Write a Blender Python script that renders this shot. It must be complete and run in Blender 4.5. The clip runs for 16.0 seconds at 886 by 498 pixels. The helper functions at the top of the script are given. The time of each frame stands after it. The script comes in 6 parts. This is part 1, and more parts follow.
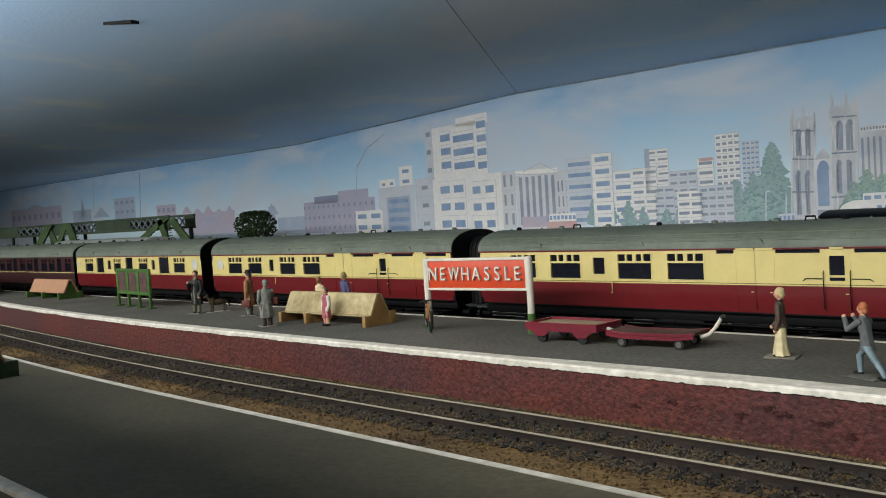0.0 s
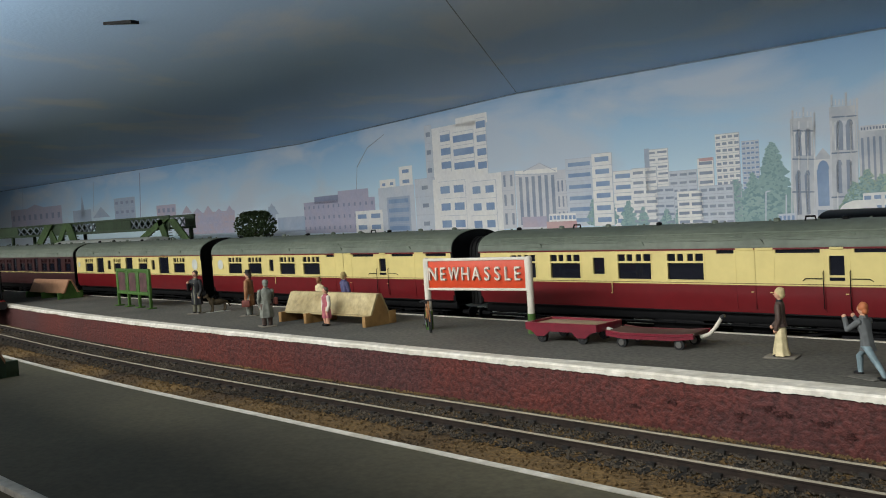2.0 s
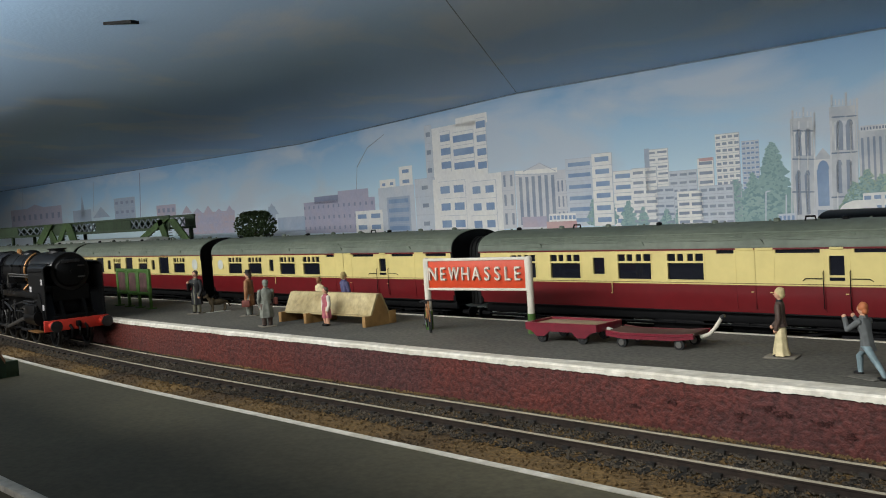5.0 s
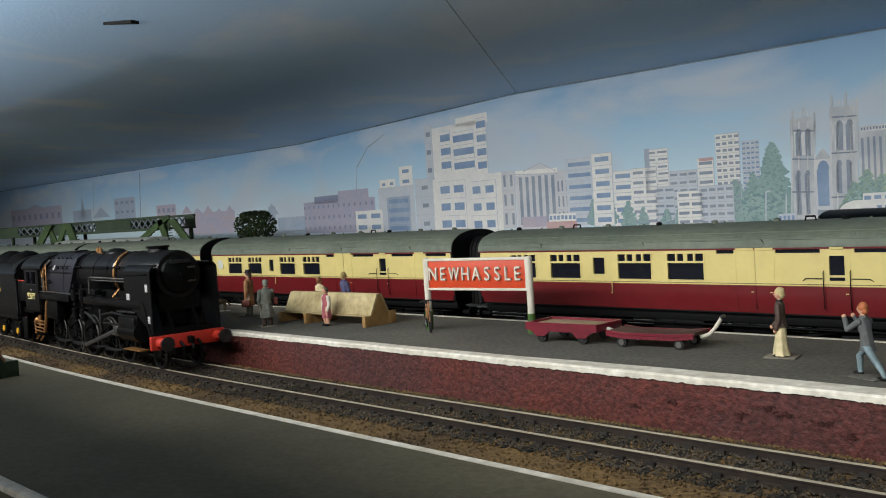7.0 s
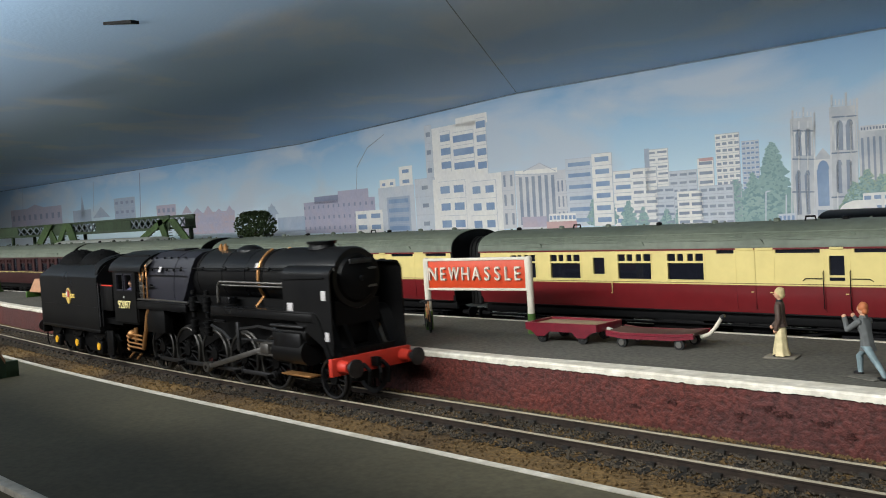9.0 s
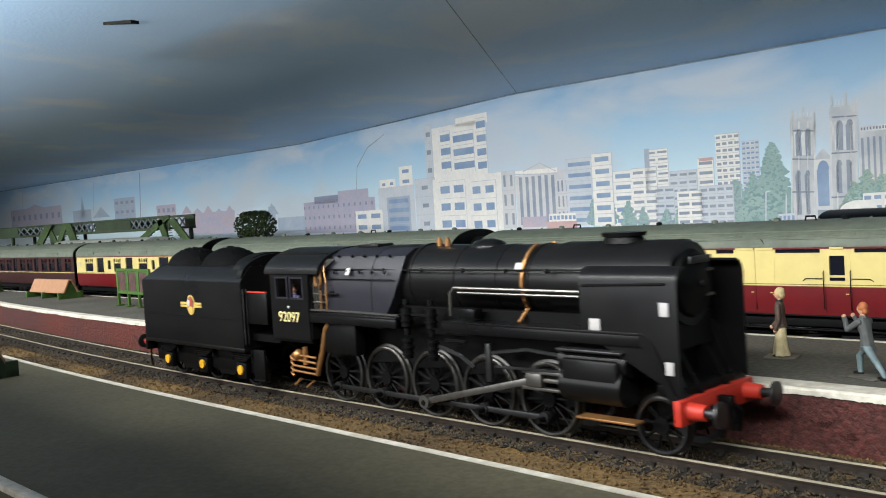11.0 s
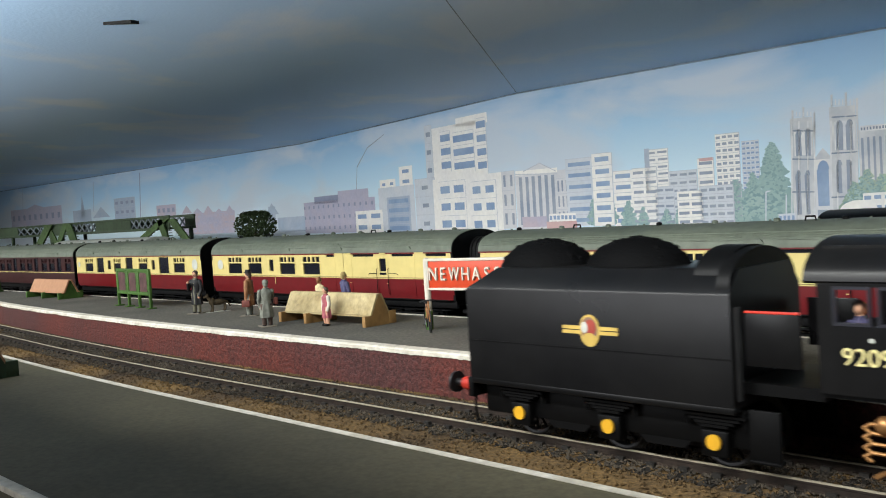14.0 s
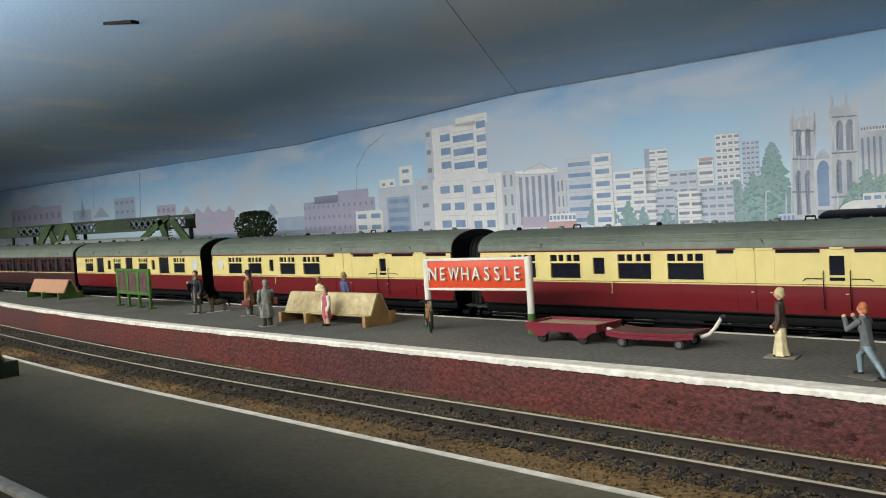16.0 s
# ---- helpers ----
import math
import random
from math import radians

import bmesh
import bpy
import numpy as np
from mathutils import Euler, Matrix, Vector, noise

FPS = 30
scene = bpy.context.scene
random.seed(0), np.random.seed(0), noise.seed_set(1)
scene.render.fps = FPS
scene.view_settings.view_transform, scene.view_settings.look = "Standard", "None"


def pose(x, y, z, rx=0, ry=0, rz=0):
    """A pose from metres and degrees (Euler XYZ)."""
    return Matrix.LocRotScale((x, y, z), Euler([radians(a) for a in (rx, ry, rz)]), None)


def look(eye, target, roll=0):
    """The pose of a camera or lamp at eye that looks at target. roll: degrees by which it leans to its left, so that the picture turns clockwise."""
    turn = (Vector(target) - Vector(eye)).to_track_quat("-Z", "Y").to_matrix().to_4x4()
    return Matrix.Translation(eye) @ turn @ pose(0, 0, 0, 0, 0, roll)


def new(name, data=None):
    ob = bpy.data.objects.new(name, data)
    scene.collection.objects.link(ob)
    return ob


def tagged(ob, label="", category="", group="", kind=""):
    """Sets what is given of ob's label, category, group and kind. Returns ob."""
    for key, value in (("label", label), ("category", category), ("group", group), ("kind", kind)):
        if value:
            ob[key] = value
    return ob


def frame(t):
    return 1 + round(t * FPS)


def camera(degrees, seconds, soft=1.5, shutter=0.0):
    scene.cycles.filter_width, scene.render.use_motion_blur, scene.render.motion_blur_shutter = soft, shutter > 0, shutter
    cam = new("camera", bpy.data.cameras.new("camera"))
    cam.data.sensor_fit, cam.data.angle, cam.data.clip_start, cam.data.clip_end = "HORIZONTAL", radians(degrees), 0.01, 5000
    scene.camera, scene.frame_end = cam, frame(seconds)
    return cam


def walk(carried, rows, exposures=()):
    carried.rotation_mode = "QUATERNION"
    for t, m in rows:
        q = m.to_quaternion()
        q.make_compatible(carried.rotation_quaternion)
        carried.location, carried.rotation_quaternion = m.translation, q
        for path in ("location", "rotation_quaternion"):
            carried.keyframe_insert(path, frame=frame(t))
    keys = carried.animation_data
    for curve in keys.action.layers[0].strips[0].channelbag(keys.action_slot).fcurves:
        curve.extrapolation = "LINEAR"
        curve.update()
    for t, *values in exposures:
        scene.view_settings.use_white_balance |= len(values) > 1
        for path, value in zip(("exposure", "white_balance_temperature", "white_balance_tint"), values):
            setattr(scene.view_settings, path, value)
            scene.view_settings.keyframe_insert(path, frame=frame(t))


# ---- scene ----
cam = camera(51.617, 16.0, 1.05, 0.5)
MM = 0.001
EYE = (0.0, 0.0, 0.061458)
AIM = Vector((-0.715121, 0.697661, -0.043257))
view = look(EYE, Vector(EYE) + AIM, -3.48)
walk(cam, [(0, view), (16, view)], [(0, 0.0), (4, 0.0), (7, 0.05), (8, 0.15), (9, 0.32), (11.5, 0.68), (12.5, 0.68), (13.5, 0.56), (14.5, 0.45), (15.5, 0.36), (16, 0.3)])

# ---- light ----
world = bpy.data.worlds.new("room_air")
world.use_nodes = True
world.node_tree.nodes["Background"].inputs[0].default_value = (0.80, 0.86, 1.0, 1)
world.node_tree.nodes["Background"].inputs[1].default_value = 0.10
scene.world = world


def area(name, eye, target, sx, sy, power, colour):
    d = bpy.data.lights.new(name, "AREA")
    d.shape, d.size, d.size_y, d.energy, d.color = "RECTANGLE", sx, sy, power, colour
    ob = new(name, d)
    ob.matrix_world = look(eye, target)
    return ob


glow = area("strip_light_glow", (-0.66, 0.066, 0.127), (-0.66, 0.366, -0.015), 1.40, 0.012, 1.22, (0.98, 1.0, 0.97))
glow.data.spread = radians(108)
# unseen fill lamp, added on the room side to lift the overall level
area("added_room_fill", (-1.4, -2.15, 0.75), (-0.35, 0.4, 0.06), 1.5, 0.8, 19, (0.95, 0.97, 1.0))


# ---- materials ----
def material(name, colour, rough=0.6, metal=0.0, vary=0.25, grain=300.0, bump=0.15, second=None, patch=40.0, coat=0.0, depth=0.0002, shine=0.35):
    """Colour with broad patches, fine grain, rough variation and a bump."""
    m = bpy.data.materials.new(name)
    m.use_nodes = True
    n, l = m.node_tree.nodes, m.node_tree.links
    b = n["Principled BSDF"]
    co = n.new("ShaderNodeTexCoord")
    fine, broad = n.new("ShaderNodeTexNoise"), n.new("ShaderNodeTexNoise")
    fine.inputs["Scale"].default_value, fine.inputs["Detail"].default_value = grain, 5
    broad.inputs["Scale"].default_value, broad.inputs["Detail"].default_value = patch, 4
    for t in (fine, broad):
        l.new(co.outputs["Object"], t.inputs["Vector"])
    mix1, mix2 = n.new("ShaderNodeMix"), n.new("ShaderNodeMix")
    for x in (mix1, mix2):
        x.data_type = "RGBA"
    c2 = second or tuple(v * (1 - vary) for v in colour)
    mix1.inputs[6].default_value = (*colour, 1)
    mix1.inputs[7].default_value = (*c2, 1)
    ramp = n.new("ShaderNodeMapRange")
    ramp.inputs[1].default_value, ramp.inputs[2].default_value = 0.35, 0.65
    l.new(broad.outputs[0], ramp.inputs[0])
    l.new(ramp.outputs[0], mix1.inputs[0])
    mix2.blend_type = "MULTIPLY"
    mix2.inputs[0].default_value = 1.0
    g = n.new("ShaderNodeMapRange")
    g.inputs[1].default_value, g.inputs[2].default_value = 0.3, 0.7
    g.inputs[3].default_value, g.inputs[4].default_value = 1 - vary, 1 + vary * 0.6
    l.new(fine.outputs[0], g.inputs[0])
    l.new(mix1.outputs[2], mix2.inputs[6])
    l.new(g.outputs[0], mix2.inputs[7])
    l.new(mix2.outputs[2], b.inputs["Base Color"])
    r = n.new("ShaderNodeMapRange")
    r.inputs[3].default_value, r.inputs[4].default_value = max(0.03, rough - 0.1), min(1, rough + 0.1)
    l.new(broad.outputs[0], r.inputs[0])
    l.new(r.outputs[0], b.inputs["Roughness"])
    b.inputs["Metallic"].default_value = metal
    b.inputs["Coat Weight"].default_value = coat
    b.inputs["Specular IOR Level"].default_value = shine
    if bump:
        bp = n.new("ShaderNodeBump")
        bp.inputs["Strength"].default_value, bp.inputs["Distance"].default_value = bump, depth
        l.new(fine.outputs[0], bp.inputs["Height"])
        l.new(bp.outputs[0], b.inputs["Normal"])
    return m


def glass(name, colour=(0.008, 0.009, 0.014)):
    m = bpy.data.materials.new(name)
    m.use_nodes = True
    b = m.node_tree.nodes["Principled BSDF"]
    b.inputs["Base Color"].default_value = (*colour, 1)
    b.inputs["Roughness"].default_value = 0.08
    b.inputs["Specular IOR Level"].default_value = 0.5
    return m


def sky_paint(name, low, mid, high, z0, z1, cloud, amount, stretch=(6, 6, 14), cover=(0.52, 0.7), turn=0.0):
    """Hand-painted sky: colour by height, with soft clouds brushed over."""
    m = bpy.data.materials.new(name)
    m.use_nodes = True
    n, l = m.node_tree.nodes, m.node_tree.links
    b = n["Principled BSDF"]
    b.inputs["Roughness"].default_value = 0.5
    co, sep = n.new("ShaderNodeTexCoord"), n.new("ShaderNodeSeparateXYZ")
    l.new(co.outputs["Object"], sep.inputs[0])
    mr, cr = n.new("ShaderNodeMapRange"), n.new("ShaderNodeValToRGB")
    mr.inputs[1].default_value, mr.inputs[2].default_value = z0, z1
    l.new(sep.outputs[2], mr.inputs[0])
    l.new(mr.outputs[0], cr.inputs[0])
    e = cr.color_ramp.elements
    e[0].color, e[1].color = (*low, 1), (*high, 1)
    e.new(0.5).color = (*mid, 1)
    mp, no = n.new("ShaderNodeMapping"), n.new("ShaderNodeTexNoise")
    mp.inputs["Scale"].default_value = stretch
    no.inputs["Scale"].default_value, no.inputs["Detail"].default_value, no.inputs["Distortion"].default_value = 1.0, 6, 0.4
    rt = n.new("ShaderNodeMapping")
    rt.inputs["Rotation"].default_value = (0, 0, radians(turn))
    l.new(co.outputs["Object"], rt.inputs[0])
    l.new(rt.outputs[0], mp.inputs[0])
    l.new(mp.outputs[0], no.inputs[0])
    k = n.new("ShaderNodeMapRange")
    k.inputs[1].default_value, k.inputs[2].default_value, k.inputs[4].default_value = cover[0], cover[1], amount
    l.new(no.outputs[0], k.inputs[0])
    mix = n.new("ShaderNodeMix")
    mix.data_type = "RGBA"
    l.new(k.outputs[0], mix.inputs[0])
    l.new(cr.outputs[0], mix.inputs[6])
    mix.inputs[7].default_value = (*cloud, 1)
    l.new(mix.outputs[2], b.inputs["Base Color"])
    fine, bp = n.new("ShaderNodeTexNoise"), n.new("ShaderNodeBump")
    fine.inputs["Scale"].default_value = 700
    bp.inputs["Strength"].default_value, bp.inputs["Distance"].default_value = 0.35, 0.0002
    l.new(co.outputs["Object"], fine.inputs[0])
    l.new(fine.outputs[0], bp.inputs["Height"])
    l.new(bp.outputs[0], b.inputs["Normal"])
    return m


TARMAC = material("tarmac", (0.108, 0.102, 0.086), 0.8, vary=0.42, grain=650, bump=0.4, second=(0.072, 0.069, 0.060), patch=24)
TARMAC_NEAR = material("tarmac_near", (0.092, 0.080, 0.048), 0.75, vary=0.25, grain=700, bump=0.25, second=(0.050, 0.045, 0.029), patch=11)
WHITE_EDGE = material("white_edge_paint", (0.66, 0.62, 0.54), 0.55, vary=0.22, grain=420, bump=0.7, second=(0.50, 0.46, 0.38), patch=120, depth=0.0004)
MAROON_WALL = material("maroon_rendered_wall", (0.105, 0.021, 0.014), 0.65, vary=0.6, grain=820, bump=1.0, second=(0.066, 0.021, 0.019), patch=16, depth=0.0006)
BALLAST = material("brown_ballast", (0.175, 0.105, 0.036), 0.9, vary=0.6, grain=900, bump=0.8, second=(0.055, 0.036, 0.020), patch=22, depth=0.0008)
BALLAST_DARK = material("dark_ballast", (0.066, 0.052, 0.036), 0.85, vary=0.6, grain=900, bump=0.8, patch=30, depth=0.0008)
SLEEPER = material("sleeper_black_brown", (0.026, 0.023, 0.020), 0.6, vary=0.4, grain=500, bump=0.4)
RAIL_TOP = material("polished_rail", (0.60, 0.53, 0.40), 0.30, 0.4, vary=0.15, grain=200, bump=0.05)
RAIL_SIDE = material("rusty_rail_side", (0.035, 0.024, 0.018), 0.7, 0.2, vary=0.4, grain=600, bump=0.3)
CREAM = material("coach_cream", (0.58, 0.475, 0.185), 0.36, vary=0.06, grain=250, bump=0.03, coat=0.1)
MAROON = material("coach_maroon", (0.120, 0.0065, 0.009), 0.34, vary=0.1, grain=250, bump=0.03, coat=0.15)
DULL_MAROON = material("coach_dull_maroon", (0.030, 0.006, 0.006), 0.5, vary=0.15, grain=250, bump=0.03)
ROOF = material("coach_roof_grey_green", (0.13, 0.148, 0.115), 0.6, vary=0.16, grain=300, bump=0.15, second=(0.10, 0.118, 0.092), patch=25)
UNDER = material("underframe_black", (0.0035, 0.0035, 0.004), 0.6, vary=0.3, grain=300, bump=0.2, shine=0.12)
INSIDE_SHADE = material("interior_shade", (0.012, 0.012, 0.016), 0.8, vary=0.2, bump=0)
PANE = glass("coach_window_glass")
GOLD = material("yellow_lining", (0.52, 0.42, 0.16), 0.45, vary=0.1, bump=0)
FROST = material("frosted_pane", (0.45, 0.46, 0.42), 0.5, vary=0.15, bump=0)
LOCO = material("loco_satin_black", (0.0045, 0.0045, 0.005), 0.31, vary=0.2, grain=250, bump=0.04, second=(0.0065, 0.0063, 0.0063), patch=35, shine=0.18)
LOCO_GREY = material("loco_sheen_grey", (0.016, 0.016, 0.022), 0.38, vary=0.2, grain=250, bump=0.05, patch=35)
LOCO_DARK = material("loco_frame_black", (0.0026, 0.0026, 0.0028), 0.5, vary=0.3, grain=300, bump=0.1, shine=0.13)
STEEL = material("rod_steel", (0.20, 0.19, 0.175), 0.38, 0.9, vary=0.2, grain=300, bump=0.1)
DARK_STEEL = material("dark_wheel_steel", (0.06, 0.06, 0.062), 0.4, 0.8, vary=0.3, grain=300, bump=0.1)
COPPER = material("copper_pipe", (0.40, 0.20, 0.075), 0.4, 0.7, vary=0.2, grain=300, bump=0.1)
BUFFER_RED = material("buffer_beam_red", (0.50, 0.035, 0.02), 0.45, vary=0.15, grain=300, bump=0.1)
YELLOW = material("axlebox_yellow", (0.70, 0.37, 0.02), 0.45, vary=0.08, bump=0)
WHITE = material("white_paint", (0.54, 0.50, 0.42), 0.5, vary=0.1, grain=300, bump=0.15)
COAL = material("coal", (0.0022, 0.0022, 0.0025), 0.75, vary=0.4, grain=900, bump=0.5, depth=0.0004, shine=0.06)
SIGN_RED = material("sign_orange_red", (0.50, 0.050, 0.013), 0.45, vary=0.1, grain=300, bump=0.05)
TROLLEY_RED = material("trolley_red", (0.15, 0.011, 0.022), 0.35, vary=0.2, grain=350, bump=0.15, coat=0.2)
TROLLEY_DECK = material("trolley_deck_wood", (0.34, 0.24, 0.15), 0.6, vary=0.2, grain=250, bump=0.2)
TROLLEY_DECK_DARK = material("trolley_deck_brown", (0.07, 0.03, 0.026), 0.6, vary=0.25, grain=250, bump=0.2)
BENCH_CREAM = material("bench_buff_card", (0.42, 0.34, 0.18), 0.7, vary=0.3, grain=450, bump=0.5, second=(0.30, 0.23, 0.11), patch=110)
BENCH_WOOD = material("bench_wood_end", (0.30, 0.17, 0.06), 0.6, vary=0.2, grain=300, bump=0.2)
BENCH_PINK = material("bench_salmon_seat", (0.36, 0.185, 0.10), 0.65, vary=0.12, grain=300, bump=0.1)
GREEN = material("station_green", (0.05, 0.115, 0.02), 0.55, vary=0.25, grain=300, bump=0.15)
DARK_GREEN = material("bridge_green", (0.028, 0.05, 0.022), 0.6, vary=0.35, grain=300, bump=0.2)
POSTER = material("poster_mauve_brown", (0.10, 0.052, 0.05), 0.5, vary=0.35, grain=400, bump=0.05, patch=150)
SKY_WALL = sky_paint("painted_sky", (0.64, 0.80, 0.88), (0.38, 0.59, 0.78), (0.20, 0.37, 0.60), 0.065, 0.145, (0.56, 0.62, 0.70), 0.85, (8, 8, 22), (0.45, 0.62))
SKY_DECK = sky_paint("painted_overcast", (0.40, 0.575, 0.80), (0.40, 0.575, 0.80), (0.40, 0.575, 0.80), 0.0, 1.0, (0.64, 0.68, 0.74), 0.65, (9, 13, 1), (0.50, 0.62), -135)
SOOT = material("soot", (0.068, 0.017, 0.014), 0.85, vary=0.5, grain=900, bump=0.6, patch=120)
CREST_GOLD = material("crest_gold", (0.52, 0.36, 0.09), 0.45, vary=0.15, bump=0)
CREST_RED = material("crest_red", (0.30, 0.05, 0.035), 0.5, vary=0.2, bump=0)
CREST_GREY = material("crest_brown_grey", (0.20, 0.12, 0.08), 0.5, vary=0.25, bump=0)
FLASH = material("enamel_pale_grey", (0.42, 0.40, 0.40), 0.4, vary=0.1, bump=0)
ROOM_PAINT = material("room_emulsion", (0.62, 0.60, 0.56), 0.8, vary=0.05, grain=60, bump=0.05, patch=2)
CARPET = material("room_carpet", (0.16, 0.14, 0.13), 0.95, vary=0.3, grain=200, bump=0.3, patch=3)
LAYOUT_BOARD = material("layout_board", (0.10, 0.075, 0.05), 0.85, vary=0.3, grain=300, bump=0.3)
RUBBER = material("black_rubber", (0.005, 0.005, 0.005), 0.6, vary=0.2, bump=0)


# ---- mesh helpers, all in millimetres ----
def box(bm, x0, x1, y0, y1, z0, z1, bevel=0.0):
    r = bmesh.ops.create_cube(bm, size=1)
    vs = r["verts"]
    for v in vs:
        v.co = Vector(((x0 + x1) / 2 + v.co.x * (x1 - x0), (y0 + y1) / 2 + v.co.y * (y1 - y0), (z0 + z1) / 2 + v.co.z * (z1 - z0)))
    if bevel:
        es = list({e for v in vs for e in v.link_edges})
        bmesh.ops.bevel(bm, geom=es, offset=bevel, segments=2, affect="EDGES", profile=0.5)
    return vs


def cyl(bm, p, q, r, seg=14, r2=None):
    p, q = Vector(p), Vector(q)
    d = q - p
    m = Matrix.Translation((p + q) / 2) @ d.to_track_quat("Z", "Y").to_matrix().to_4x4()
    return bmesh.ops.create_cone(bm, cap_ends=True, segments=seg, radius1=r, radius2=r if r2 is None else r2, depth=d.length, matrix=m)["verts"]


def ball(bm, c, r, sx=1, sy=1, sz=1, seg=12):
    m = Matrix.Translation(c) @ Matrix.Diagonal((sx, sy, sz, 1))
    return bmesh.ops.create_uvsphere(bm, u_segments=seg, v_segments=max(6, seg * 2 // 3), radius=r, matrix=m)["verts"]


def tube(bm, pts, r, seg=8):
    for a, b in zip(pts, pts[1:]):
        cyl(bm, a, b, r, seg)
    for a in pts[1:-1]:
        ball(bm, a, r, seg=8)


def prism(bm, pts, axis, a, b):
    """A polygon drawn in the plane across the axis, extruded from a to b."""
    def at(u, v, w):
        return {"x": (w, u, v), "y": (u, w, v), "z": (u, v, w)}[axis]
    lo = [bm.verts.new(at(u, v, a)) for u, v in pts]
    hi = [bm.verts.new(at(u, v, b)) for u, v in pts]
    fs = [bm.faces.new(lo), bm.faces.new(hi)]
    for i in range(len(pts)):
        j = (i + 1) % len(pts)
        fs.append(bm.faces.new((lo[i], lo[j], hi[j], hi[i])))
    bmesh.ops.recalc_face_normals(bm, faces=fs)
    return lo + hi


def arc(cx, cy, rx, ry, a0, a1, n):
    return [(cx + rx * math.cos(radians(a0 + (a1 - a0) * i / n)), cy + ry * math.sin(radians(a0 + (a1 - a0) * i / n))) for i in range(n + 1)]


def to_mesh(name, bm, mat, sharp=32):
    bmesh.ops.scale(bm, vec=(MM, MM, MM), verts=bm.verts)
    for f in bm.faces:
        f.smooth = True
    for e in bm.edges:
        if len(e.link_faces) != 2 or e.calc_face_angle(3.0) > radians(sharp):
            e.smooth = False
    me = bpy.data.meshes.new(name)
    bm.to_mesh(me)
    bm.free()
    me.materials.append(mat)
    return me


def part(name, bm, mat, parent=None, label="", at=(0, 0, 0), rot=(0, 0, 0), sharp=32):
    ob = new(name, to_mesh(name, bm, mat, sharp))
    ob.parent = parent
    ob.matrix_basis = pose(at[0] * MM, at[1] * MM, at[2] * MM, *rot)
    if label:
        tagged(ob, label)
    return ob


def share(name, me, parent, at, rot=(0, 0, 0)):
    ob = new(name, me)
    ob.parent = parent
    ob.matrix_basis = pose(at[0] * MM, at[1] * MM, at[2] * MM, *rot)
    return ob


def thing(name, at, label, category="", rz=0, group="", kind=""):
    ob = new(name)
    ob.empty_display_size = 0.005
    ob.matrix_basis = pose(at[0] * MM, at[1] * MM, at[2] * MM, 0, 0, rz)
    return tagged(ob, label, category, group, kind)


def B():
    return bmesh.new()


# ---- setting ----
RAIL_Y = 194.3          # centre of the running line
COACH_Y = 320.0         # centre of the line behind the island platform
TOP = 12.3              # platform height over the rails


def bend(x):
    """How far the running line swings back from its straight course."""
    return 0.0 if x > -290 else 0.00015 * (x + 290) ** 2 if x > -520 else 7.94 + 0.069 * (-520 - x)


def bend_wall(x):
    return 0.0 if x > -370 else 0.00015 * (x + 370) ** 2


def bend_near(x):
    return 0.0 if x > -230 else 0.00017 * (x + 230) ** 2 if x > -420 else 6.14 + 0.0646 * (-420 - x)


def along(bm, section, x0, x1, off, step=12.0, free=None):
    """A section in y and z drawn along x, each station shifted sideways by off(x); points in free stay put."""
    n = max(2, int((x1 - x0) / step))
    rings = []
    for i in range(n + 1):
        x = x0 + (x1 - x0) * i / n
        rings.append([bm.verts.new((x, y + (0.0 if free and k in free else off(x)), z)) for k, (y, z) in enumerate(section)])
    for a, b in zip(rings, rings[1:]):
        for j in range(len(section)):
            k = (j + 1) % len(section)
            bm.faces.new((a[j], a[k], b[k], b[j]))
    bm.faces.new(rings[0]), bm.faces.new(rings[-1])
    bmesh.ops.recalc_face_normals(bm, faces=bm.faces)


def oblong(y0, y1, z0, z1):
    return [(y0, z0), (y1, z0), (y1, z1), (y0, z1)]


def room():
    for name, b in (("room_floor", (-3000, 2200, -2200, 1500, -1060, -1000)), ("room_wall_back", (-3060, 2260, 1500, 1560, -1000, 1400)),
                    ("room_wall_left", (-3060, -3000, -2260, 1500, -1000, 1400)), ("room_wall_right", (2200, 2260, -2260, 1500, -1000, 1400)),
                    ("room_ceiling", (-3060, 2260, -2260, 1560, 1400, 1460))):
        bm = B()
        box(bm, *b)
        tagged(part(name, bm, CARPET if "floor" in name else ROOM_PAINT), "plain painted surface closing the model room" if "floor" not in name else "dull brown carpeted floor of the model room", kind="structure")
    bm = B()      # front wall, out of view; its window opening is added behind the fill lamp
    box(bm, -3000, -1700, -2260, -2200, -1000, 1400)
    box(bm, -650, 2200, -2260, -2200, -1000, 1400)
    box(bm, -2450, -650, -2260, -2200, -1000, 300)
    box(bm, -2450, -650, -2260, -2200, 1200, 1400)
    tagged(part("room_wall_front", bm, ROOM_PAINT), "plain painted room wall, unseen, with an added window opening", kind="structure")
    bm = B()
    box(bm, -2600, 600, -120, 720, -24, -6, 1)
    tagged(part("ground", bm, LAYOUT_BOARD), "brown model railway baseboard under the tracks", kind="structure")
    for x in (-2400, -1000, 400):
        for y in (-60, 660):
            bm = B()
            box(bm, x - 25, x + 25, y - 25, y + 25, -1000, -24, 2)
            tagged(part("trestle_leg", bm, BENCH_WOOD), "square wooden leg carrying the baseboard", "table leg", "baseboard legs")


WALL = [(-2600, 540), (-753, 544), (-399, 466), (600, 457)]


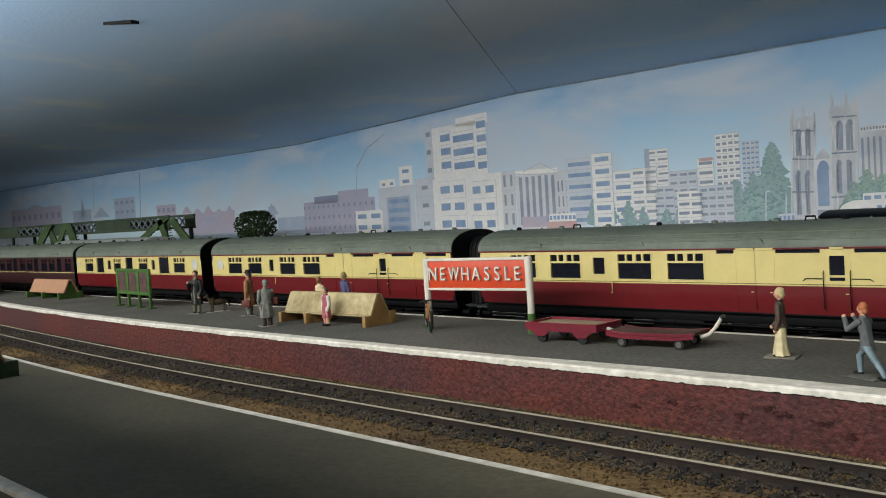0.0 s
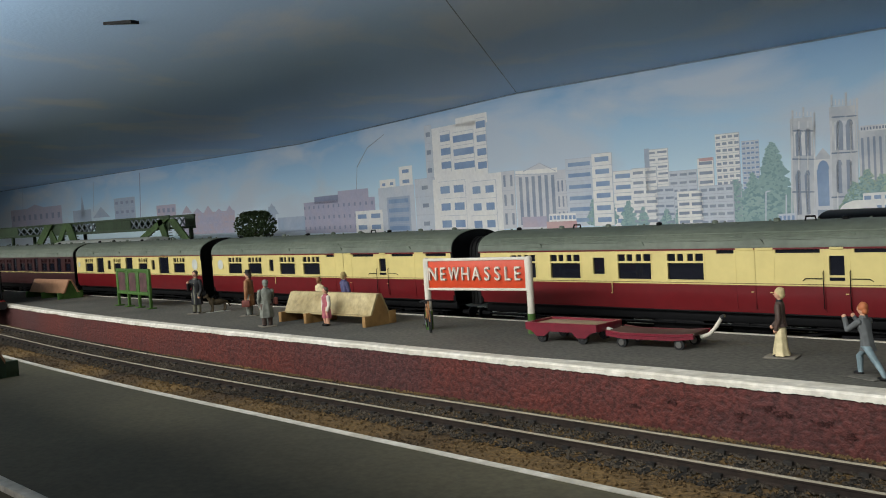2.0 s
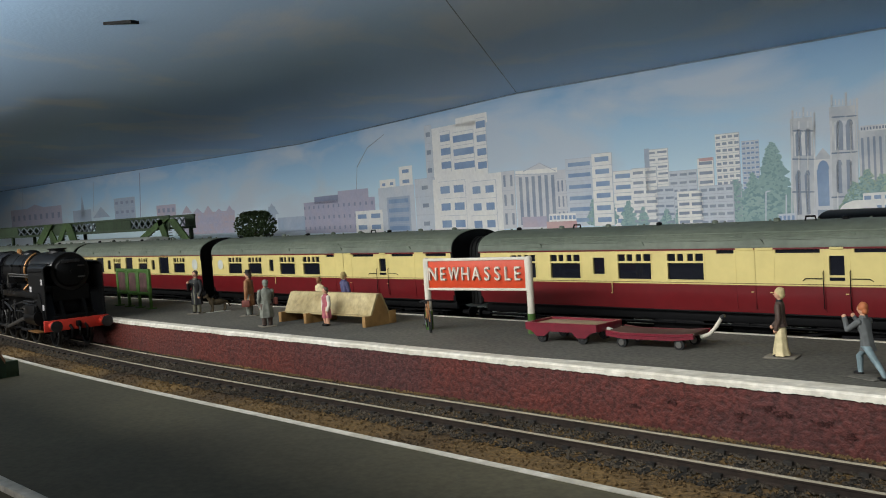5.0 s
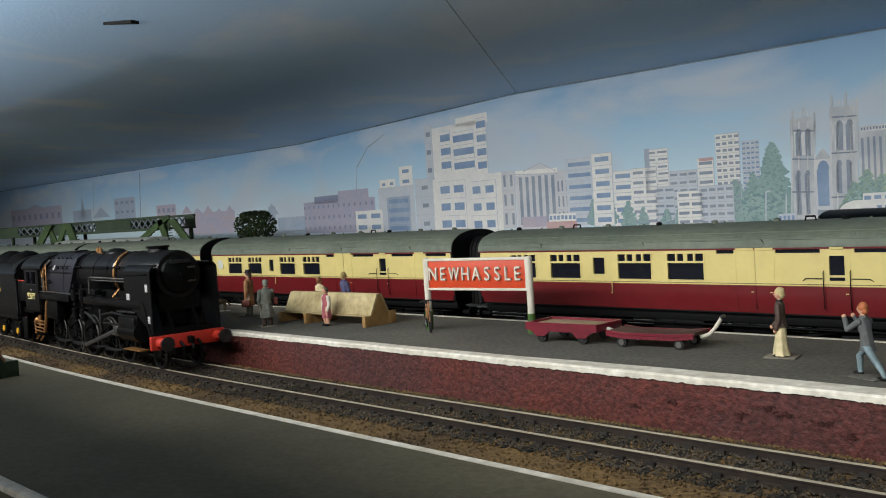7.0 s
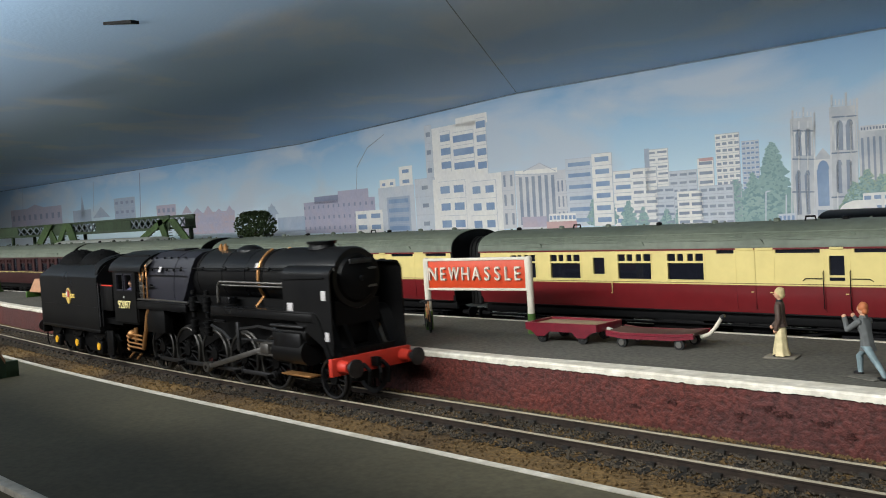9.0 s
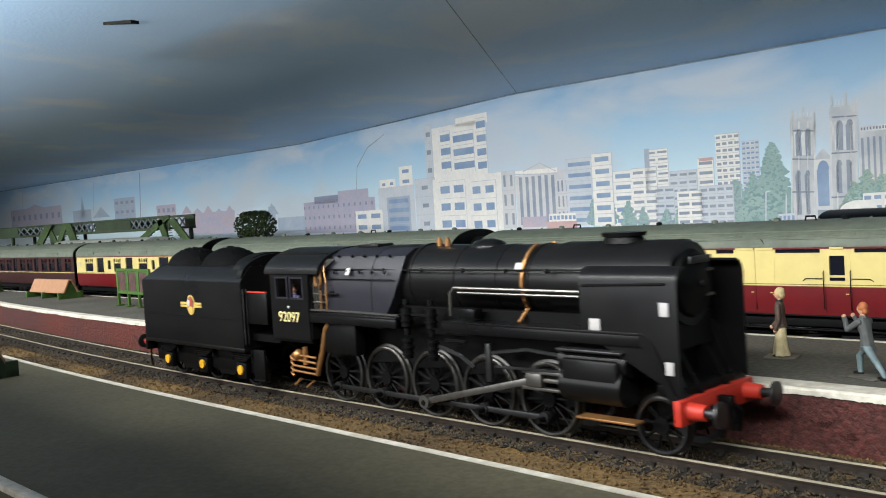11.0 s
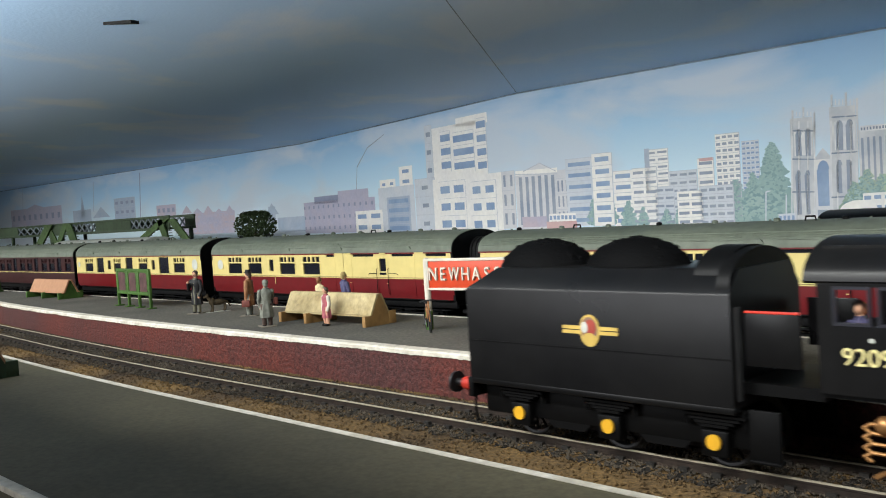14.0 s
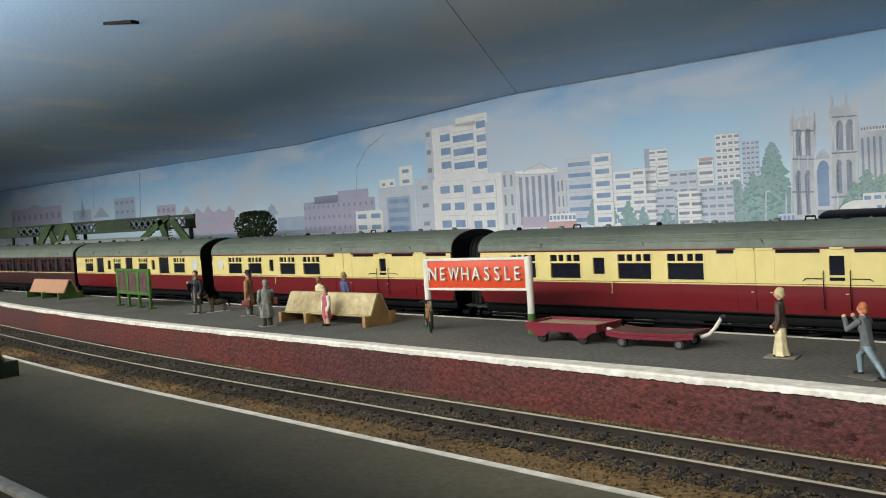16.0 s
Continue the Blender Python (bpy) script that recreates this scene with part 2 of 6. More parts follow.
def backdrop_and_deck():
    bm = B()
    pts = WALL + [(x, y + 9) for x, y in reversed(WALL)]
    prism(bm, pts, "z", -6, 135.3)
    ob = tagged(part("backdrop", bm, SKY_WALL, sharp=80), "painted backdrop board with blue cloudy sky and a city skyline", "backdrop", kind="structure")
    bm = B()
    box(bm, -2600, 600, 20, 720, 135.4, 147, 0.6)
    tagged(part("ceiling", bm, SKY_DECK), "low board overhead painted as grey-blue clouded sky", "ceiling", kind="structure")
    bm = B()      # the joint between two deck boards
    prism(bm, [(-398.7, 466.2), (-399.2, 466.2), (-217.1, 215.0), (-129.1, 94), (-128.6, 94), (-216.6, 215)], "z", 135.3, 135.5)
    tagged(part("deck_joint", bm, material("joint_shadow_grey", (0.22, 0.27, 0.33), 0.8, bump=0.1)), "narrow filled joint between two overhead boards", kind="structure")
    bm = B()
    for a, b in zip(WALL, WALL[1:]):
        d = Vector((b[0] - a[0], b[1] - a[1], 0)).normalized()
        n = Vector((d.y, -d.x, 0)) * 1.2
        prism(bm, [(a[0], a[1]), (b[0], b[1]), (b[0] + n.x, b[1] + n.y), (a[0] + n.x, a[1] + n.y)], "z", 134.6, 135.45)
    tagged(part("trim", bm, material("corner_grey", (0.20, 0.26, 0.33), 0.8, bump=0.2)), "thin dark strip along the seam where backdrop meets the board", kind="structure")
    bm = B()
    prism(bm, [(-317.5, 147.5), (-309.5, 154.0), (-310.2, 157.5), (-314, 152.5)], "z", 134.3, 135.4)
    tagged(part("deck_bracket", bm, LOCO_DARK), "small black metal bracket under the overhead board", "bracket")
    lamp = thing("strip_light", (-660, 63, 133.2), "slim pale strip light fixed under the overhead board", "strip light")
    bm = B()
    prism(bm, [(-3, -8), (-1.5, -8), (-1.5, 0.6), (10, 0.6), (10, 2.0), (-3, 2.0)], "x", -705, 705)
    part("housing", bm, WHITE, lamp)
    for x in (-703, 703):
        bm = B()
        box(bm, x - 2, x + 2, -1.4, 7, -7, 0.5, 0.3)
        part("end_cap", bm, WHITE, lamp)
    return ob


def ragged_strip(y0, y1, z, drop, x0, x1, step, jitter):
    """A painted edge: flat on top, folded over the front with an uneven lower line."""
    rnd = random.Random(4)
    bm = B()
    rows, x = [], x0
    while x <= x1:
        d = drop + noise.noise((x * 0.06, 1.7, 0)) * jitter * 1.0 + noise.noise((x * 0.45, 5.1, 0)) * jitter * 0.9 + noise.noise((x * 1.3, 2.1, 0)) * jitter * 0.7 + rnd.uniform(-1, 1) * jitter * 0.15
        k = noise.noise((x * 0.05, 9.7, 0)) * 0.35 + 3.2 * min(1.0, max(0.0, (x + 205) / 60))
        o = bend_wall(x)
        rows.append([bm.verts.new((c[0], c[1] + o, c[2])) for c in ((x, y1 + k, z + 0.05), (x, y1 + k - 0.3, z + 0.35), (x, y0 + 0.3, z + 0.35), (x, y0 - 0.3, z - 0.2), (x, y0 - 0.32, z - d), (x, y0 + 0.1, z - d - 0.1))])
        x += step
    for a, b in zip(rows, rows[1:]):
        for i in range(5):
            bm.faces.new((a[i], a[i + 1], b[i + 1], b[i]))
    bmesh.ops.recalc_face_normals(bm, faces=bm.faces)
    return bm


def platforms():
    bm = B()
    along(bm, oblong(217.3, 293, -6, TOP - 0.02), -900, 500, bend_wall, free=(1, 2))
    far = tagged(part("platform", bm, TARMAC), "island platform with dark grey tarmac surface", "platform", kind="structure")
    bm = B()
    grid = bmesh.ops.create_grid(bm, x_segments=900, y_segments=8, size=0.5)["verts"]
    for v in grid:
        x, z = -900 + (v.co.x + 0.5) * 1300, -5.8 + (v.co.y + 0.5) * 17.6
        v.co = Vector((x, 216.5 + bend_wall(x) + noise.noise((x * 0.5, z * 0.5, 3)) * 0.25, z))
    part("platform_wall", bm, MAROON_WALL, far, "rough maroon rendered platform face")
    bm = ragged_strip(216.3, 221.6, TOP, 1.5, -898, 490, 0.35, 0.36)
    part("platform_edge", bm, WHITE_EDGE, far, "uneven hand-painted white platform edge")
    rnd = random.Random(21)      # sooty blots on the wall face
    for x, z, r in ((-136.0, 5.2, 2.4), (-131, 4.2, 1.8), (-108.5, 6.4, 2.2), (-104, 5.2, 2.6), (-116, 3.8, 2.0), (-94, 4.4, 2.6), (-148, 2.6, 1.8), (-88, 2.0, 2.2)):
        bm = B()
        for j in range(26):
            cx, cz, q = x + rnd.gauss(0, 0.42) * r, z + rnd.gauss(0, 0.2) * r, rnd.uniform(0.1, 0.3)
            prism(bm, [(cx + 1.5 * q * rnd.uniform(0.6, 1.1) * math.cos(k * 1.0472), cz + q * rnd.uniform(0.6, 1.1) * math.sin(k * 1.0472)) for k in range(6)], "y", 216.14 - j * 0.002, 216.5)
        part("soot_stain", bm, SOOT, far)
    bm = B()
    box(bm, -898, 490, 291.2, 293.2, TOP - 1, TOP + 0.15)
    part("rear_edge", bm, WHITE_EDGE, far, "thin white line along the rear edge")
    bm = B()
    along(bm, oblong(61, 126.4, -6, TOP - 0.02), -900, 500, bend_near, free=(0, 3))
    near = tagged(part("platform_near", bm, TARMAC_NEAR), "brownish grey tarmac platform beside the running line", "platform", kind="structure")
    bm = B()
    along(bm, oblong(124.7, 126.8, TOP - 1.2, TOP + 0.12), -898, 490, bend_near)
    part("platform_edge", bm, WHITE_EDGE, near, "narrow cream-white painted edge line")
    bm = B()
    box(bm, -898, 490, 60.6, 63.2, TOP - 1.2, TOP + 0.12, 0.1)
    part("platform_edge", bm, WHITE_EDGE, near, "narrow cream-white painted edge line")


def stones(name, n, x0, x1, bands, zfun, mat, label, parent, seed, off=bend):
    """Loose chippings: small faceted lumps scattered in bands across the track."""
    rnd = random.Random(seed)
    vs, fs = [], []
    base = [(1, 0, 0), (-0.5, 0.87, 0), (-0.5, -0.87, 0), (0, 0, 1), (0, 0, -0.6)]
    tri = [(0, 1, 3), (1, 2, 3), (2, 0, 3), (1, 0, 4), (2, 1, 4), (0, 2, 4)]
    for i in range(n):
        u = rnd.random()
        x = x0 + (x1 - x0) * u
        y0, y1 = bands[rnd.randrange(len(bands))]
        y = rnd.uniform(y0, y1)
        s = rnd.uniform(0.3, 0.75)
        a = rnd.uniform(0, 6.28)
        o = len(vs)
        for p in base:
            q = (p[0] * math.cos(a) - p[1] * math.sin(a), p[0] * math.sin(a) + p[1] * math.cos(a), p[2] * rnd.uniform(0.5, 0.9))
            vs.append(((x + q[0] * s * rnd.uniform(0.7, 1.2)) * MM, (off(x) + y + q[1] * s * rnd.uniform(0.7, 1.2)) * MM, (zfun(y) + q[2] * s) * MM))
        fs += [tuple(o + k for k in t) for t in tri]
    me = bpy.data.meshes.new(name)
    me.from_pydata(vs, [], fs)
    me.materials.append(mat)
    ob = new(name, me)
    ob.parent = parent
    return tagged(ob, label, kind="stuff")


def bed_height(yc):
    def z(y):
        d = abs(y - yc)
        return -2.55 if d < 19 else -2.55 - min(2.6, (d - 19) * 0.10)
    return z


def rails(parent, yc, x0, x1, off=lambda x: 0.0):
    for s in (-1, 1):
        y = yc + s * 8.65
        bm = B()
        along(bm, [(y - 1.0, -2.5), (y + 1.0, -2.5), (y + 1.0, -2.15), (y + 0.3, -1.9), (y + 0.3, -0.9), (y + 0.42, -0.75), (y + 0.42, -0.06), (y - 0.42, -0.06), (y - 0.42, -0.75), (y - 0.3, -0.9), (y - 0.3, -1.9), (y - 1.0, -2.15)], x0, x1, off, 20)
        rail = part("rail", bm, RAIL_SIDE, parent)
        bm = B()
        along(bm, [(y - 0.43, -0.3), (y + 0.43, -0.3), (y + 0.43, -0.05), (y + 0.3, 0.0), (y - 0.3, 0.0), (y - 0.43, -0.05)], x0, x1, off, 20)
        part("rail_head", bm, RAIL_TOP, rail, "worn bright rail top")


def track_bed(name, yc, y0, y1, x0, x1, label, off=lambda x: 0.0):
    t = thing(name, (0, 0, 0), label, "railway track", kind="structure")
    zf = bed_height(yc)
    bm = B()
    ys = [y0 + (y1 - y0) * i / 60 for i in range(61)]
    nx = 420
    rows = []
    for i in range(nx + 1):
        x = x0 + (x1 - x0) * i / nx
        rows.append([bm.verts.new((x, y, zf(y - off(x)) - 0.35 + noise.noise((x * 0.35, y * 0.35, 0.5)) * 0.35)) for y in ys])
    for a, b in zip(rows, rows[1:]):
        for j in range(60):
            bm.faces.new((a[j], b[j], b[j + 1], a[j + 1]))
    part("ballast_bed", bm, BALLAST, t, "brown granular ballast")
    rails(t, yc, x0, x1, off)
    return t, zf


# ---- build the setting ----
room()
backdrop = backdrop_and_deck()
platforms()


# ---- coaches ----
SIDE = -18.0      # near side of a coach, from its centre line


def wheelset(parent, x, r, half=8.2, name="wheelset", mat=None):
    bm = B()
    for s in (-1, 1):
        cyl(bm, (0, s * (half - 0.9), 0), (0, s * (half + 0.9), 0), r, 20)
        cyl(bm, (0, s * (half - 1.3), 0), (0, s * (half - 0.9), 0), r + 0.7, 20)
    cyl(bm, (0, -half, 0), (0, half, 0), 1.0, 8)
    return part(name, bm, mat or UNDER, parent, at=(x, 0, r))


def bogie(parent, x):
    bm = B()
    for s in (-1, 1):
        box(bm, -22, 22, s * 13 - 1, s * 13 + 1, 8.2, 11.4, 0.3)
        for k in (-15, 15):
            box(bm, k - 2.6, k + 2.6, s * 13.6 - 1.2, s * 13.6 + 1.2, 5.4, 10.6, 0.3)
            cyl(bm, (k, s * 13.6, 7), (k, s * 15.6, 7), 1.8, 10)
        for k in (-7, -3.5, 0, 3.5, 7):
            box(bm, k - 1, k + 1, s * 13 - 1.6, s * 13 + 1.6, 4.6, 9.4, 0.2)
    box(bm, -4, 4, -12, 12, 8, 13)
    b = part("bogie", bm, UNDER, parent, at=(x, 0, 0))
    for k in (-15, 15):
        wheelset(b, k, 6.9)


def coach(x0, x1, feats, upper, lower, label, lining=True, roof_z=50.4):
    """One gangwayed coach from x0 to x1. feats: (kind, a, b) along the near side, from the left end."""
    L = x1 - x0
    c = thing("railway_coach", ((x0 + x1) / 2, COACH_Y, 0), label, "railway coach", group="coaches at the platform")
    h = L / 2
    zb, zw, zt = 18.3, 28.6, 40.7
    # lower and upper body, both sides; the near side has its openings
    bm = B()
    prism(bm, [(SIDE + 0.9, zb), (SIDE + 0.25, zb + 3), (SIDE, zb + 7), (SIDE, zw), (SIDE + 1.2, zw), (SIDE + 1.2, zb)], "x", -h, h)
    box(bm, -h, h, 16.8, 18, zb, zw)
    body = part("lower_body", bm, lower, c)
    ops = sorted([f for f in feats if f[0] in ("win", "small", "tall", "door", "strip")], key=lambda f: f[1])
    lim = {"win": (29.8, 39.5), "small": (31.6, 38.2), "tall": (29.2, 40.2), "door": (31.9, 38.4), "strip": (39.4, 40.65)}
    bm = B()
    u = 0.0
    for k, a, b in ops:
        z0, z1 = lim[k]
        if a > u:
            box(bm, u - h, a - h, SIDE, SIDE + 0.9, zw, zt)
        if z0 > zw:
            box(bm, a - h, b - h, SIDE, SIDE + 0.9, zw, z0)
        if zt > z1:
            box(bm, a - h, b - h, SIDE, SIDE + 0.9, z1, zt)
        u = b
    box(bm, u - h, h, SIDE, SIDE + 0.9, zw, zt)
    box(bm, -h, h, 17.1, 18, zw, zt)
    part("upper_body", bm, upper, c)
    # solid block; the shade inside the coach is put into its near-black colour
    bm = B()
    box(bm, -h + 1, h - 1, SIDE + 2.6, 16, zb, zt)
    part("interior", bm, INSIDE_SHADE, c, "near-black block, interior shade put into its colour")
    bm = B()
    box(bm, -h, h, SIDE - 0.18, SIDE + 0.3, zt, zt + 1.1)
    part("cantrail", bm, lower, c)
    if lining:
        bm = B()
        box(bm, -h, h, SIDE - 0.08, SIDE + 0.2, zw - 0.45, zw + 0.05)
        part("waist_line", bm, GOLD, c, "thin yellow and black waist lining")
        bm = B()
        box(bm, -h, h, SIDE - 0.06, SIDE + 0.2, zw + 0.05, zw + 0.22)
        part("waist_line", bm, UNDER, c)
    # windows
    for k, a, b in ops:
        z0, z1 = lim[k]
        a, b = a - h, b - h
        bm = B()
        if k == "win":
            t = 0.45
            zt2 = 36.4
            box(bm, a - t, b + t, SIDE - 0.22, SIDE + 0.3, z1, z1 + t)
            box(bm, a - t, b + t, SIDE - 0.22, SIDE + 0.3, z0 - t, z0)
            box(bm, a - t, a, SIDE - 0.22, SIDE + 0.3, z0, z1)
            box(bm, b, b + t, SIDE - 0.22, SIDE + 0.3, z0, z1)
            box(bm, a, b, SIDE - 0.15, SIDE + 0.5, zt2 - 0.4, zt2 + 0.35)
            w = (b - a) / 4
            for i in (1, 2, 3):
                e = 0.42 if i != 2 else 0.8
                box(bm, a + i * w - e, a + i * w + e, SIDE - 0.1, SIDE + 0.5, zt2 + 0.3, z1)
            fr = part("window", bm, upper, c)
        elif k == "strip":
            box(bm, a, b, SIDE + 0.25, SIDE + 0.5, z0, z0 + 0.1)
            fr = part("toplight", bm, UNDER, c)
        else:
            t = 0.35
            box(bm, a - t, b + t, SIDE - 0.16, SIDE + 0.3, z1, z1 + t)
            box(bm, a - t, b + t, SIDE - 0.16, SIDE + 0.3, z0 - t, z0)
            box(bm, a - t, a, SIDE - 0.16, SIDE + 0.3, z0, z1)
            box(bm, b, b + t, SIDE - 0.16, SIDE + 0.3, z0, z1)
            fr = part("window", bm, upper, c)
        bm = B()
        box(bm, a - 0.2, b + 0.2, SIDE + 0.55, SIDE + 0.75, z0 - 0.2, z1 + 0.2)
        part("pane", bm, PANE, fr)
    # doors, handles, grab rails
    for k, a, b in feats:
        a, b = a - h, b - h
        if k in ("doorline", "door"):
            m = 1.7 if k == "door" else 0
            bm = B()
            for e in (a - m, b + m):
                box(bm, e - 0.1, e + 0.1, SIDE - 0.1, SIDE + 0.2, zb + 1.5, zw - 0.5)
            dr = part("door_edge", bm, lower, c)
            bm = B()
            for e in (a - m, b + m):
                box(bm, e - 0.1, e + 0.1, SIDE - 0.1, SIDE + 0.2, zw + 0.3, zt)
            part("door_edge", bm, upper, dr)
            bm = B()
            box(bm, b + m - 1.6, b + m - 0.6, SIDE - 0.5, SIDE, 25.6, 25.95, 0.1)
            part("door_handle", bm, GOLD, dr, "small brass door handle")
            bm = B()
            box(bm, a + 0.2, b - 0.2, SIDE - 0.35, SIDE, zt - 0.3, zt + 0.9, 0.15)
            part("door_ventilator", bm, upper, dr)
            if k == "door":
                bm = B()
                box(bm, a, b, SIDE - 0.2, SIDE + 0.1, 30.1, 31.2)
                part("droplight", bm, PANE, dr)
                for s, e in ((-1, a - 1.9), (1, b + 1.9)):
                    bm = B()
                    tube(bm, [(e, SIDE - 0.1, 20.5), (e, SIDE - 0.7, 21), (e, SIDE - 0.7, 33), (e, SIDE - 0.1, 33.4)], 0.15, 6)
                    tube(bm, [(e + s * 0.4, SIDE - 0.5, 30.8), (e + s * 6, SIDE - 0.5, 30.8), (e + s * 7.2, SIDE - 0.1, 30)], 0.15, 6)
                    part("grab_rail", bm, UNDER, dr, "thin black wire grab rail")
        elif k == "oval":
            bm = B()
            cyl(bm, ((a + b) / 2, SIDE - 0.12, 35.2), ((a + b) / 2, SIDE + 0.2, 35.2), (b - a) / 2, 20)
            fr = part("window", bm, upper, c)
            bm = B()
            cyl(bm, ((a + b) / 2, SIDE - 0.2, 35.2), ((a + b) / 2, SIDE, 35.2), (b - a) / 2 - 0.7, 20)
            part("pane", bm, FROST, fr, "round frosted lavatory pane")
        elif k == "handle":
            bm = B()
            tube(bm, [(a, SIDE - 0.1, 28.6), (a, SIDE - 0.5, 28.3), (a, SIDE - 0.5, 24.3), (a - 0.7, SIDE - 0.3, 24.2)], 0.2, 6)
            part("commode_handle", bm, GOLD, c, "brass commode handle")
    # roof
    bm = B()
    out = [(18.35 * math.cos(radians(180 - a)), 41.75 + (roof_z - 41.75) * math.sin(radians(a)) ** 0.82 if a not in (0, 180) else 41.75) for a in [180 * i / 24 for i in range(25)]]
    prism(bm, [(-18.35, 41.3)] + out + [(18.35, 41.3)], "x", -h, h)
    roof = part("roof", bm, ROOF, c, sharp=50)
    bm = B()
    for a in (12, 31):
        y, z = 18.35 * math.cos(radians(180 - a)), 41.75 + (roof_z - 41.75) * math.sin(radians(a)) ** 0.82
        tube(bm, [(-h + 2, y, z + 0.12), (h - 2, y, z + 0.12)], 0.24, 6)
    part("rain_strip", bm, ROOF, roof)
    n = max(4, int(L / 24))
    for i in range(n):
        x = -h + (i + 0.5) * L / n
        bm = B()
        cyl(bm, (0, 0, -0.3), (0, 0, 0.7), 1.2, 10)
        ball(bm, (0, 0, 0.7), 1.25, sz=0.5, seg=10)
        part("roof_ventilator", bm, ROOF if i % 3 else UNDER, roof, at=(x, -3.2, roof_z - 0.15))
    bm = B()
    cyl(bm, (0, 0, -0.2), (0, 0, 0.5), 0.55, 7, 0.4)
    stud = to_mesh("roof_stud", bm, ROOF)
    for i in range(int(L / 9)):
        share("roof_stud", stud, roof, (-h + 4 + i * 9, -6.0 if i % 2 else 1.0, roof_z - (0.55 if i % 2 else 0.05)))
    def on_roof(a):
        return 18.35 * math.cos(radians(180 - a)), 41.75 + (roof_z - 41.75) * math.sin(radians(a)) ** 0.82
    for q, w in ((0.06, 0.16), (0.24, 0.16), (0.42, 0.16), (0.60, 0.16), (0.78, 0.16)):      # raised seams round the roof panels
        u0, u1 = -h + L * q, -h + L * (q + w)
        bm = B()
        for a in (19, 25):
            y, z = on_roof(a)
            tube(bm, [(u0, y, z + 0.1), (u1, y, z + 0.1)], 0.17, 5)
        for u in (u0, u1):
            (ya, za), (yb, zb2) = on_roof(19), on_roof(25)
            tube(bm, [(u, ya, za + 0.1), (u, yb, zb2 + 0.1)], 0.17, 5)
        part("roof_seam", bm, ROOF, roof)
    for q in (0.13, 0.36, 0.58, 0.83):      # low access covers over the gutter
        bm = B()
        y, z = on_roof(8)
        prism(bm, [(-h + L * q, z - 0.6), (-h + L * q + 9, z - 0.6), (-h + L * q + 7.8, z + 0.9), (-h + L * q + 1.2, z + 0.9)], "y", y - 0.5, y + 1.6)
        part("roof_cover", bm, ROOF, roof)
    for q in (0.2, 0.66):      # small torpedo ventilators
        bm = B()
        tube(bm, [(-h + L * q, -4.5, roof_z - 0.4), (-h + L * q + 0.4, -4.5, roof_z + 1.3), (-h + L * q + 3.6, -4.5, roof_z + 1.3), (-h + L * q + 4, -4.5, roof_z - 0.4)], 0.3, 6)
        part("roof_handrail", bm, UNDER, roof)
    # ends and gangways
    for s in (-1, 1):
        bm = B()
        prism(bm, [(-17.6, zb)] + [(p[0] * 0.985, p[1] - 0.2) for p in out] + [(17.6, zb)], "x", s * (h - 0.8), s * (h + 0.5))
        part("end_panel", bm, LOCO_DARK, c, "black end panel")
        bm = B()
        for i in range(5):
            g = 0.5 if i % 2 else 0.0
            x = s * (h + 0.5 + i * 1.2)
            prism(bm, [(-6.5 + g, 15.5)] + [(p[0], p[1]) for p in reversed(arc(0, 40, 6.5 - g, 7.5 - g, 0, 180, 10))] + [(6.5 - g, 15.5)], "x", x, x + s * 1.2)
        part("gangway", bm, RUBBER, c, "black concertina gangway")
        for y in (-12, 12):
            bm = B()
            cyl(bm, (s * h, y, 12.5), (s * (h + 5), y, 12.5), 1.1, 10)
            cyl(bm, (s * (h + 5), y, 12.5), (s * (h + 5.8), y, 12.5), 2.6, 14)
            part("buffer", bm, UNDER, c)
    # underframe
    bm = B()
    box(bm, -h + 1, h - 1, SIDE + 2.6, SIDE + 4.2, 14.2, zb, 0.2)
    box(bm, -h + 1, h - 1, 14.8, 16.6, 14.2, zb, 0.2)
    box(bm, -h + 1, h - 1, -14, 14, 15.6, zb)
    part("underframe", bm, UNDER, c)
    for z0, y in ((13.2, SIDE + 0.6), (17.9, SIDE + 0.5)):
        bm = B()
        box(bm, -h + 3, h - 3, y - 0.5, y + 1.4, z0, z0 + 0.45, 0.1)
        part("footboard", bm, UNDER, c, "black footboard along the sole bar")
    for s in (-1, 1):
        bm = B()
        tube(bm, [(-L * 0.27, s * 13.5, 14.5), (-L * 0.12, s * 13.5, 8.2), (L * 0.12, s * 13.5, 8.2), (L * 0.27, s * 13.5, 14.5)], 0.7, 6)
        part("truss_rod", bm, UNDER, c)
    for x, w, hgt in ((-L * 0.05, 22, 7), (L * 0.085, 15, 5)):
        bm = B()
        box(bm, x - w / 2, x + w / 2, -14.5, -6, 15.6 - hgt, 15.6, 0.4)
        for k in (-0.25, 0.25):
            box(bm, x + (k - 0.2) * w, x + (k + 0.2) * w, -14.8, -14, 16.4 - hgt, 14.8, 0.2)
        part("battery_box", bm, LOCO_DARK, c)
    bm = B()
    cyl(bm, (L * 0.19, -11.5, 13.2), (L * 0.19 + 13, -11.5, 13.2), 2.2, 14)
    part("vacuum_cylinder", bm, LOCO_DARK, c)
    for x in (-h + 38, h - 38):
        bogie(c, x)
    return c


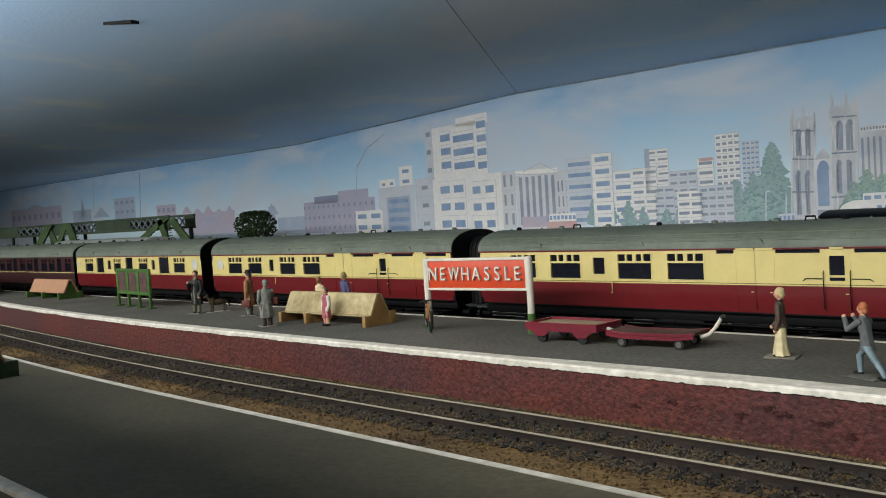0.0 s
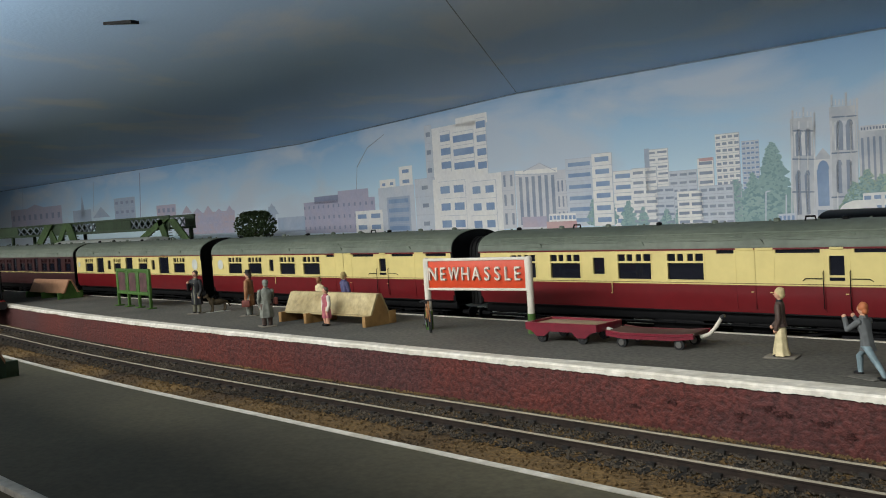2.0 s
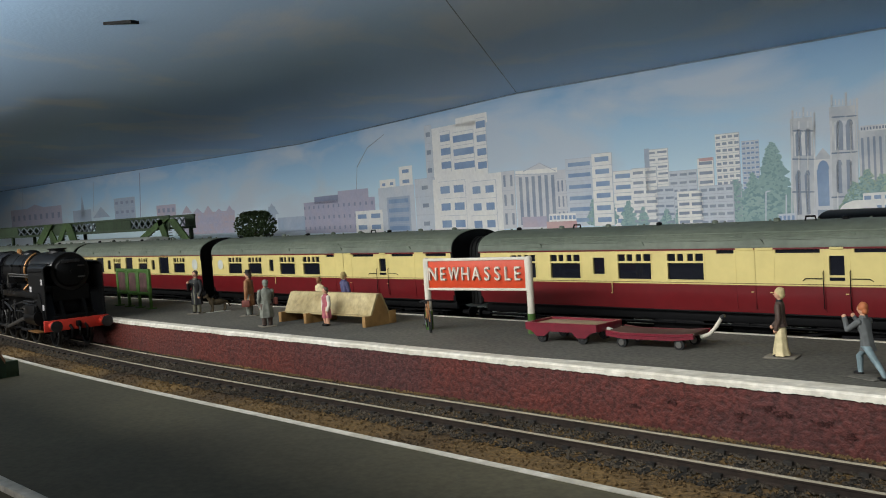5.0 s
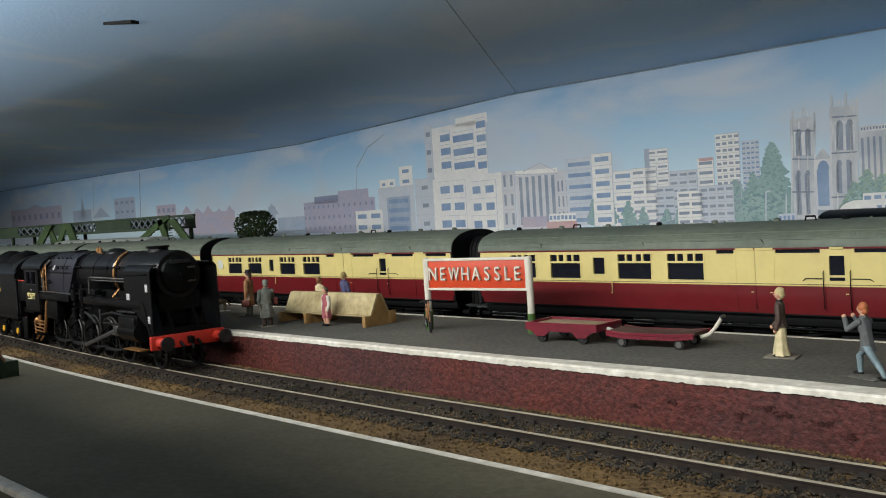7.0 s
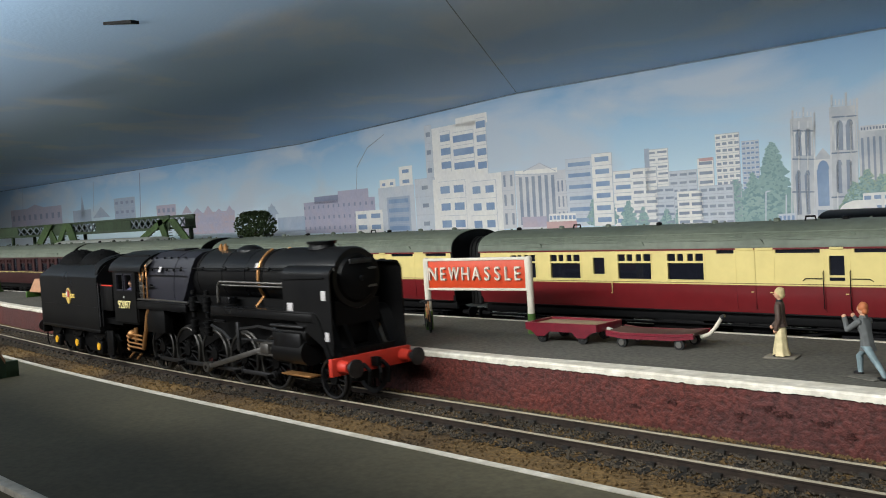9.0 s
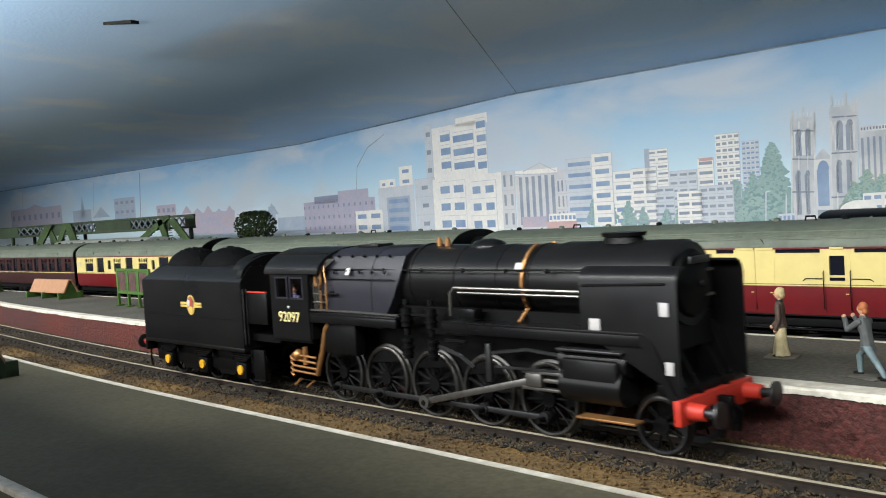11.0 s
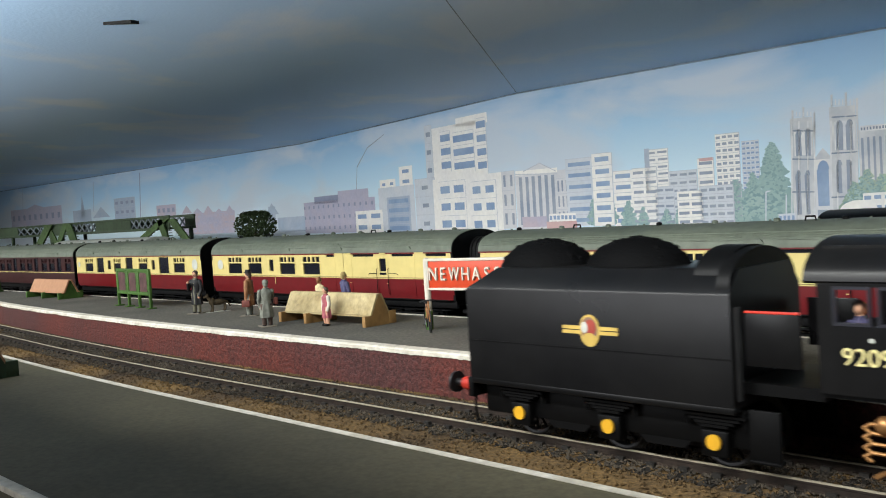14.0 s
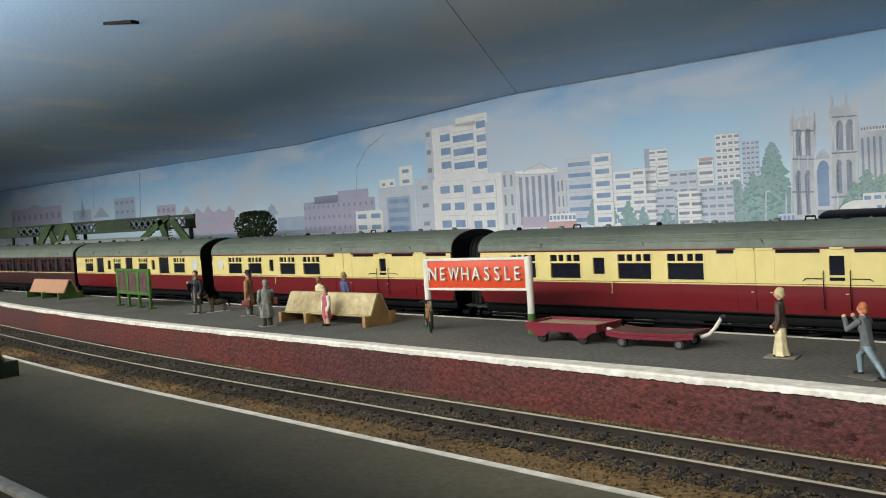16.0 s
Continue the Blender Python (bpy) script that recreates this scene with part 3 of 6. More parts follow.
def coaches():
    def near(x0, raw):
        return [(k, a - x0, b - x0) for k, a, b in raw]
    x0 = -286.5
    coach(x0, -66.0, near(x0, [("oval", -280.5, -275), ("win", -267.2, -253.3), ("win", -245, -229.6), ("small", -223, -217.5), ("handle", -214, -213), ("win", -211, -195.9), ("win", -188.5, -173.5),
          ("strip", -168.3, -161.4), ("doorline", -160.8, -153.6), ("doorline", -153.5, -146.5), ("strip", -146.0, -130.4), ("door", -127.4, -122.4), ("strip", -119.2, -96), ("doorline", -92, -85)]),
          CREAM, MAROON, "cream and crimson brake coach with grey-green roof", roof_z=50.0)
    x0 = -520.6
    coach(x0, -304.0, near(x0, [("oval", -514.5, -507), ("win", -500.9, -486), ("win", -478.5, -464.3), ("small", -456, -451.9), ("win", -445, -430.4), ("win", -422.3, -407), ("handle", -450, -449),
          ("strip", -401, -394), ("doorline", -393.2, -386), ("doorline", -386, -379), ("strip", -377.9, -361), ("door", -356.4, -351.5), ("strip", -347, -331), ("doorline", -330, -323), ("strip", -322, -308)]),
          CREAM, MAROON, "cream and crimson brake coach beside the benches", roof_z=51.2)
    x0 = -730.0
    coach(x0, -534.8, near(x0, [("oval", -727.5, -722), ("win", -712.8, -699.2), ("tall", -692, -680), ("small", -673, -668), ("win", -662.4, -651), ("tall", -642.8, -632), ("win", -622, -609), ("small", -602.4, -598), ("tall", -591.6, -578), ("win", -570.7, -556), ("oval", -547, -538.5)]),
          CREAM, MAROON, "cream and crimson corridor coach with tall door windows", roof_z=51.6)
    for x0, x1 in ((-960.0, -736.0), (-1190.0, -966.0)):
        fe = [("tall" if i % 3 == 2 else "win", 8 + i * 16.6, 8 + i * 16.6 + (8 if i % 3 == 2 else 11)) for i in range(13)]
        coach(x0, x1, fe, DULL_MAROON, DULL_MAROON, "dull maroon corridor coach with yellow lining", roof_z=51.6)


TYRE = material("tyre_steel", (0.11, 0.107, 0.10), 0.36, 0.9, vary=0.25, grain=300, bump=0.1)
NUMBER = material("number_cream", (0.72, 0.62, 0.28), 0.5, vary=0.1, bump=0)


# ---- locomotive and tender; the origin is the tender's middle axle, at the rail tops ----
DRIVERS = (81.4, 103.1, 124.8, 146.5, 168.2)
R_DRIVE, R_PONY, R_TENDER, THROW = 9.8, 7.1, 6.6, 4.6


def spoked(parent, name, x, r, spokes, crank=False):
    """A wheelset that turns as one: an axle with two spoked wheels and their tyres."""
    bm = B()
    cyl(bm, (0, -8, 0), (0, 8, 0), 1.3, 8)
    if crank:
        for s in (-1, 1):
            cyl(bm, (0, s * 8, THROW), (0, s * 14.6, THROW), 0.8, 10)
    w = part(name, bm, LOCO_DARK, parent, at=(x, 0, r))
    n = 32
    for s in (-1, 1):
        y = s * 8.3
        bm = B()
        for i in range(spokes):
            a = 2 * math.pi * i / spokes
            d = Vector((math.cos(a), 0, math.sin(a)))
            cyl(bm, d * 1.6 + Vector((0, y, 0)), d * (r - 1.2) + Vector((0, y, 0)), 0.42, 5, 0.3)
        cyl(bm, (0, y - 1.0, 0), (0, y + 1.0, 0), 2.2, 14)
        if crank:
            prism(bm, [(p[0], p[1]) for p in arc(0, 0, r - 1.3, r - 1.3, 215, 325, 8)], "y", y - 0.6, y + 0.6)
            cyl(bm, (0, y - 1.2, THROW), (0, y + 1.2, THROW), 1.5, 10)
        part("wheel", bm, LOCO_DARK, w)
        bm = B()
        prof = [(r - 1.0, s * 7.5), (r - 1.0, s * 9.2), (r - 0.4, s * 9.3), (r, s * 9.1), (r, s * 7.9), (r + 0.7, s * 7.7), (r + 0.7, s * 7.4)]
        rings = [[bm.verts.new((p[0] * math.cos(2 * math.pi * i / n), p[1], p[0] * math.sin(2 * math.pi * i / n))) for p in prof] for i in range(n)]
        for i in range(n):
            a, c = rings[i], rings[(i + 1) % n]
            for j in range(len(prof)):
                k = (j + 1) % len(prof)
                bm.faces.new((a[j], a[k], c[k], c[j]))
        bmesh.ops.recalc_face_normals(bm, faces=bm.faces)
        part("tyre", bm, TYRE if crank else DARK_STEEL, w, "worn bright steel tyre" if crank else "")
    return w


def lettering(parent, text, at, size, mat, label, depth=0.25, rot=(90, 0, 0), space=1.0, bold=0.01):
    cu = bpy.data.curves.new(text.lower(), "FONT")
    cu.body, cu.size, cu.align_x, cu.align_y, cu.extrude, cu.space_character = text, size * MM, "CENTER", "CENTER", depth * MM, space
    cu.offset = bold * size * MM
    tmp = new("lettering", cu)
    bpy.context.view_layer.update()
    me = bpy.data.meshes.new_from_object(tmp.evaluated_get(bpy.context.evaluated_depsgraph_get()))
    bpy.data.objects.remove(tmp)
    me.materials.append(mat)
    ob = new("lettering", me)
    ob.parent = parent
    ob.matrix_basis = pose(at[0] * MM, at[1] * MM, at[2] * MM, *rot)
    return tagged(ob, label)


def buffers(parent, x, s, red):
    for y in (-13.2, 13.2):
        bm = B()
        cyl(bm, (x, y, 12.6), (x + s * 4.2, y, 12.6), 2.2, 16, 1.8)
        b = part("buffer", bm, BUFFER_RED if red else LOCO_DARK, parent, "red buffer stock with worn steel head" if red else "")
        bm = B()
        cyl(bm, (x + s * 4.2, y, 12.6), (x + s * 7.2, y, 12.6), 1.1, 12)
        cyl(bm, (x + s * 7.2, y, 12.6), (x + s * 8.0, y, 12.6), 3.0, 20)
        part("buffer_head", bm, DARK_STEEL, b)


def tender():
    t = thing("tender", (0, RAIL_Y, 0), "black high-sided locomotive tender with round crest", "tender")
    out = [(-16.8, 15.0), (-16.8, 39.3), (-16.5, 40.0), (-12.4, 44.6), (-11.6, 44.9), (11.6, 44.9), (12.4, 44.6), (16.5, 40.0), (16.8, 39.3), (16.8, 15.0)]
    bm = B()
    vs = prism(bm, out, "x", -43.6, 34.0)
    for v in vs:      # the rear leans in above the shoulder
        if v.co.x < 0 and v.co.z > 39.6:
            v.co.x += (v.co.z - 39.6) * 1.5
    part("tank", bm, LOCO, t)
    bm = B()
    for s in (-1, 1):
        box(bm, -43.7, 34.1, s * 16.85 - 0.12, s * 16.85 + 0.12, 25.6, 25.85)
        box(bm, -43.2, 34.1, s * 15.4 - 1.5, s * 15.4 + 1.5, 13.8, 15.4, 0.3)
    part("seam", bm, LOCO, t)
    bm = B()
    prism(bm, [(-15.9, 20)] + [(p[0], p[1]) for p in reversed(arc(0, 41, 15.9, 8.0, 0, 180, 16))] + [(15.9, 20)], "x", 30.5, 33.6)
    prism(bm, [(-12.5, 42)] + [(p[0], p[1]) for p in reversed(arc(0, 43, 13.5, 6.4, 0, 180, 16))] + [(12.5, 42)], "x", 24, 31)
    # the shade on this face is put in with the darker frame black
    part("front_bulkhead", bm, LOCO_DARK, t, "black arched front bulkhead, its shade put into a darker black")
    rnd = random.Random(3)
    for x in (-28.5, 0.5):
        bm = B()
        ball(bm, (x, 0, 43.2), 1, 14.4, 10.5, 8.4, 28)
        for v in bm.verts:
            v.co += Vector((1, 1, 1)) * noise.noise(v.co * 0.45) * 0.5
        for i in range(60):
            a, q = rnd.uniform(0, 6.28), rnd.uniform(0, 1)
            p = Vector((x + 14 * q * math.cos(a), 9.5 * q * math.sin(a), 43.2 + 8.0 * math.sqrt(max(0.02, 1 - q * q))))
            ball(bm, p, rnd.uniform(0.5, 0.9), seg=6)
        part("coal", bm, COAL, t, "heaped black coal", sharp=20)
    bm = B()
    for s in (-1, 1):
        box(bm, -42, 36, s * 12.2 - 0.6, s * 12.2 + 0.6, 5.6, 14.0, 0.3)
    part("frame", bm, LOCO_DARK, t)
    for x in (-28, 0, 28):
        for s in (-1, 1):
            bm = B()
            box(bm, x - 3.2, x + 3.2, s * 14 - 1.2, s * 14 + 1.2, 3.6, 9.6, 0.5)
            for k in range(4):
                box(bm, x - 7.5 + k * 1.4, x + 7.5 - k * 1.4, s * 14.2 - 0.9, s * 14.2 + 0.9, 10.2 + (3 - k) * 0.75, 10.8 + (3 - k) * 0.75)
            for k in (-7, 7):
                cyl(bm, (x + k, s * 14.2, 10), (x + k, s * 14.2, 14.5), 0.5, 6)
            ax = part("axlebox", bm, LOCO_DARK, t)
            bm = B()
            cyl(bm, (x, s * 15.1, 7.0), (x, s * 15.75, 7.0), 1.75, 20)
            part("axlebox_cover", bm, YELLOW, ax, "bright yellow round axlebox cover")
    bm = B()
    for s in (-1, 1):
        for x in (-14, 14):
            prism(bm, [(x - 7, 5.8), (x + 7, 5.8), (x + 5, 3.8), (x - 5, 3.8)], "y", s * 12.2 - 0.5, s * 12.2 + 0.5)
    part("brake_pull", bm, LOCO_DARK, t)
    for s in (-1, 1):
        bm = B()
        box(bm, 36, 43, s * 14 - 0.5, s * 14 + 0.5, 4.0, 15, 0.2)
        box(bm, 36, 43, s * 13.5 - 1.5, s * 13.5 + 1.5, 3.6, 4.3, 0.2)
        part("footstep", bm, LOCO_DARK, t)
    bm = B()
    box(bm, -45.2, -43.4, -16.5, 16.5, 9.8, 15.2, 0.2)
    part("buffer_beam", bm, LOCO_DARK, t)
    buffers(t, -45.2, -1, True)
    bm = B()
    tube(bm, [(-46.5, -6, 11), (-47, -6, 8), (-46.2, -6, 5)], 0.6, 6)
    tube(bm, [(-45.5, 0, 11), (-47.5, 0, 9), (-47, 0, 5.5)], 0.7, 6)
    tube(bm, [(-44.2, -14.5, 10), (-44.6, -14.6, 6), (-44.3, -14.2, 2.8)], 0.4, 6)
    part("brake_hose", bm, LOCO_DARK, t)
    for y in (-15.25, 15.25):      # side plates behind the cab
        bm = B()
        box(bm, 36.5, 48.6, y - 0.35, y + 0.35, 24.6, 35.8, 0.2)
        part("cab_door_plate", bm, LOCO, t, "black cab doorway plate")
    bm = B()
    box(bm, 36.6, 48.4, -15.7, -14.8, 35.8, 36.3, 0.1)
    part("door_capping", bm, BUFFER_RED, t, "thin red door capping")
    bm = B()
    box(bm, 33.6, 52, -13, 13, 18, 20.5)
    part("fall_plate", bm, LOCO_DARK, t)
    bm = B()
    for y in (-16.6, -15.2):
        tube(bm, [(35.2, y, 17), (35.2, y, 37)], 0.35, 6)
    part("grab_rail", bm, DARK_STEEL, t)
    # crest
    cr = B()
    cyl(cr, (-2.7, -17.15, 30.2), (-2.7, -16.8, 30.2), 1, 24)
    for v in cr.verts:
        v.co.x, v.co.z = -2.7 + (v.co.x + 2.7) * 2.9, 30.2 + (v.co.z - 30.2) * 3.9
    crest = part("crest", cr, CREST_GOLD, t, "round painted crest with gold side bars")
    for bx in ((-10.8, -5.6), (0.2, 5.4)):
        for z in (29.75, 30.85):
            bm = B()
            box(bm, bx[0], bx[1], -17.1, -16.85, z - 0.42, z + 0.42)
            part("crest_bar", bm, CREST_GOLD, crest)
    for dx, dz, rx, rz, mt, out_by in ((0, 0.3, 2.45, 3.1, CREST_GREY, 0.08), (0.55, 0.9, 1.55, 1.9, CREST_RED, 0.16), (-1.25, 0.8, 0.95, 1.35, FROST, 0.24), (0.05, -1.75, 1.9, 1.25, CREST_GOLD, 0.2)):
        bm = B()
        cyl(bm, (0, -17.15 - out_by, 0), (0, -17.0, 0), 1, 16)
        for v in bm.verts:
            v.co.x, v.co.z = -2.7 + dx + v.co.x * rx, 30.2 + dz + v.co.z * rz
        part("crest_patch", bm, mt, crest)
    wheels = [(spoked(t, "tender_wheelset", x, R_TENDER, 10), x, R_TENDER) for x in (-28, 0, 28)]
    return t, wheels


def boiler_rings(bm, stations, n=28):
    """A round-topped shell lofted along x through (x, centre z, half width, half height)."""
    rings = []
    for x, zc, ry, rz in stations:
        rings.append([bm.verts.new((x, ry * math.cos(2 * math.pi * i / n), zc + rz * math.sin(2 * math.pi * i / n))) for i in range(n)])
    for a, b in zip(rings, rings[1:]):
        for i in range(n):
            bm.faces.new((a[i], a[(i + 1) % n], b[(i + 1) % n], b[i]))
    bm.faces.new(rings[0]), bm.faces.new(rings[-1])
    bmesh.ops.recalc_face_normals(bm, faces=bm.faces)


def locomotive():
    lo = thing("locomotive", (0, RAIL_Y, 0), "black ten-coupled steam locomotive with smoke deflectors", "locomotive")
    bm = B()
    boiler_rings(bm, [(100, 40.2, 10.9, 10.9), (118, 40.2, 10.9, 10.9), (136, 40.4, 10.3, 10.3), (172, 40.4, 9.9, 9.9)], 36)
    boil = part("boiler", bm, LOCO, lo)
    for x in (118.2, 136, 152, 163.5):
        bm = B()
        r = 11.05 if x < 120 else 10.5 if x < 140 else 10.3
        boiler_rings(bm, [(x - 0.5, 40.35, r, r), (x + 0.5, 40.35, r, r)], 36)
        part("boiler_band", bm, LOCO, boil)
    bm = B()
    boiler_rings(bm, [(171, 40.3, 10.6, 10.6), (205.5, 40.3, 10.6, 10.6), (206.5, 40.3, 10.1, 10.1)], 36)
    sb = part("smokebox", bm, LOCO, lo)
    bm = B()
    boiler_rings(bm, [(206, 40.3, 8.6, 8.6), (207.6, 40.3, 7.6, 7.6), (208.6, 40.3, 4.5, 4.5), (209, 40.3, 1.2, 1.2)], 30)
    cyl(bm, (208.5, 0, 40.3), (210.5, 0, 40.3), 0.9, 10)
    door = part("smokebox_door", bm, LOCO_DARK, sb)
    bm = B()
    box(bm, 208.7, 209.4, -4.6, 4.6, 45.2, 46.9, 0.1)
    part("number_bar", bm, DARK_STEEL, door, "small worn plate bar")
    for z in (37.2, 43.2):
        bm = B()
        box(bm, 207.6, 208.6, -1.0, 7.2, z - 0.35, z + 0.35, 0.15)
        part("door_hinge", bm, STEEL, door)
    bm = B()      # smokebox saddle
    box(bm, 180, 204, -8.5, 8.5, 18, 32, 1.0)
    part("saddle", bm, LOCO_DARK, lo)
    # firebox with sloped shoulders
    bm = B()
    sec = [(-12.9, 26), (-13.4, 36), (-12.4, 44.0), (-10.2, 48.2), (-6.5, 50.2), (0, 50.8), (6.5, 50.2), (10.2, 48.2), (12.4, 44.0), (13.4, 36), (12.9, 26)]
    prism(bm, sec, "x", 77, 103.0)
    vs = prism(bm, [(p[0] * 0.985, p[1] - 0.1) for p in sec], "x", 103.0, 116.5)
    for v in vs:
        if v.co.x > 110 and v.co.z < 40:
            v.co.x -= (40 - v.co.z) * 0.75
    # blue-grey sheen on the black firebox is put into this base colour
    fb = part("firebox", bm, LOCO_GREY, lo, "dark grey firebox cladding, its sheen put into the colour")
    bm = B()
    for x in (80.5, 85, 92, 98, 104, 110):
        cyl(bm, (x, -13.1, 43.3), (x, -13.8, 43.5), 0.55, 8)
        cyl(bm, (x, -10.6, 48.0), (x, -11.1, 48.5), 0.45, 8)
    box(bm, 78, 114, -13.55, -13.2, 41.0, 41.25)
    part("washout_plug", bm, LOCO, fb)
    bm = B()
    cyl(bm, (83.8, -13.3, 36.4), (83.8, -14.4, 36.4), 0.9, 8)
    box(bm, 80, 88, -14.6, -14.2, 36.0, 36.6, 0.1)
    part("regulator_gear", bm, LOCO_DARK, fb)
    # fittings on top
    bm = B()
    cyl(bm, (188.1, 0, 50.2), (188.1, 0, 52.2), 4.6, 24, 4.0)
    cyl(bm, (188.1, 0, 52.0), (188.1, 0, 52.9), 4.7, 24, 4.9)
    for v in bm.verts:
        v.co.x = 188.1 + (v.co.x - 188.1) * 1.25
    part("chimney", bm, LOCO_DARK, lo)
    bm = B()
    ball(bm, (141.5, 0, 49.6), 5.4, 1.15, 0.9, 0.5, 20)
    part("dome", bm, LOCO, lo)
    for x in (123.6, 127.0):
        bm = B()
        cyl(bm, (x, -2.2, 50.4), (x, -2.2, 52.3), 0.9, 10)
        cyl(bm, (x, -2.2, 52.3), (x, -2.2, 53.1), 0.5, 8)
        part("safety_valve", bm, COPPER, lo, "brass safety valve")
    bm = B()
    box(bm, 86, 96, -3.5, 3.5, 50.5, 51.5, 0.3)
    part("whistle_cover", bm, LOCO, lo)
    # cab
    sides = []
    for s in (-1, 1):
        bm = B()
        a, b = s * 16.1 - 0.35, s * 16.1 + 0.35
        box(bm, 52.6, 74.2, a, b, 20.6, 34.3)
        box(bm, 52.6, 55.6, a, b, 34.3, 43.2)
        box(bm, 71.8, 74.6, a, b, 34.3, 43.2)
        box(bm, 55.6, 71.8, a, b, 41.8, 43.2)
        prism(bm, [(74.2, 26.5), (74.2, 43.2), (75.4, 43.2), (75.2, 30)], "y", s * 15.2 - 0.3, s * 15.2 + 0.3)
        sides.append(part("cab_side", bm, LOCO, lo))
    bm = B()
    prism(bm, [(-15.8, 21), (-15.8, 43)] + [(p[0], p[1]) for p in reversed(arc(0, 43, 15.8, 7.4, 0, 180, 14))][1:-1] + [(15.8, 43), (15.8, 21)], "x", 74.0, 74.8)
    part("cab_front", bm, LOCO, lo)
    bm = B()
    o = [(p[0], p[1]) for p in reversed(arc(0, 42.9, 16.9, 8.1, 0, 180, 20))]
    i_ = [(p[0], p[1]) for p in arc(0, 42.4, 16.2, 7.9, 0, 180, 20)]
    prism(bm, o + i_, "x", 50.0, 80.5)
    roof = part("cab_roof", bm, LOCO, lo)
    bm = B()
    for y in (-11, 11):
        box(bm, 52, 79, y - 0.3, y + 0.3, 48.9, 49.5)
    part("roof_rib", bm, LOCO, roof)
    for s in (-1, 1):
        for x0, x1 in ((55.6, 62.9), (64.1, 71.8)):
            bm = B()
            y0, y1 = s * 16.1 - 0.5, s * 16.1 + 0.5
            box(bm, x0, x1, y0, y1, 41.3, 41.9)
            box(bm, x0, x1, y0, y1, 34.2, 34.8)
            box(bm, x0, x0 + 0.6, y0, y1, 34.8, 41.3)
            box(bm, x1 - 0.6, x1, y0, y1, 34.8, 41.3)
            part("cab_window", bm, LOCO_GREY, sides[0 if s < 0 else 1])
    bm = B()
    box(bm, 63.0, 74, -15, 15, 20, 33)
    part("backhead", bm, LOCO_DARK, lo)
    bm = B()
    box(bm, 66, 71, -12.5, -12.2, 37.5, 41.0)
    part("cab_screen", bm, BUFFER_RED, lo, "red panel inside the cab")
    bm = B()
    box(bm, 52.6, 74, -15.5, 15.5, 19.6, 21)
    part("cab_floor", bm, LOCO_DARK, lo)
    lettering(lo, "92097", (63.2, -16.75, 28.1), 4.9, NUMBER, "cream-yellow running number", 0.12, bold=0.0)
    bm = B()
    cyl(bm, (62.8, -16.6, 31.6), (62.8, -16.4, 31.6), 0.5, 8)
    part("power_plate", bm, FROST, lo)
    # platework
    for x0, x1 in ((70.5, 117.0), (136.5, 202.0)):
        for s in (-1, 1):
            bm = B()
            box(bm, x0, x1, min(s * 10, s * 16.2), max(s * 10, s * 16.2), 29.4, 30.1, 0.1)
            box(bm, x0, x1, s * 15.8 - 0.4, s * 15.8 + 0.4, 26.9, 29.5, 0.1)
            part("running_plate", bm, LOCO, lo)
    for s in (-1, 1):
        bm = B()
        prism(bm, [(201.8, 30.1), (203.5, 29.6), (205.5, 27.4), (211.5, 14.5), (209.6, 14.0), (203.6, 26.2), (202.3, 26.9), (201.8, 26.9)], "y", s * 13.2 - 3, s * 13.2 + 3)
        part("front_slope", bm, LOCO, lo)
    for s in (-1, 1):
        bm = B()
        pr = [(s * 15.6, 22.5), (s * 15.6, 42.2), (s * 15.2, 43.6), (s * 14.0, 44.9), (s * 12.2, 45.4)]
        q = [(p[0] - s * 0.5, p[1] - (0.5 if i > 1 else 0)) for i, p in enumerate(pr)]
        vs = prism(bm, pr + q[::-1], "x", 185.0, 211.8)
        for v in vs:
            if v.co.z < 25:
                v.co.z = 29.8 if v.co.x < 200 else 16.0
        d = part("smoke_deflector", bm, LOCO, lo, "upright black smoke deflector plate", sharp=60)
        bm = B()
        tube(bm, [(186, s * 15.9, 41.0), (209, s * 15.9, 41.6)], 0.3, 6)
        part("handrail", bm, LOCO_DARK, d)
    for x, y, z, w, h in ((92.6, -13.6, 43.6, 1.9, 2.4), (160.5, -9.4, 44.8, 2.2, 2.4), (208.6, -15.85, 35.8, 2.3, 3.2), (189.3, -15.8, 31.6, 3.0, 2.8), (209.4, -15.85, 22.4, 2.0, 3.0)):
        bm = B()
        box(bm, -w / 2, w / 2, -0.15, 0.15, -h / 2, h / 2, 0.05)
        part("warning_flash", bm, FLASH, lo, "small white enamel warning plate", at=(x, y, z), rot=(-24 if z > 40 else 0, 0, 0))
    # pipes and rails along the near side (and their twins behind)
    for s in (-1, 1):
        bm = B()
        tube(bm, [(78, s * 12.8, 44.0), (116, s * 11.8, 44.0), (184, s * 11.2, 44.2)], 0.28, 6)
        for x in (90, 108, 125, 142, 158, 172):
            ball(bm, (x, s * 11.9, 44.0), 0.7, seg=8)
        part("handrail", bm, LOCO_DARK, lo)
        bm = B()
        tube(bm, [(137.5, s * 13.2, 31.2), (137.8, s * 13.2, 37.6), (139.5, s * 13.2, 39.2), (183, s * 13.2, 39.0)], 0.45, 8)
        tube(bm, [(141, s * 13.2, 37.9), (183, s * 13.2, 37.8)], 0.35, 8)
        part("feed_pipe", bm, STEEL, lo, "long bright pipe along the boiler")
        bm = B()
        tube(bm, [(71.5, s * 15.6, 30.9), (95, s * 15.3, 31.0), (117, s * 14.8, 30.6)], 0.4, 6)
        part("steam_pipe", bm, STEEL, lo)
        bm = B()
        pts = [(162.5, s * (10.75 * math.cos(radians(a))), 40.4 + 10.75 * math.sin(radians(a))) for a in range(70, -40, -12)]
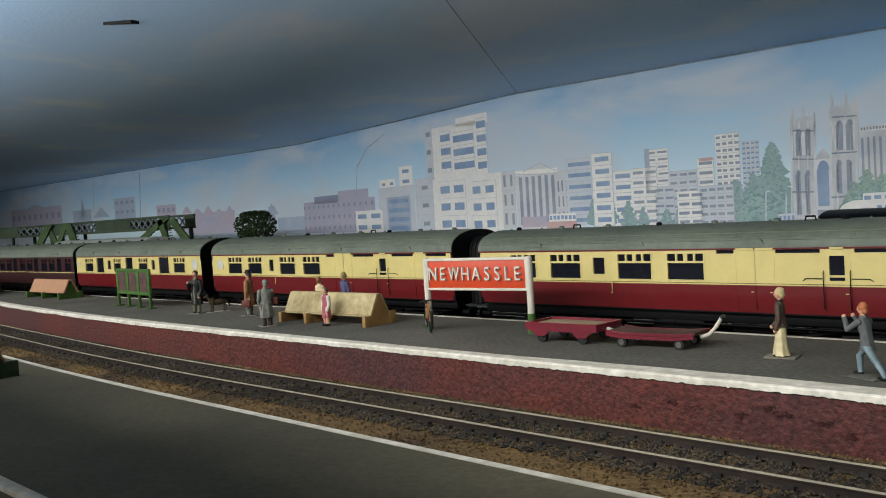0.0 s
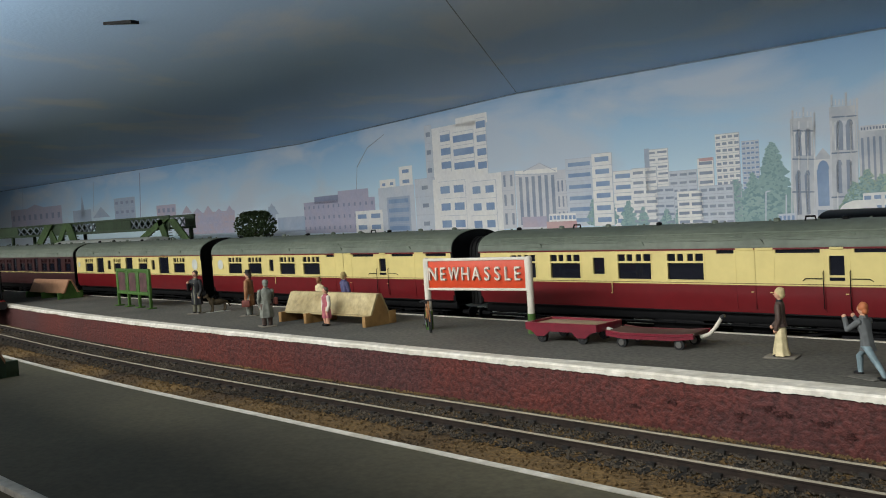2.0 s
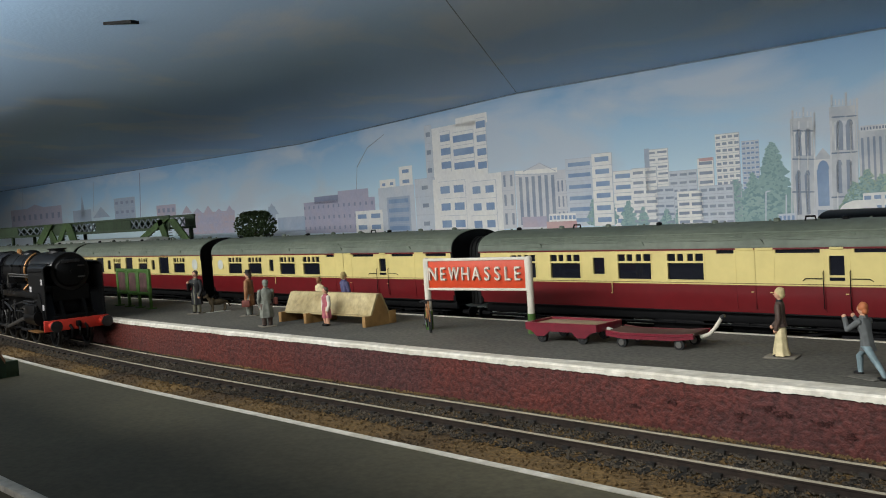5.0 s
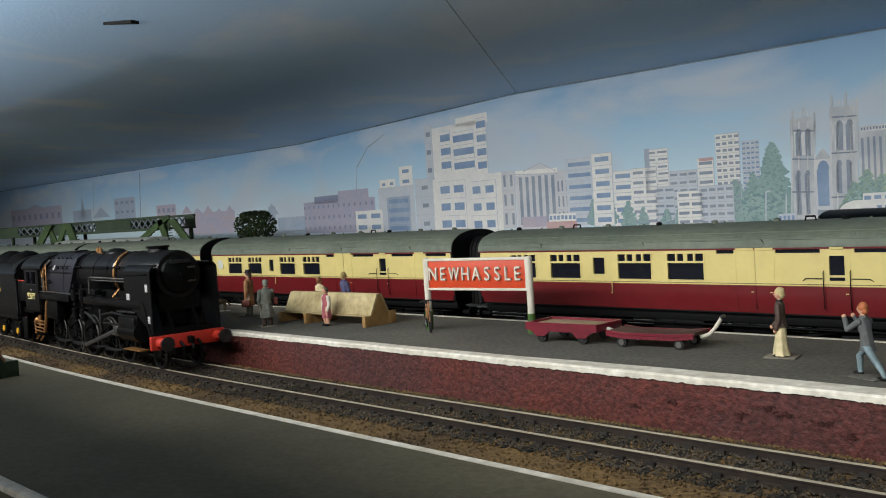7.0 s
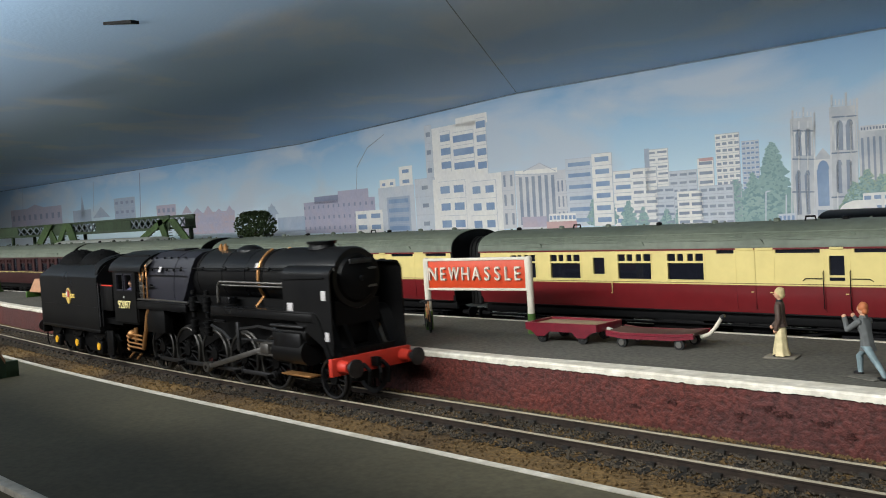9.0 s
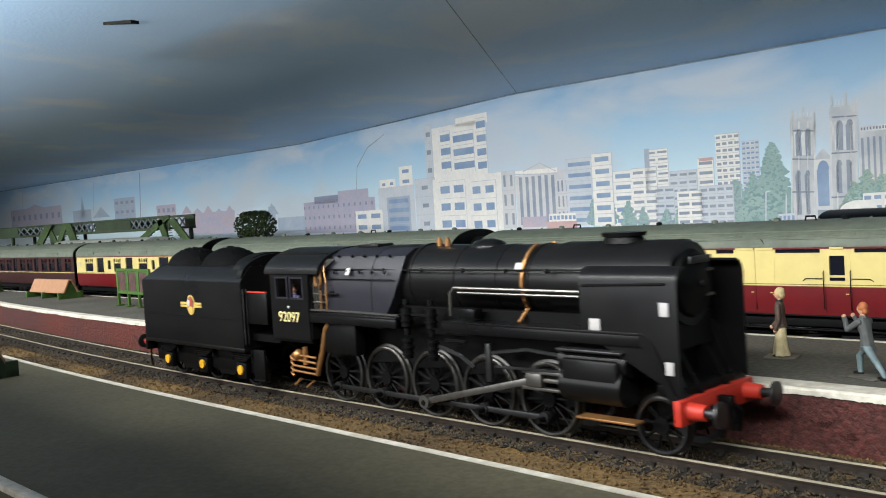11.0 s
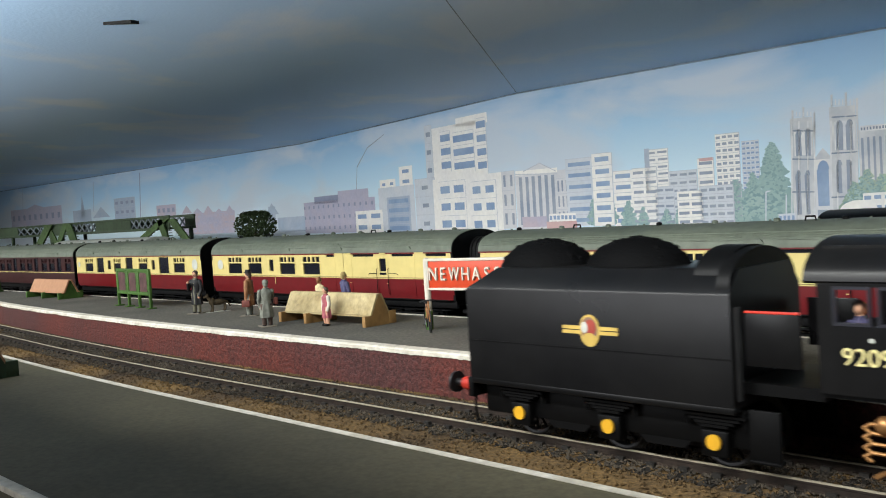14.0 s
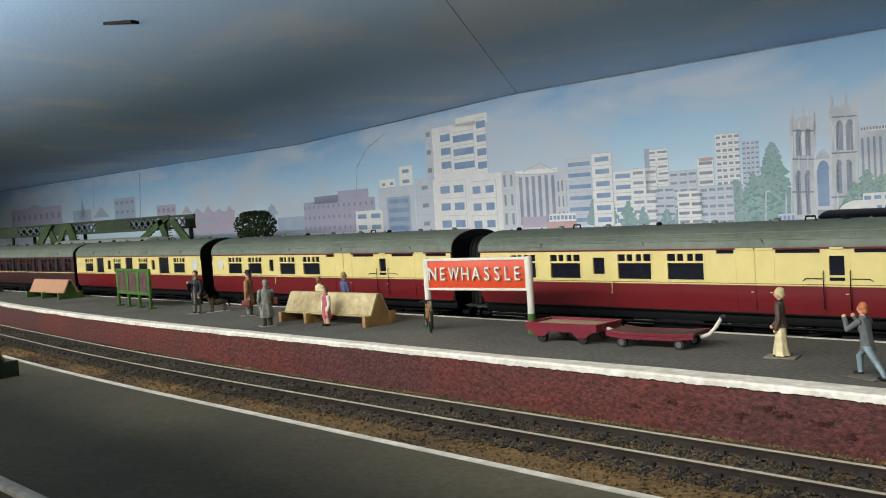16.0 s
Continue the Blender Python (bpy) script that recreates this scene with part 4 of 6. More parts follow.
        tube(bm, pts + [(161.5, s * 11.5, 30.2)], 0.55, 8)
        part("sand_pipe", bm, COPPER, lo, "copper pipe strapped over the boiler")
        bm = B()
        for k in range(3):
            o2 = k * 1.3
            tube(bm, [(75.6 + o2, s * 14.6, 31), (75.4 + o2, s * 14.8, 39 + k), (78 + o2, s * 14.2, 44.5), (81 + o2, s * 12, 47.5)], 0.32, 6)
        tube(bm, [(75, s * 14.9, 36.4), (82, s * 14.4, 36.0)], 0.35, 6)
        tube(bm, [(75.5, s * 15, 33.5), (81, s * 14.6, 33.5)], 0.35, 6)
        part("injector_pipe", bm, STEEL, lo, "bundle of bright pipes before the cab")
        bm = B()
        for k in range(2):
            r, cx, cz = 2.4 - k * 0.8, 78.2 + k * 0.5, 41.2 - k * 0.6
            tube(bm, [(cx + r * math.cos(radians(a)) * 0.8, s * (15.0 + 0.3 * k), cz + r * 1.5 * math.sin(radians(a))) for a in range(-60, 260, 32)], 0.26, 6)
        tube(bm, [(79.6, s * 15.2, 30.5), (79.8, s * 15.2, 37.5)], 0.28, 6)
        tube(bm, [(82.2, s * 14.9, 30.5), (82.0, s * 14.6, 40.0), (80.5, s * 14.0, 45.5)], 0.3, 6)
        part("ejector_pipe", bm, COPPER, lo, "looped copper pipe before the cab")
        bm = B()
        for z in (7.8, 9.6, 11.6, 13.4):
            tube(bm, [(61.5, s * 15, z), (60.2, s * 15, z + 0.9), (61.5, s * 15, z + 1.8), (74, s * 14.6, z + 1.3)], 0.42, 8)
        ball(bm, (64, s * 14.5, 15.0), 2.0, seg=10)
        cyl(bm, (68, s * 14.5, 12), (68, s * 14.5, 18), 0.9, 8)
        tube(bm, [(62, s * 15.2, 4.8), (66, s * 15.2, 7.2)], 0.5, 6)
        tube(bm, [(69, s * 15.2, 4.6), (73, s * 15.2, 7.0)], 0.5, 6)
        part("injector", bm, COPPER, lo, "coppery injector pipework under the cab")
        bm = B()
        tube(bm, [(74.2, s * 14.5, 9), (77.8, s * 14.5, 17), (80.2, s * 14.5, 24.5), (82.4, s * 14.5, 26.8)], 0.95, 10)
        part("overflow_pipe", bm, COPPER, lo, "thick copper pipe")
        bm = B()
        box(bm, 183, 200, s * 14.8 - 2.2, s * 14.8 + 2.2, 8.3, 8.9, 0.15)
        part("front_step", bm, COPPER, lo, "copper-coloured footstep")
    # pumps in the gap of the running plate
    for x in (119.6, 130.2):
        bm = B()
        for z, r, hh in ((18, 1.5, 6), (25, 0.9, 2), (27.5, 1.6, 5.5), (34, 0.9, 1.6)):
            cyl(bm, (x, -14, z), (x, -14, z + hh), r, 14)
        for z in (19, 21, 23, 29, 31):
            cyl(bm, (x, -14, z), (x, -14, z + 0.5), 2.0, 14)
        part("air_pump", bm, LOCO_DARK, lo)
    bm = B()
    box(bm, 142, 148, -14.6, -11, 31, 33.6, 0.3)
    tube(bm, [(122, -14, 31), (128, -14, 31)], 0.5, 6)
    tube(bm, [(137, -15.2, 24.6), (145, -15.2, 24.5)], 0.55, 6)
    part("lubricator", bm, LOCO, lo)
    # frames and cylinders
    bm = B()
    for s in (-1, 1):
        prism(bm, [(76, 10), (76, 27), (205, 27), (212, 15), (212, 10), (196, 10), (190, 14), (176, 8), (84, 7)], "y", s * 6 - 0.8, s * 6 + 0.8)
    box(bm, 84, 176, -5, 5, 12, 26)
    box(bm, 98, 206, -9.5, 9.5, 25, 33)
    box(bm, 80, 96, -15, -11, 17, 27, 0.4)
    box(bm, 80, 96, 11, 15, 17, 27, 0.4)
    part("main_frame", bm, LOCO_DARK, lo)
    for s in (-1, 1):
        bm = B()
        cyl(bm, (178.5, s * 13.0, 16.2), (196.5, s * 13.0, 16.2), 4.6, 24)
        cyl(bm, (177.5, s * 12.8, 22.0), (197.5, s * 12.8, 22.0), 3.3, 20)
        box(bm, 179.2, 195.8, min(s * 9, s * 17.2), max(s * 9, s * 17.2), 14, 23, 0.8)
        cy = part("cylinder", bm, LOCO, lo)
        bm = B()
        box(bm, 177.6, 197.2, s * 13.6 - 3.4, s * 13.6 + 3.4, 24.6, 25.4, 0.3)
        part("cylinder_cover", bm, DARK_STEEL, cy, "grey slab on the cylinder top")
        bm = B()
        box(bm, 163.5, 179, s * 13.2 - 0.8, s * 13.2 + 0.8, 17.4, 18.3, 0.1)
        box(bm, 163.5, 179, s * 13.2 - 0.8, s * 13.2 + 0.8, 13.1, 13.9, 0.1)
        part("slide_bar", bm, STEEL, lo)
        bm = B()
        tube(bm, [(151, s * 14.2, 21.6), (166, s * 14.2, 23.6), (178, s * 13.6, 22.6)], 0.55, 6)
        tube(bm, [(134, s * 14.8, 22.5), (142, s * 14.8, 20.5), (147, s * 14.6, 17.5)], 0.6, 6)
        box(bm, 151.6, 153.4, s * 14.4 - 0.6, s * 14.4 + 0.6, 14, 24.5, 0.3)
        tube(bm, [(155, s * 14.6, 18.4), (178, s * 13.8, 18.6)], 0.4, 6)
        part("valve_gear", bm, DARK_STEEL, lo)
    bm = B()
    box(bm, 210.6, 212.4, -17, 17, 9.6, 15.4, 0.2)
    part("buffer_beam", bm, BUFFER_RED, lo, "red front buffer beam")
    buffers(lo, 212.4, 1, True)
    bm = B()
    tube(bm, [(212.4, -4, 12), (215.5, -4, 10), (215, -4, 5)], 0.7, 6)
    tube(bm, [(212.4, 4, 12), (215.5, 4, 10), (215, 4, 5)], 0.7, 6)
    box(bm, 212.3, 216, -1, 1, 11, 14, 0.3)
    tube(bm, [(215, 0, 12), (216.2, 0, 9), (215.4, 0, 6)], 0.6, 6)
    part("coupling", bm, LOCO_DARK, lo)
    bm = B()
    box(bm, 203, 210.8, -11.5, 11.5, 15, 17.5, 0.3)
    part("front_platform", bm, LOCO_DARK, lo)
    bm = B()
    box(bm, 196, 210, -5, 5, 6, 10, 0.4)
    part("pony_truck", bm, LOCO_DARK, lo)
    wheels = [(spoked(lo, "driving_wheelset", x, R_DRIVE, 14, True), x, R_DRIVE) for x in DRIVERS]
    wheels.append((spoked(lo, "pony_wheelset", 202.2, R_PONY, 9), 202.2, R_PONY))
    rods = []
    for s in (-1, 1):
        bm = B()
        y = s * 11.4
        box(bm, DRIVERS[0], DRIVERS[-1], y - 0.45, y + 0.45, -0.75, 0.75, 0.15)
        for x in DRIVERS:
            cyl(bm, (x, y - 0.7, 0), (x, y + 0.7, 0), 1.6, 14)
        rods.append(part("coupling_rod", bm, DARK_STEEL, lo, "long dull steel coupling rod"))
        bm = B()
        box(bm, 0, 44, s * 13.2 - 0.5, s * 13.2 + 0.5, -0.95, 0.95, 0.2)
        cyl(bm, (0, s * 12.4, 0), (0, s * 14.4, 0), 2.0, 16)
        cyl(bm, (44, s * 12.6, 0), (44, s * 13.8, 0), 1.5, 12)
        rods.append(part("connecting_rod", bm, STEEL, lo, "bright steel connecting rod"))
        bm = B()
        box(bm, -2.6, 2.6, s * 13.2 - 1.4, s * 13.2 + 1.4, -1.8, 1.8, 0.3)
        cyl(bm, (2, s * 13.2, 0), (18, s * 13.2, 0), 0.6, 10)
        rods.append(part("crosshead", bm, STEEL, lo))
    return lo, wheels, rods


coaches()
tender_ob, tender_wheels = tender()
loco_ob, loco_wheels, loco_rods = locomotive()


# ---- the skyline painted on the backdrop: thin layers of paint, flat on the boards ----
def paint(name, c, second=None):
    return material("paint_" + name, c, 0.55, vary=0.06, grain=350, bump=0.2, second=second, patch=70)


P_WHITE, P_GREYWHITE = paint("white", (0.86, 0.84, 0.80), (0.80, 0.79, 0.78)), paint("grey_white", (0.56, 0.61, 0.68), (0.62, 0.65, 0.70))
P_STONE, P_ROSE = paint("stone", (0.60, 0.61, 0.65), (0.66, 0.66, 0.68)), paint("rose", (0.55, 0.33, 0.33), (0.62, 0.45, 0.44))
P_MAUVE, P_MAUVE_D, P_PINK = paint("mauve", (0.42, 0.42, 0.55), (0.48, 0.45, 0.55)), paint("deep_mauve", (0.27, 0.30, 0.42)), paint("pink", (0.50, 0.42, 0.48), (0.42, 0.42, 0.55))
P_BLUEGREY, P_CRANE = paint("blue_grey", (0.34, 0.42, 0.55), (0.42, 0.48, 0.58)), paint("crane_grey", (0.30, 0.34, 0.40))
P_MINSTER, P_MINSTER_L, P_MINSTER_D = paint("minster_stone", (0.48, 0.51, 0.56), (0.66, 0.66, 0.66)), paint("minster_light", (0.72, 0.72, 0.72), (0.58, 0.60, 0.65)), paint("minster_shadow", (0.20, 0.25, 0.33))
P_TREE, P_TREE2 = paint("blue_green", (0.22, 0.35, 0.36), (0.32, 0.46, 0.45)), paint("sage", (0.25, 0.36, 0.29), (0.38, 0.47, 0.38))
P_LINE = paint("line_grey", (0.50, 0.53, 0.60))
P_LEAF = paint("pale_leaf", (0.35, 0.48, 0.46), (0.28, 0.41, 0.40))
P_LEAF_D = paint("leaf_shadow", (0.18, 0.30, 0.32), (0.22, 0.34, 0.34))
WIN_BLUE, WIN_DARK = paint("window_blue", (0.22, 0.32, 0.50), (0.30, 0.40, 0.56)), paint("window_slate", (0.24, 0.29, 0.38), (0.34, 0.38, 0.45))


def on_wall(seg, u, v, lay):
    a, b = Vector(WALL[seg]), Vector(WALL[seg + 1])
    d = (b - a).normalized()
    p = a + d * u + Vector((d.y, -d.x)) * (lay * 0.035)
    return (p.x, p.y, v)


def sheet(bm, seg, pts, lay):
    front = [bm.verts.new(on_wall(seg, u, v, lay)) for u, v in pts]
    bm.faces.new(front)


def finish(bm, name, mat):
    bmesh.ops.recalc_face_normals(bm, faces=bm.faces)
    return part(name, bm, mat, backdrop)


def block(seg, u0, u1, v0, v1, mat, rows, cols, win, wf, hf, lay, name):
    """A painted front with its rows of windows, hand-drawn so not quite regular."""
    rnd = random.Random(round(u0 * 7 + v1 * 3))
    bm = B()
    j = lambda: rnd.uniform(-0.25, 0.25)
    sheet(bm, seg, [(u0 + j(), v0), (u1 + j(), v0), (u1 + j(), v1 + j()), (u0 + j(), v1 + j())], lay)
    if not rows:
        finish(bm, name, mat)
        return
    ob = finish(bm, name, mat)
    bm = B()
    cw, rh = (u1 - u0) / cols, (v1 - v0) / rows
    for r in range(rows):
        for c in range(cols):
            a = u0 + (c + 0.5 - wf / 2) * cw + j() * 0.6
            z = v0 + (r + 0.5 - hf / 2) * rh + j() * 0.6
            sheet(bm, seg, [(a, z), (a + cw * wf + j() * 0.5, z + j() * 0.4), (a + cw * wf, z + rh * hf), (a + j() * 0.3, z + rh * hf)], lay + 0.5)
    bmesh.ops.recalc_face_normals(bm, faces=bm.faces)
    part("painted_windows", bm, win, ob)
    if rows >= 3 and cols <= 4:      # thin brushed floor lines and a shaded edge
        bm = B()
        for r in range(1, rows + 1):
            z = v0 + r * rh + j() * 0.4
            sheet(bm, seg, [(u0, z - 0.16), (u1, z - 0.16 + j() * 0.3), (u1, z + 0.1), (u0, z + 0.1)], lay + 0.3)
        sheet(bm, seg, [(u1 - 0.5, v0), (u1, v0), (u1, v1), (u1 - 0.4, v1)], lay + 0.4)
        bmesh.ops.recalc_face_normals(bm, faces=bm.faces)
        part("painted_lines", bm, P_LINE, ob)


def gable(seg, u0, u1, v0, v1, mat, lay, name):
    bm = B()
    if name in ("painted_dome", "painted_arch"):
        m, w = (u0 + u1) / 2, (u1 - u0) / 2
        sheet(bm, seg, [(m + w * math.cos(math.pi * i / 12), v0 + (v1 - v0) * math.sin(math.pi * i / 12)) for i in range(13)], lay)
    else:
        sheet(bm, seg, [(u0, v0), (u1, v0), ((u0 + u1) / 2, v1)], lay)
    finish(bm, name, mat)


def stroke(seg, u0, v0, u1, v1, w, mat, lay, name):
    d = Vector((u1 - u0, v1 - v0)).normalized()
    n = Vector((-d.y, d.x)) * w / 2
    bm = B()
    sheet(bm, seg, [(u0 - n.x, v0 - n.y), (u1 - n.x * 0.7, v1 - n.y * 0.7), (u1 + n.x * 0.7, v1 + n.y * 0.7), (u0 + n.x, v0 + n.y)], lay)
    finish(bm, name, mat)


def painted_tree(seg, u, w, v0, v1, mat, lay):
    """Dabs of the brush heaped into a tapering tree, lighter dabs over darker."""
    rnd = random.Random(round(u * 3))
    w *= 1.3
    ob = None
    for tone, count, size, up in ((mat, 1.0, 0.42, 0.0), (P_LEAF_D, 1.1, 0.08, 0.3), (P_LEAF, 1.3, 0.06, 0.6)):
        bm = B()
        n = int((40 + (v1 - v0) * 2.2) * count)
        for i in range(n):
            q = (i / n) ** 0.9
            half = w * (1.0 - 0.86 * q ** 1.3)
            cu, cv = u + rnd.uniform(-1, 1) * half * 0.72 - (0.12 * half if up else 0), v0 + (v1 - v0) * q
            r = (size + 0.14 * rnd.random()) * (half * 0.75 + 0.7)
            k = rnd.uniform(0, 1)
            sheet(bm, seg, [(cu + r * (1 + 0.3 * rnd.uniform(-1, 1)) * math.cos(6.2832 * m / 8 + k), cv + r * 0.6 * (1 + 0.35 * rnd.uniform(-1, 1)) * math.sin(6.2832 * m / 8 + k)) for m in range(8)], lay + up + i * 0.003)
        bmesh.ops.recalc_face_normals(bm, faces=bm.faces)
        ob = part("painted_tree" if ob is None else "painted_leaves", bm, tone, ob or backdrop)


block(0, 1046.3, 1249.5, 74.0, 101.7, P_MAUVE, 1, 9, P_MAUVE_D, 0.4, 0.3, 1, "painted_building")
gable(0, 1109.7, 1188.7, 100.2, 107.1, P_MAUVE, 2, "painted_gable")
gable(0, 1314.2, 1331.2, 80.8, 112.4, P_BLUEGREY, 1, "painted_spire")
block(0, 1289.0, 1349.5, 69.0, 91.2, P_BLUEGREY, 0, 0, P_MAUVE_D, 0.5, 0.5, 1, "painted_building")
stroke(0, 1363.9, 128.4, 1358.3, 87.4, 2.2, P_BLUEGREY, 2, "painted_chimney")
stroke(0, 1501.6, 131.0, 1495.6, 74.6, 2.4, P_MAUVE_D, 2, "painted_chimney")
stroke(0, 1104.5, 133.4, 1097.3, 89.0, 2.0, P_BLUEGREY, 2, "painted_chimney")
gable(0, 1355.1, 1408.0, 78.7, 93.2, P_BLUEGREY, 1, "painted_gable")
block(0, 1422.8, 1482.8, 65.1, 101.8, P_BLUEGREY, 3, 4, P_MAUVE_D, 0.5, 0.3, 1, "painted_building")
block(0, 1539.5, 1587.6, 61.7, 87.2, P_PINK, 2, 4, P_MAUVE_D, 0.5, 0.4, 2, "painted_building")
block(0, 1600.6, 1717.8, 49.8, 74.3, P_PINK, 3, 10, P_MAUVE, 0.6, 0.25, 2, "painted_roof")
gable(0, 1601.6, 1625.5, 74.9, 84.3, P_PINK, 3, "painted_roof")
gable(0, 1626.8, 1649.9, 74.0, 79.9, P_MAUVE, 3, "painted_roof")
gable(0, 1651.1, 1673.5, 73.0, 82.0, P_PINK, 3, "painted_roof")
gable(0, 1674.8, 1696.4, 72.1, 77.8, P_MAUVE, 3, "painted_roof")
gable(0, 1697.6, 1718.6, 71.2, 80.0, P_PINK, 3, "painted_roof")
block(0, 1784.1, 1796.5, 52.0, 75.0, P_BLUEGREY, 0, 0, P_MAUVE_D, 0.5, 0.4, 1, "painted_building")
gable(0, 1778.0, 1802.9, 66.8, 78.6, P_BLUEGREY, 2, "painted_spire")
block(0, 1800.0, 1852.1, 48.1, 63.1, P_BLUEGREY, 0, 0, P_MAUVE_D, 0.5, 0.4, 1, "painted_building")
block(1, -3.8, 152.6, 45.6, 76.0, P_MAUVE, 3, 14, P_MAUVE_D, 0.3, 0.3, 1, "painted_building")
block(1, 26.2, 138.5, 73.8, 81.0, P_MAUVE_D, 0, 0, P_MAUVE_D, 0.5, 0.5, 1, "painted_building")
block(1, 79.8, 141.0, 72.8, 83.9, P_MAUVE, 0, 0, P_MAUVE_D, 0.3, 0.3, 2, "painted_building")
stroke(1, 119.0, 84.0, 122.9, 103.4, 1.0, P_CRANE, 3, "painted_crane")
stroke(1, 122.9, 103.4, 144.6, 118.4, 1.2, P_CRANE, 3, "painted_crane")
stroke(1, 144.6, 118.4, 176.6, 126.9, 1.0, P_CRANE, 3, "painted_crane")
block(1, 159.6, 220.6, 44.5, 82.6, P_GREYWHITE, 0, 0, WIN_BLUE, 0.7, 0.5, 2, "painted_building")
block(1, 174.1, 212.9, 44.4, 74.1, P_BLUEGREY, 4, 1, WIN_BLUE, 0.85, 0.45, 3, "painted_building")
block(1, 163.1, 190.6, 81.1, 89.1, P_WHITE, 1, 2, WIN_BLUE, 0.4, 0.3, 1, "painted_building")
block(1, 197.1, 219.1, 81.8, 98.1, P_WHITE, 2, 1, WIN_BLUE, 0.5, 0.35, 1, "painted_building")
block(1, 114.1, 165.3, 45.0, 64.2, P_WHITE, 2, 2, WIN_BLUE, 0.65, 0.4, 4, "painted_building")
block(1, 221.9, 252.7, 44.0, 86.3, P_GREYWHITE, 3, 1, WIN_DARK, 0.3, 0.22, 4, "painted_building")
block(1, 241.4, 252.2, 85.1, 126.5, P_GREYWHITE, 3, 1, WIN_DARK, 0.6, 0.25, 4, "painted_building")
block(1, 251.5, 324.6, 82.5, 123.4, P_WHITE, 0, 0, WIN_BLUE, 0.5, 0.5, 4, "painted_building")
block(1, 286.6, 326.8, 120.1, 127.3, P_WHITE, 0, 0, WIN_BLUE, 0.5, 0.5, 4, "painted_building")
block(1, 263.7, 277.9, 89.1, 119.7, P_WHITE, 3, 1, WIN_BLUE, 0.95, 0.5, 5, "painted_building")
block(1, 281.0, 309.2, 87.5, 117.2, P_WHITE, 3, 1, WIN_BLUE, 0.95, 0.5, 5, "painted_building")
block(1, 311.8, 325.1, 86.0, 124.2, P_WHITE, 4, 1, WIN_BLUE, 0.85, 0.5, 5, "painted_building")
block(1, 249.5, 340.0, 43.3, 84.3, P_WHITE, 0, 0, WIN_BLUE, 0.5, 0.5, 5, "painted_building")
block(1, 257.6, 295.0, 43.6, 82.2, P_WHITE, 3, 2, WIN_BLUE, 0.7, 0.42, 6, "painted_building")
block(1, 300.9, 333.2, 43.1, 79.8, P_WHITE, 3, 2, WIN_BLUE, 0.62, 0.42, 6, "painted_building")
block(1, 339.6, 355.1, 45.5, 84.6, P_STONE, 3, 2, WIN_DARK, 0.35, 0.6, 3, "painted_building")
block(2, -5.4, 43.0, 44.8, 82.2, P_STONE, 0, 0, WIN_DARK, 0.5, 0.5, 2, "painted_building")
block(2, -3.5, 29.3, 46.8, 80.1, P_STONE, 1, 6, WIN_DARK, 0.5, 0.96, 3, "painted_building")
block(2, 29.2, 42.9, 46.9, 76.7, P_STONE, 3, 4, WIN_DARK, 0.4, 0.7, 3, "painted_building")
gable(2, 2.0, 29.7, 82.2, 88.0, P_STONE, 3, "painted_gable")
block(2, -5.0, 30.6, 80.9, 83.8, P_WHITE, 0, 0, WIN_DARK, 0.5, 0.5, 4, "painted_building")
block(2, -1.0, 19.9, 46.1, 52.8, P_PINK, 0, 0, WIN_DARK, 0.5, 0.5, 4, "painted_doorway")
block(2, 22.0, 44.0, 49.1, 54.2, P_WHITE, 1, 7, WIN_BLUE, 0.7, 0.5, 6, "painted_bus")
block(2, 19.8, 44.6, 44.8, 49.1, P_ROSE, 0, 0, WIN_BLUE, 0.5, 0.5, 6, "painted_bus")
block(2, 37.4, 59.1, 45.8, 88.2, P_GREYWHITE, 6, 1, WIN_BLUE, 0.8, 0.35, 4, "painted_building")
block(2, 58.3, 73.5, 45.3, 89.9, P_WHITE, 6, 1, WIN_BLUE, 0.68, 0.4, 5, "painted_building")
block(2, 73.6, 87.8, 44.8, 78.1, P_WHITE, 5, 1, WIN_BLUE, 0.75, 0.38, 3, "painted_building")
block(2, 87.1, 104.7, 44.4, 78.7, P_WHITE, 6, 2, WIN_DARK, 0.8, 0.3, 4, "painted_building")
block(2, 96.7, 112.7, 64.0, 88.9, P_WHITE, 6, 2, WIN_DARK, 0.8, 0.3, 3, "painted_building")
block(2, 96.7, 99.8, 64.3, 89.5, P_BLUEGREY, 0, 0, WIN_DARK, 0.8, 0.3, 4, "painted_building")
block(2, 102.4, 115.6, 44.0, 66.9, P_GREYWHITE, 5, 2, WIN_DARK, 0.8, 0.3, 4, "painted_building")
block(2, 112.6, 130.8, 43.6, 75.2, P_GREYWHITE, 7, 3, WIN_DARK, 0.75, 0.3, 3, "painted_building")
block(2, 117.4, 134.0, 43.5, 63.4, P_WHITE, 4, 2, WIN_DARK, 0.8, 0.35, 5, "painted_building")
block(2, 131.3, 141.5, 43.2, 81.0, P_WHITE, 7, 1, WIN_DARK, 0.8, 0.32, 4, "painted_building")
block(2, 132.3, 141.0, 79.5, 81.1, P_ROSE, 0, 0, WIN_DARK, 0.8, 0.3, 5, "painted_building")
block(2, 142.8, 157.3, 42.8, 93.4, P_WHITE, 14, 4, WIN_DARK, 0.7, 0.4, 4, "painted_building")
block(2, 158.3, 168.3, 59.2, 88.2, P_GREYWHITE, 11, 4, WIN_BLUE, 0.7, 0.4, 3, "painted_building")
block(2, 132.0, 152.6, 43.0, 65.5, P_GREYWHITE, 5, 4, WIN_DARK, 0.75, 0.35, 5, "painted_building")
painted_tree(2, 57.9, 4.7, 46.2, 62.3, P_TREE, 4)
painted_tree(2, 69.3, 5.8, 45.9, 65.9, P_TREE, 4)
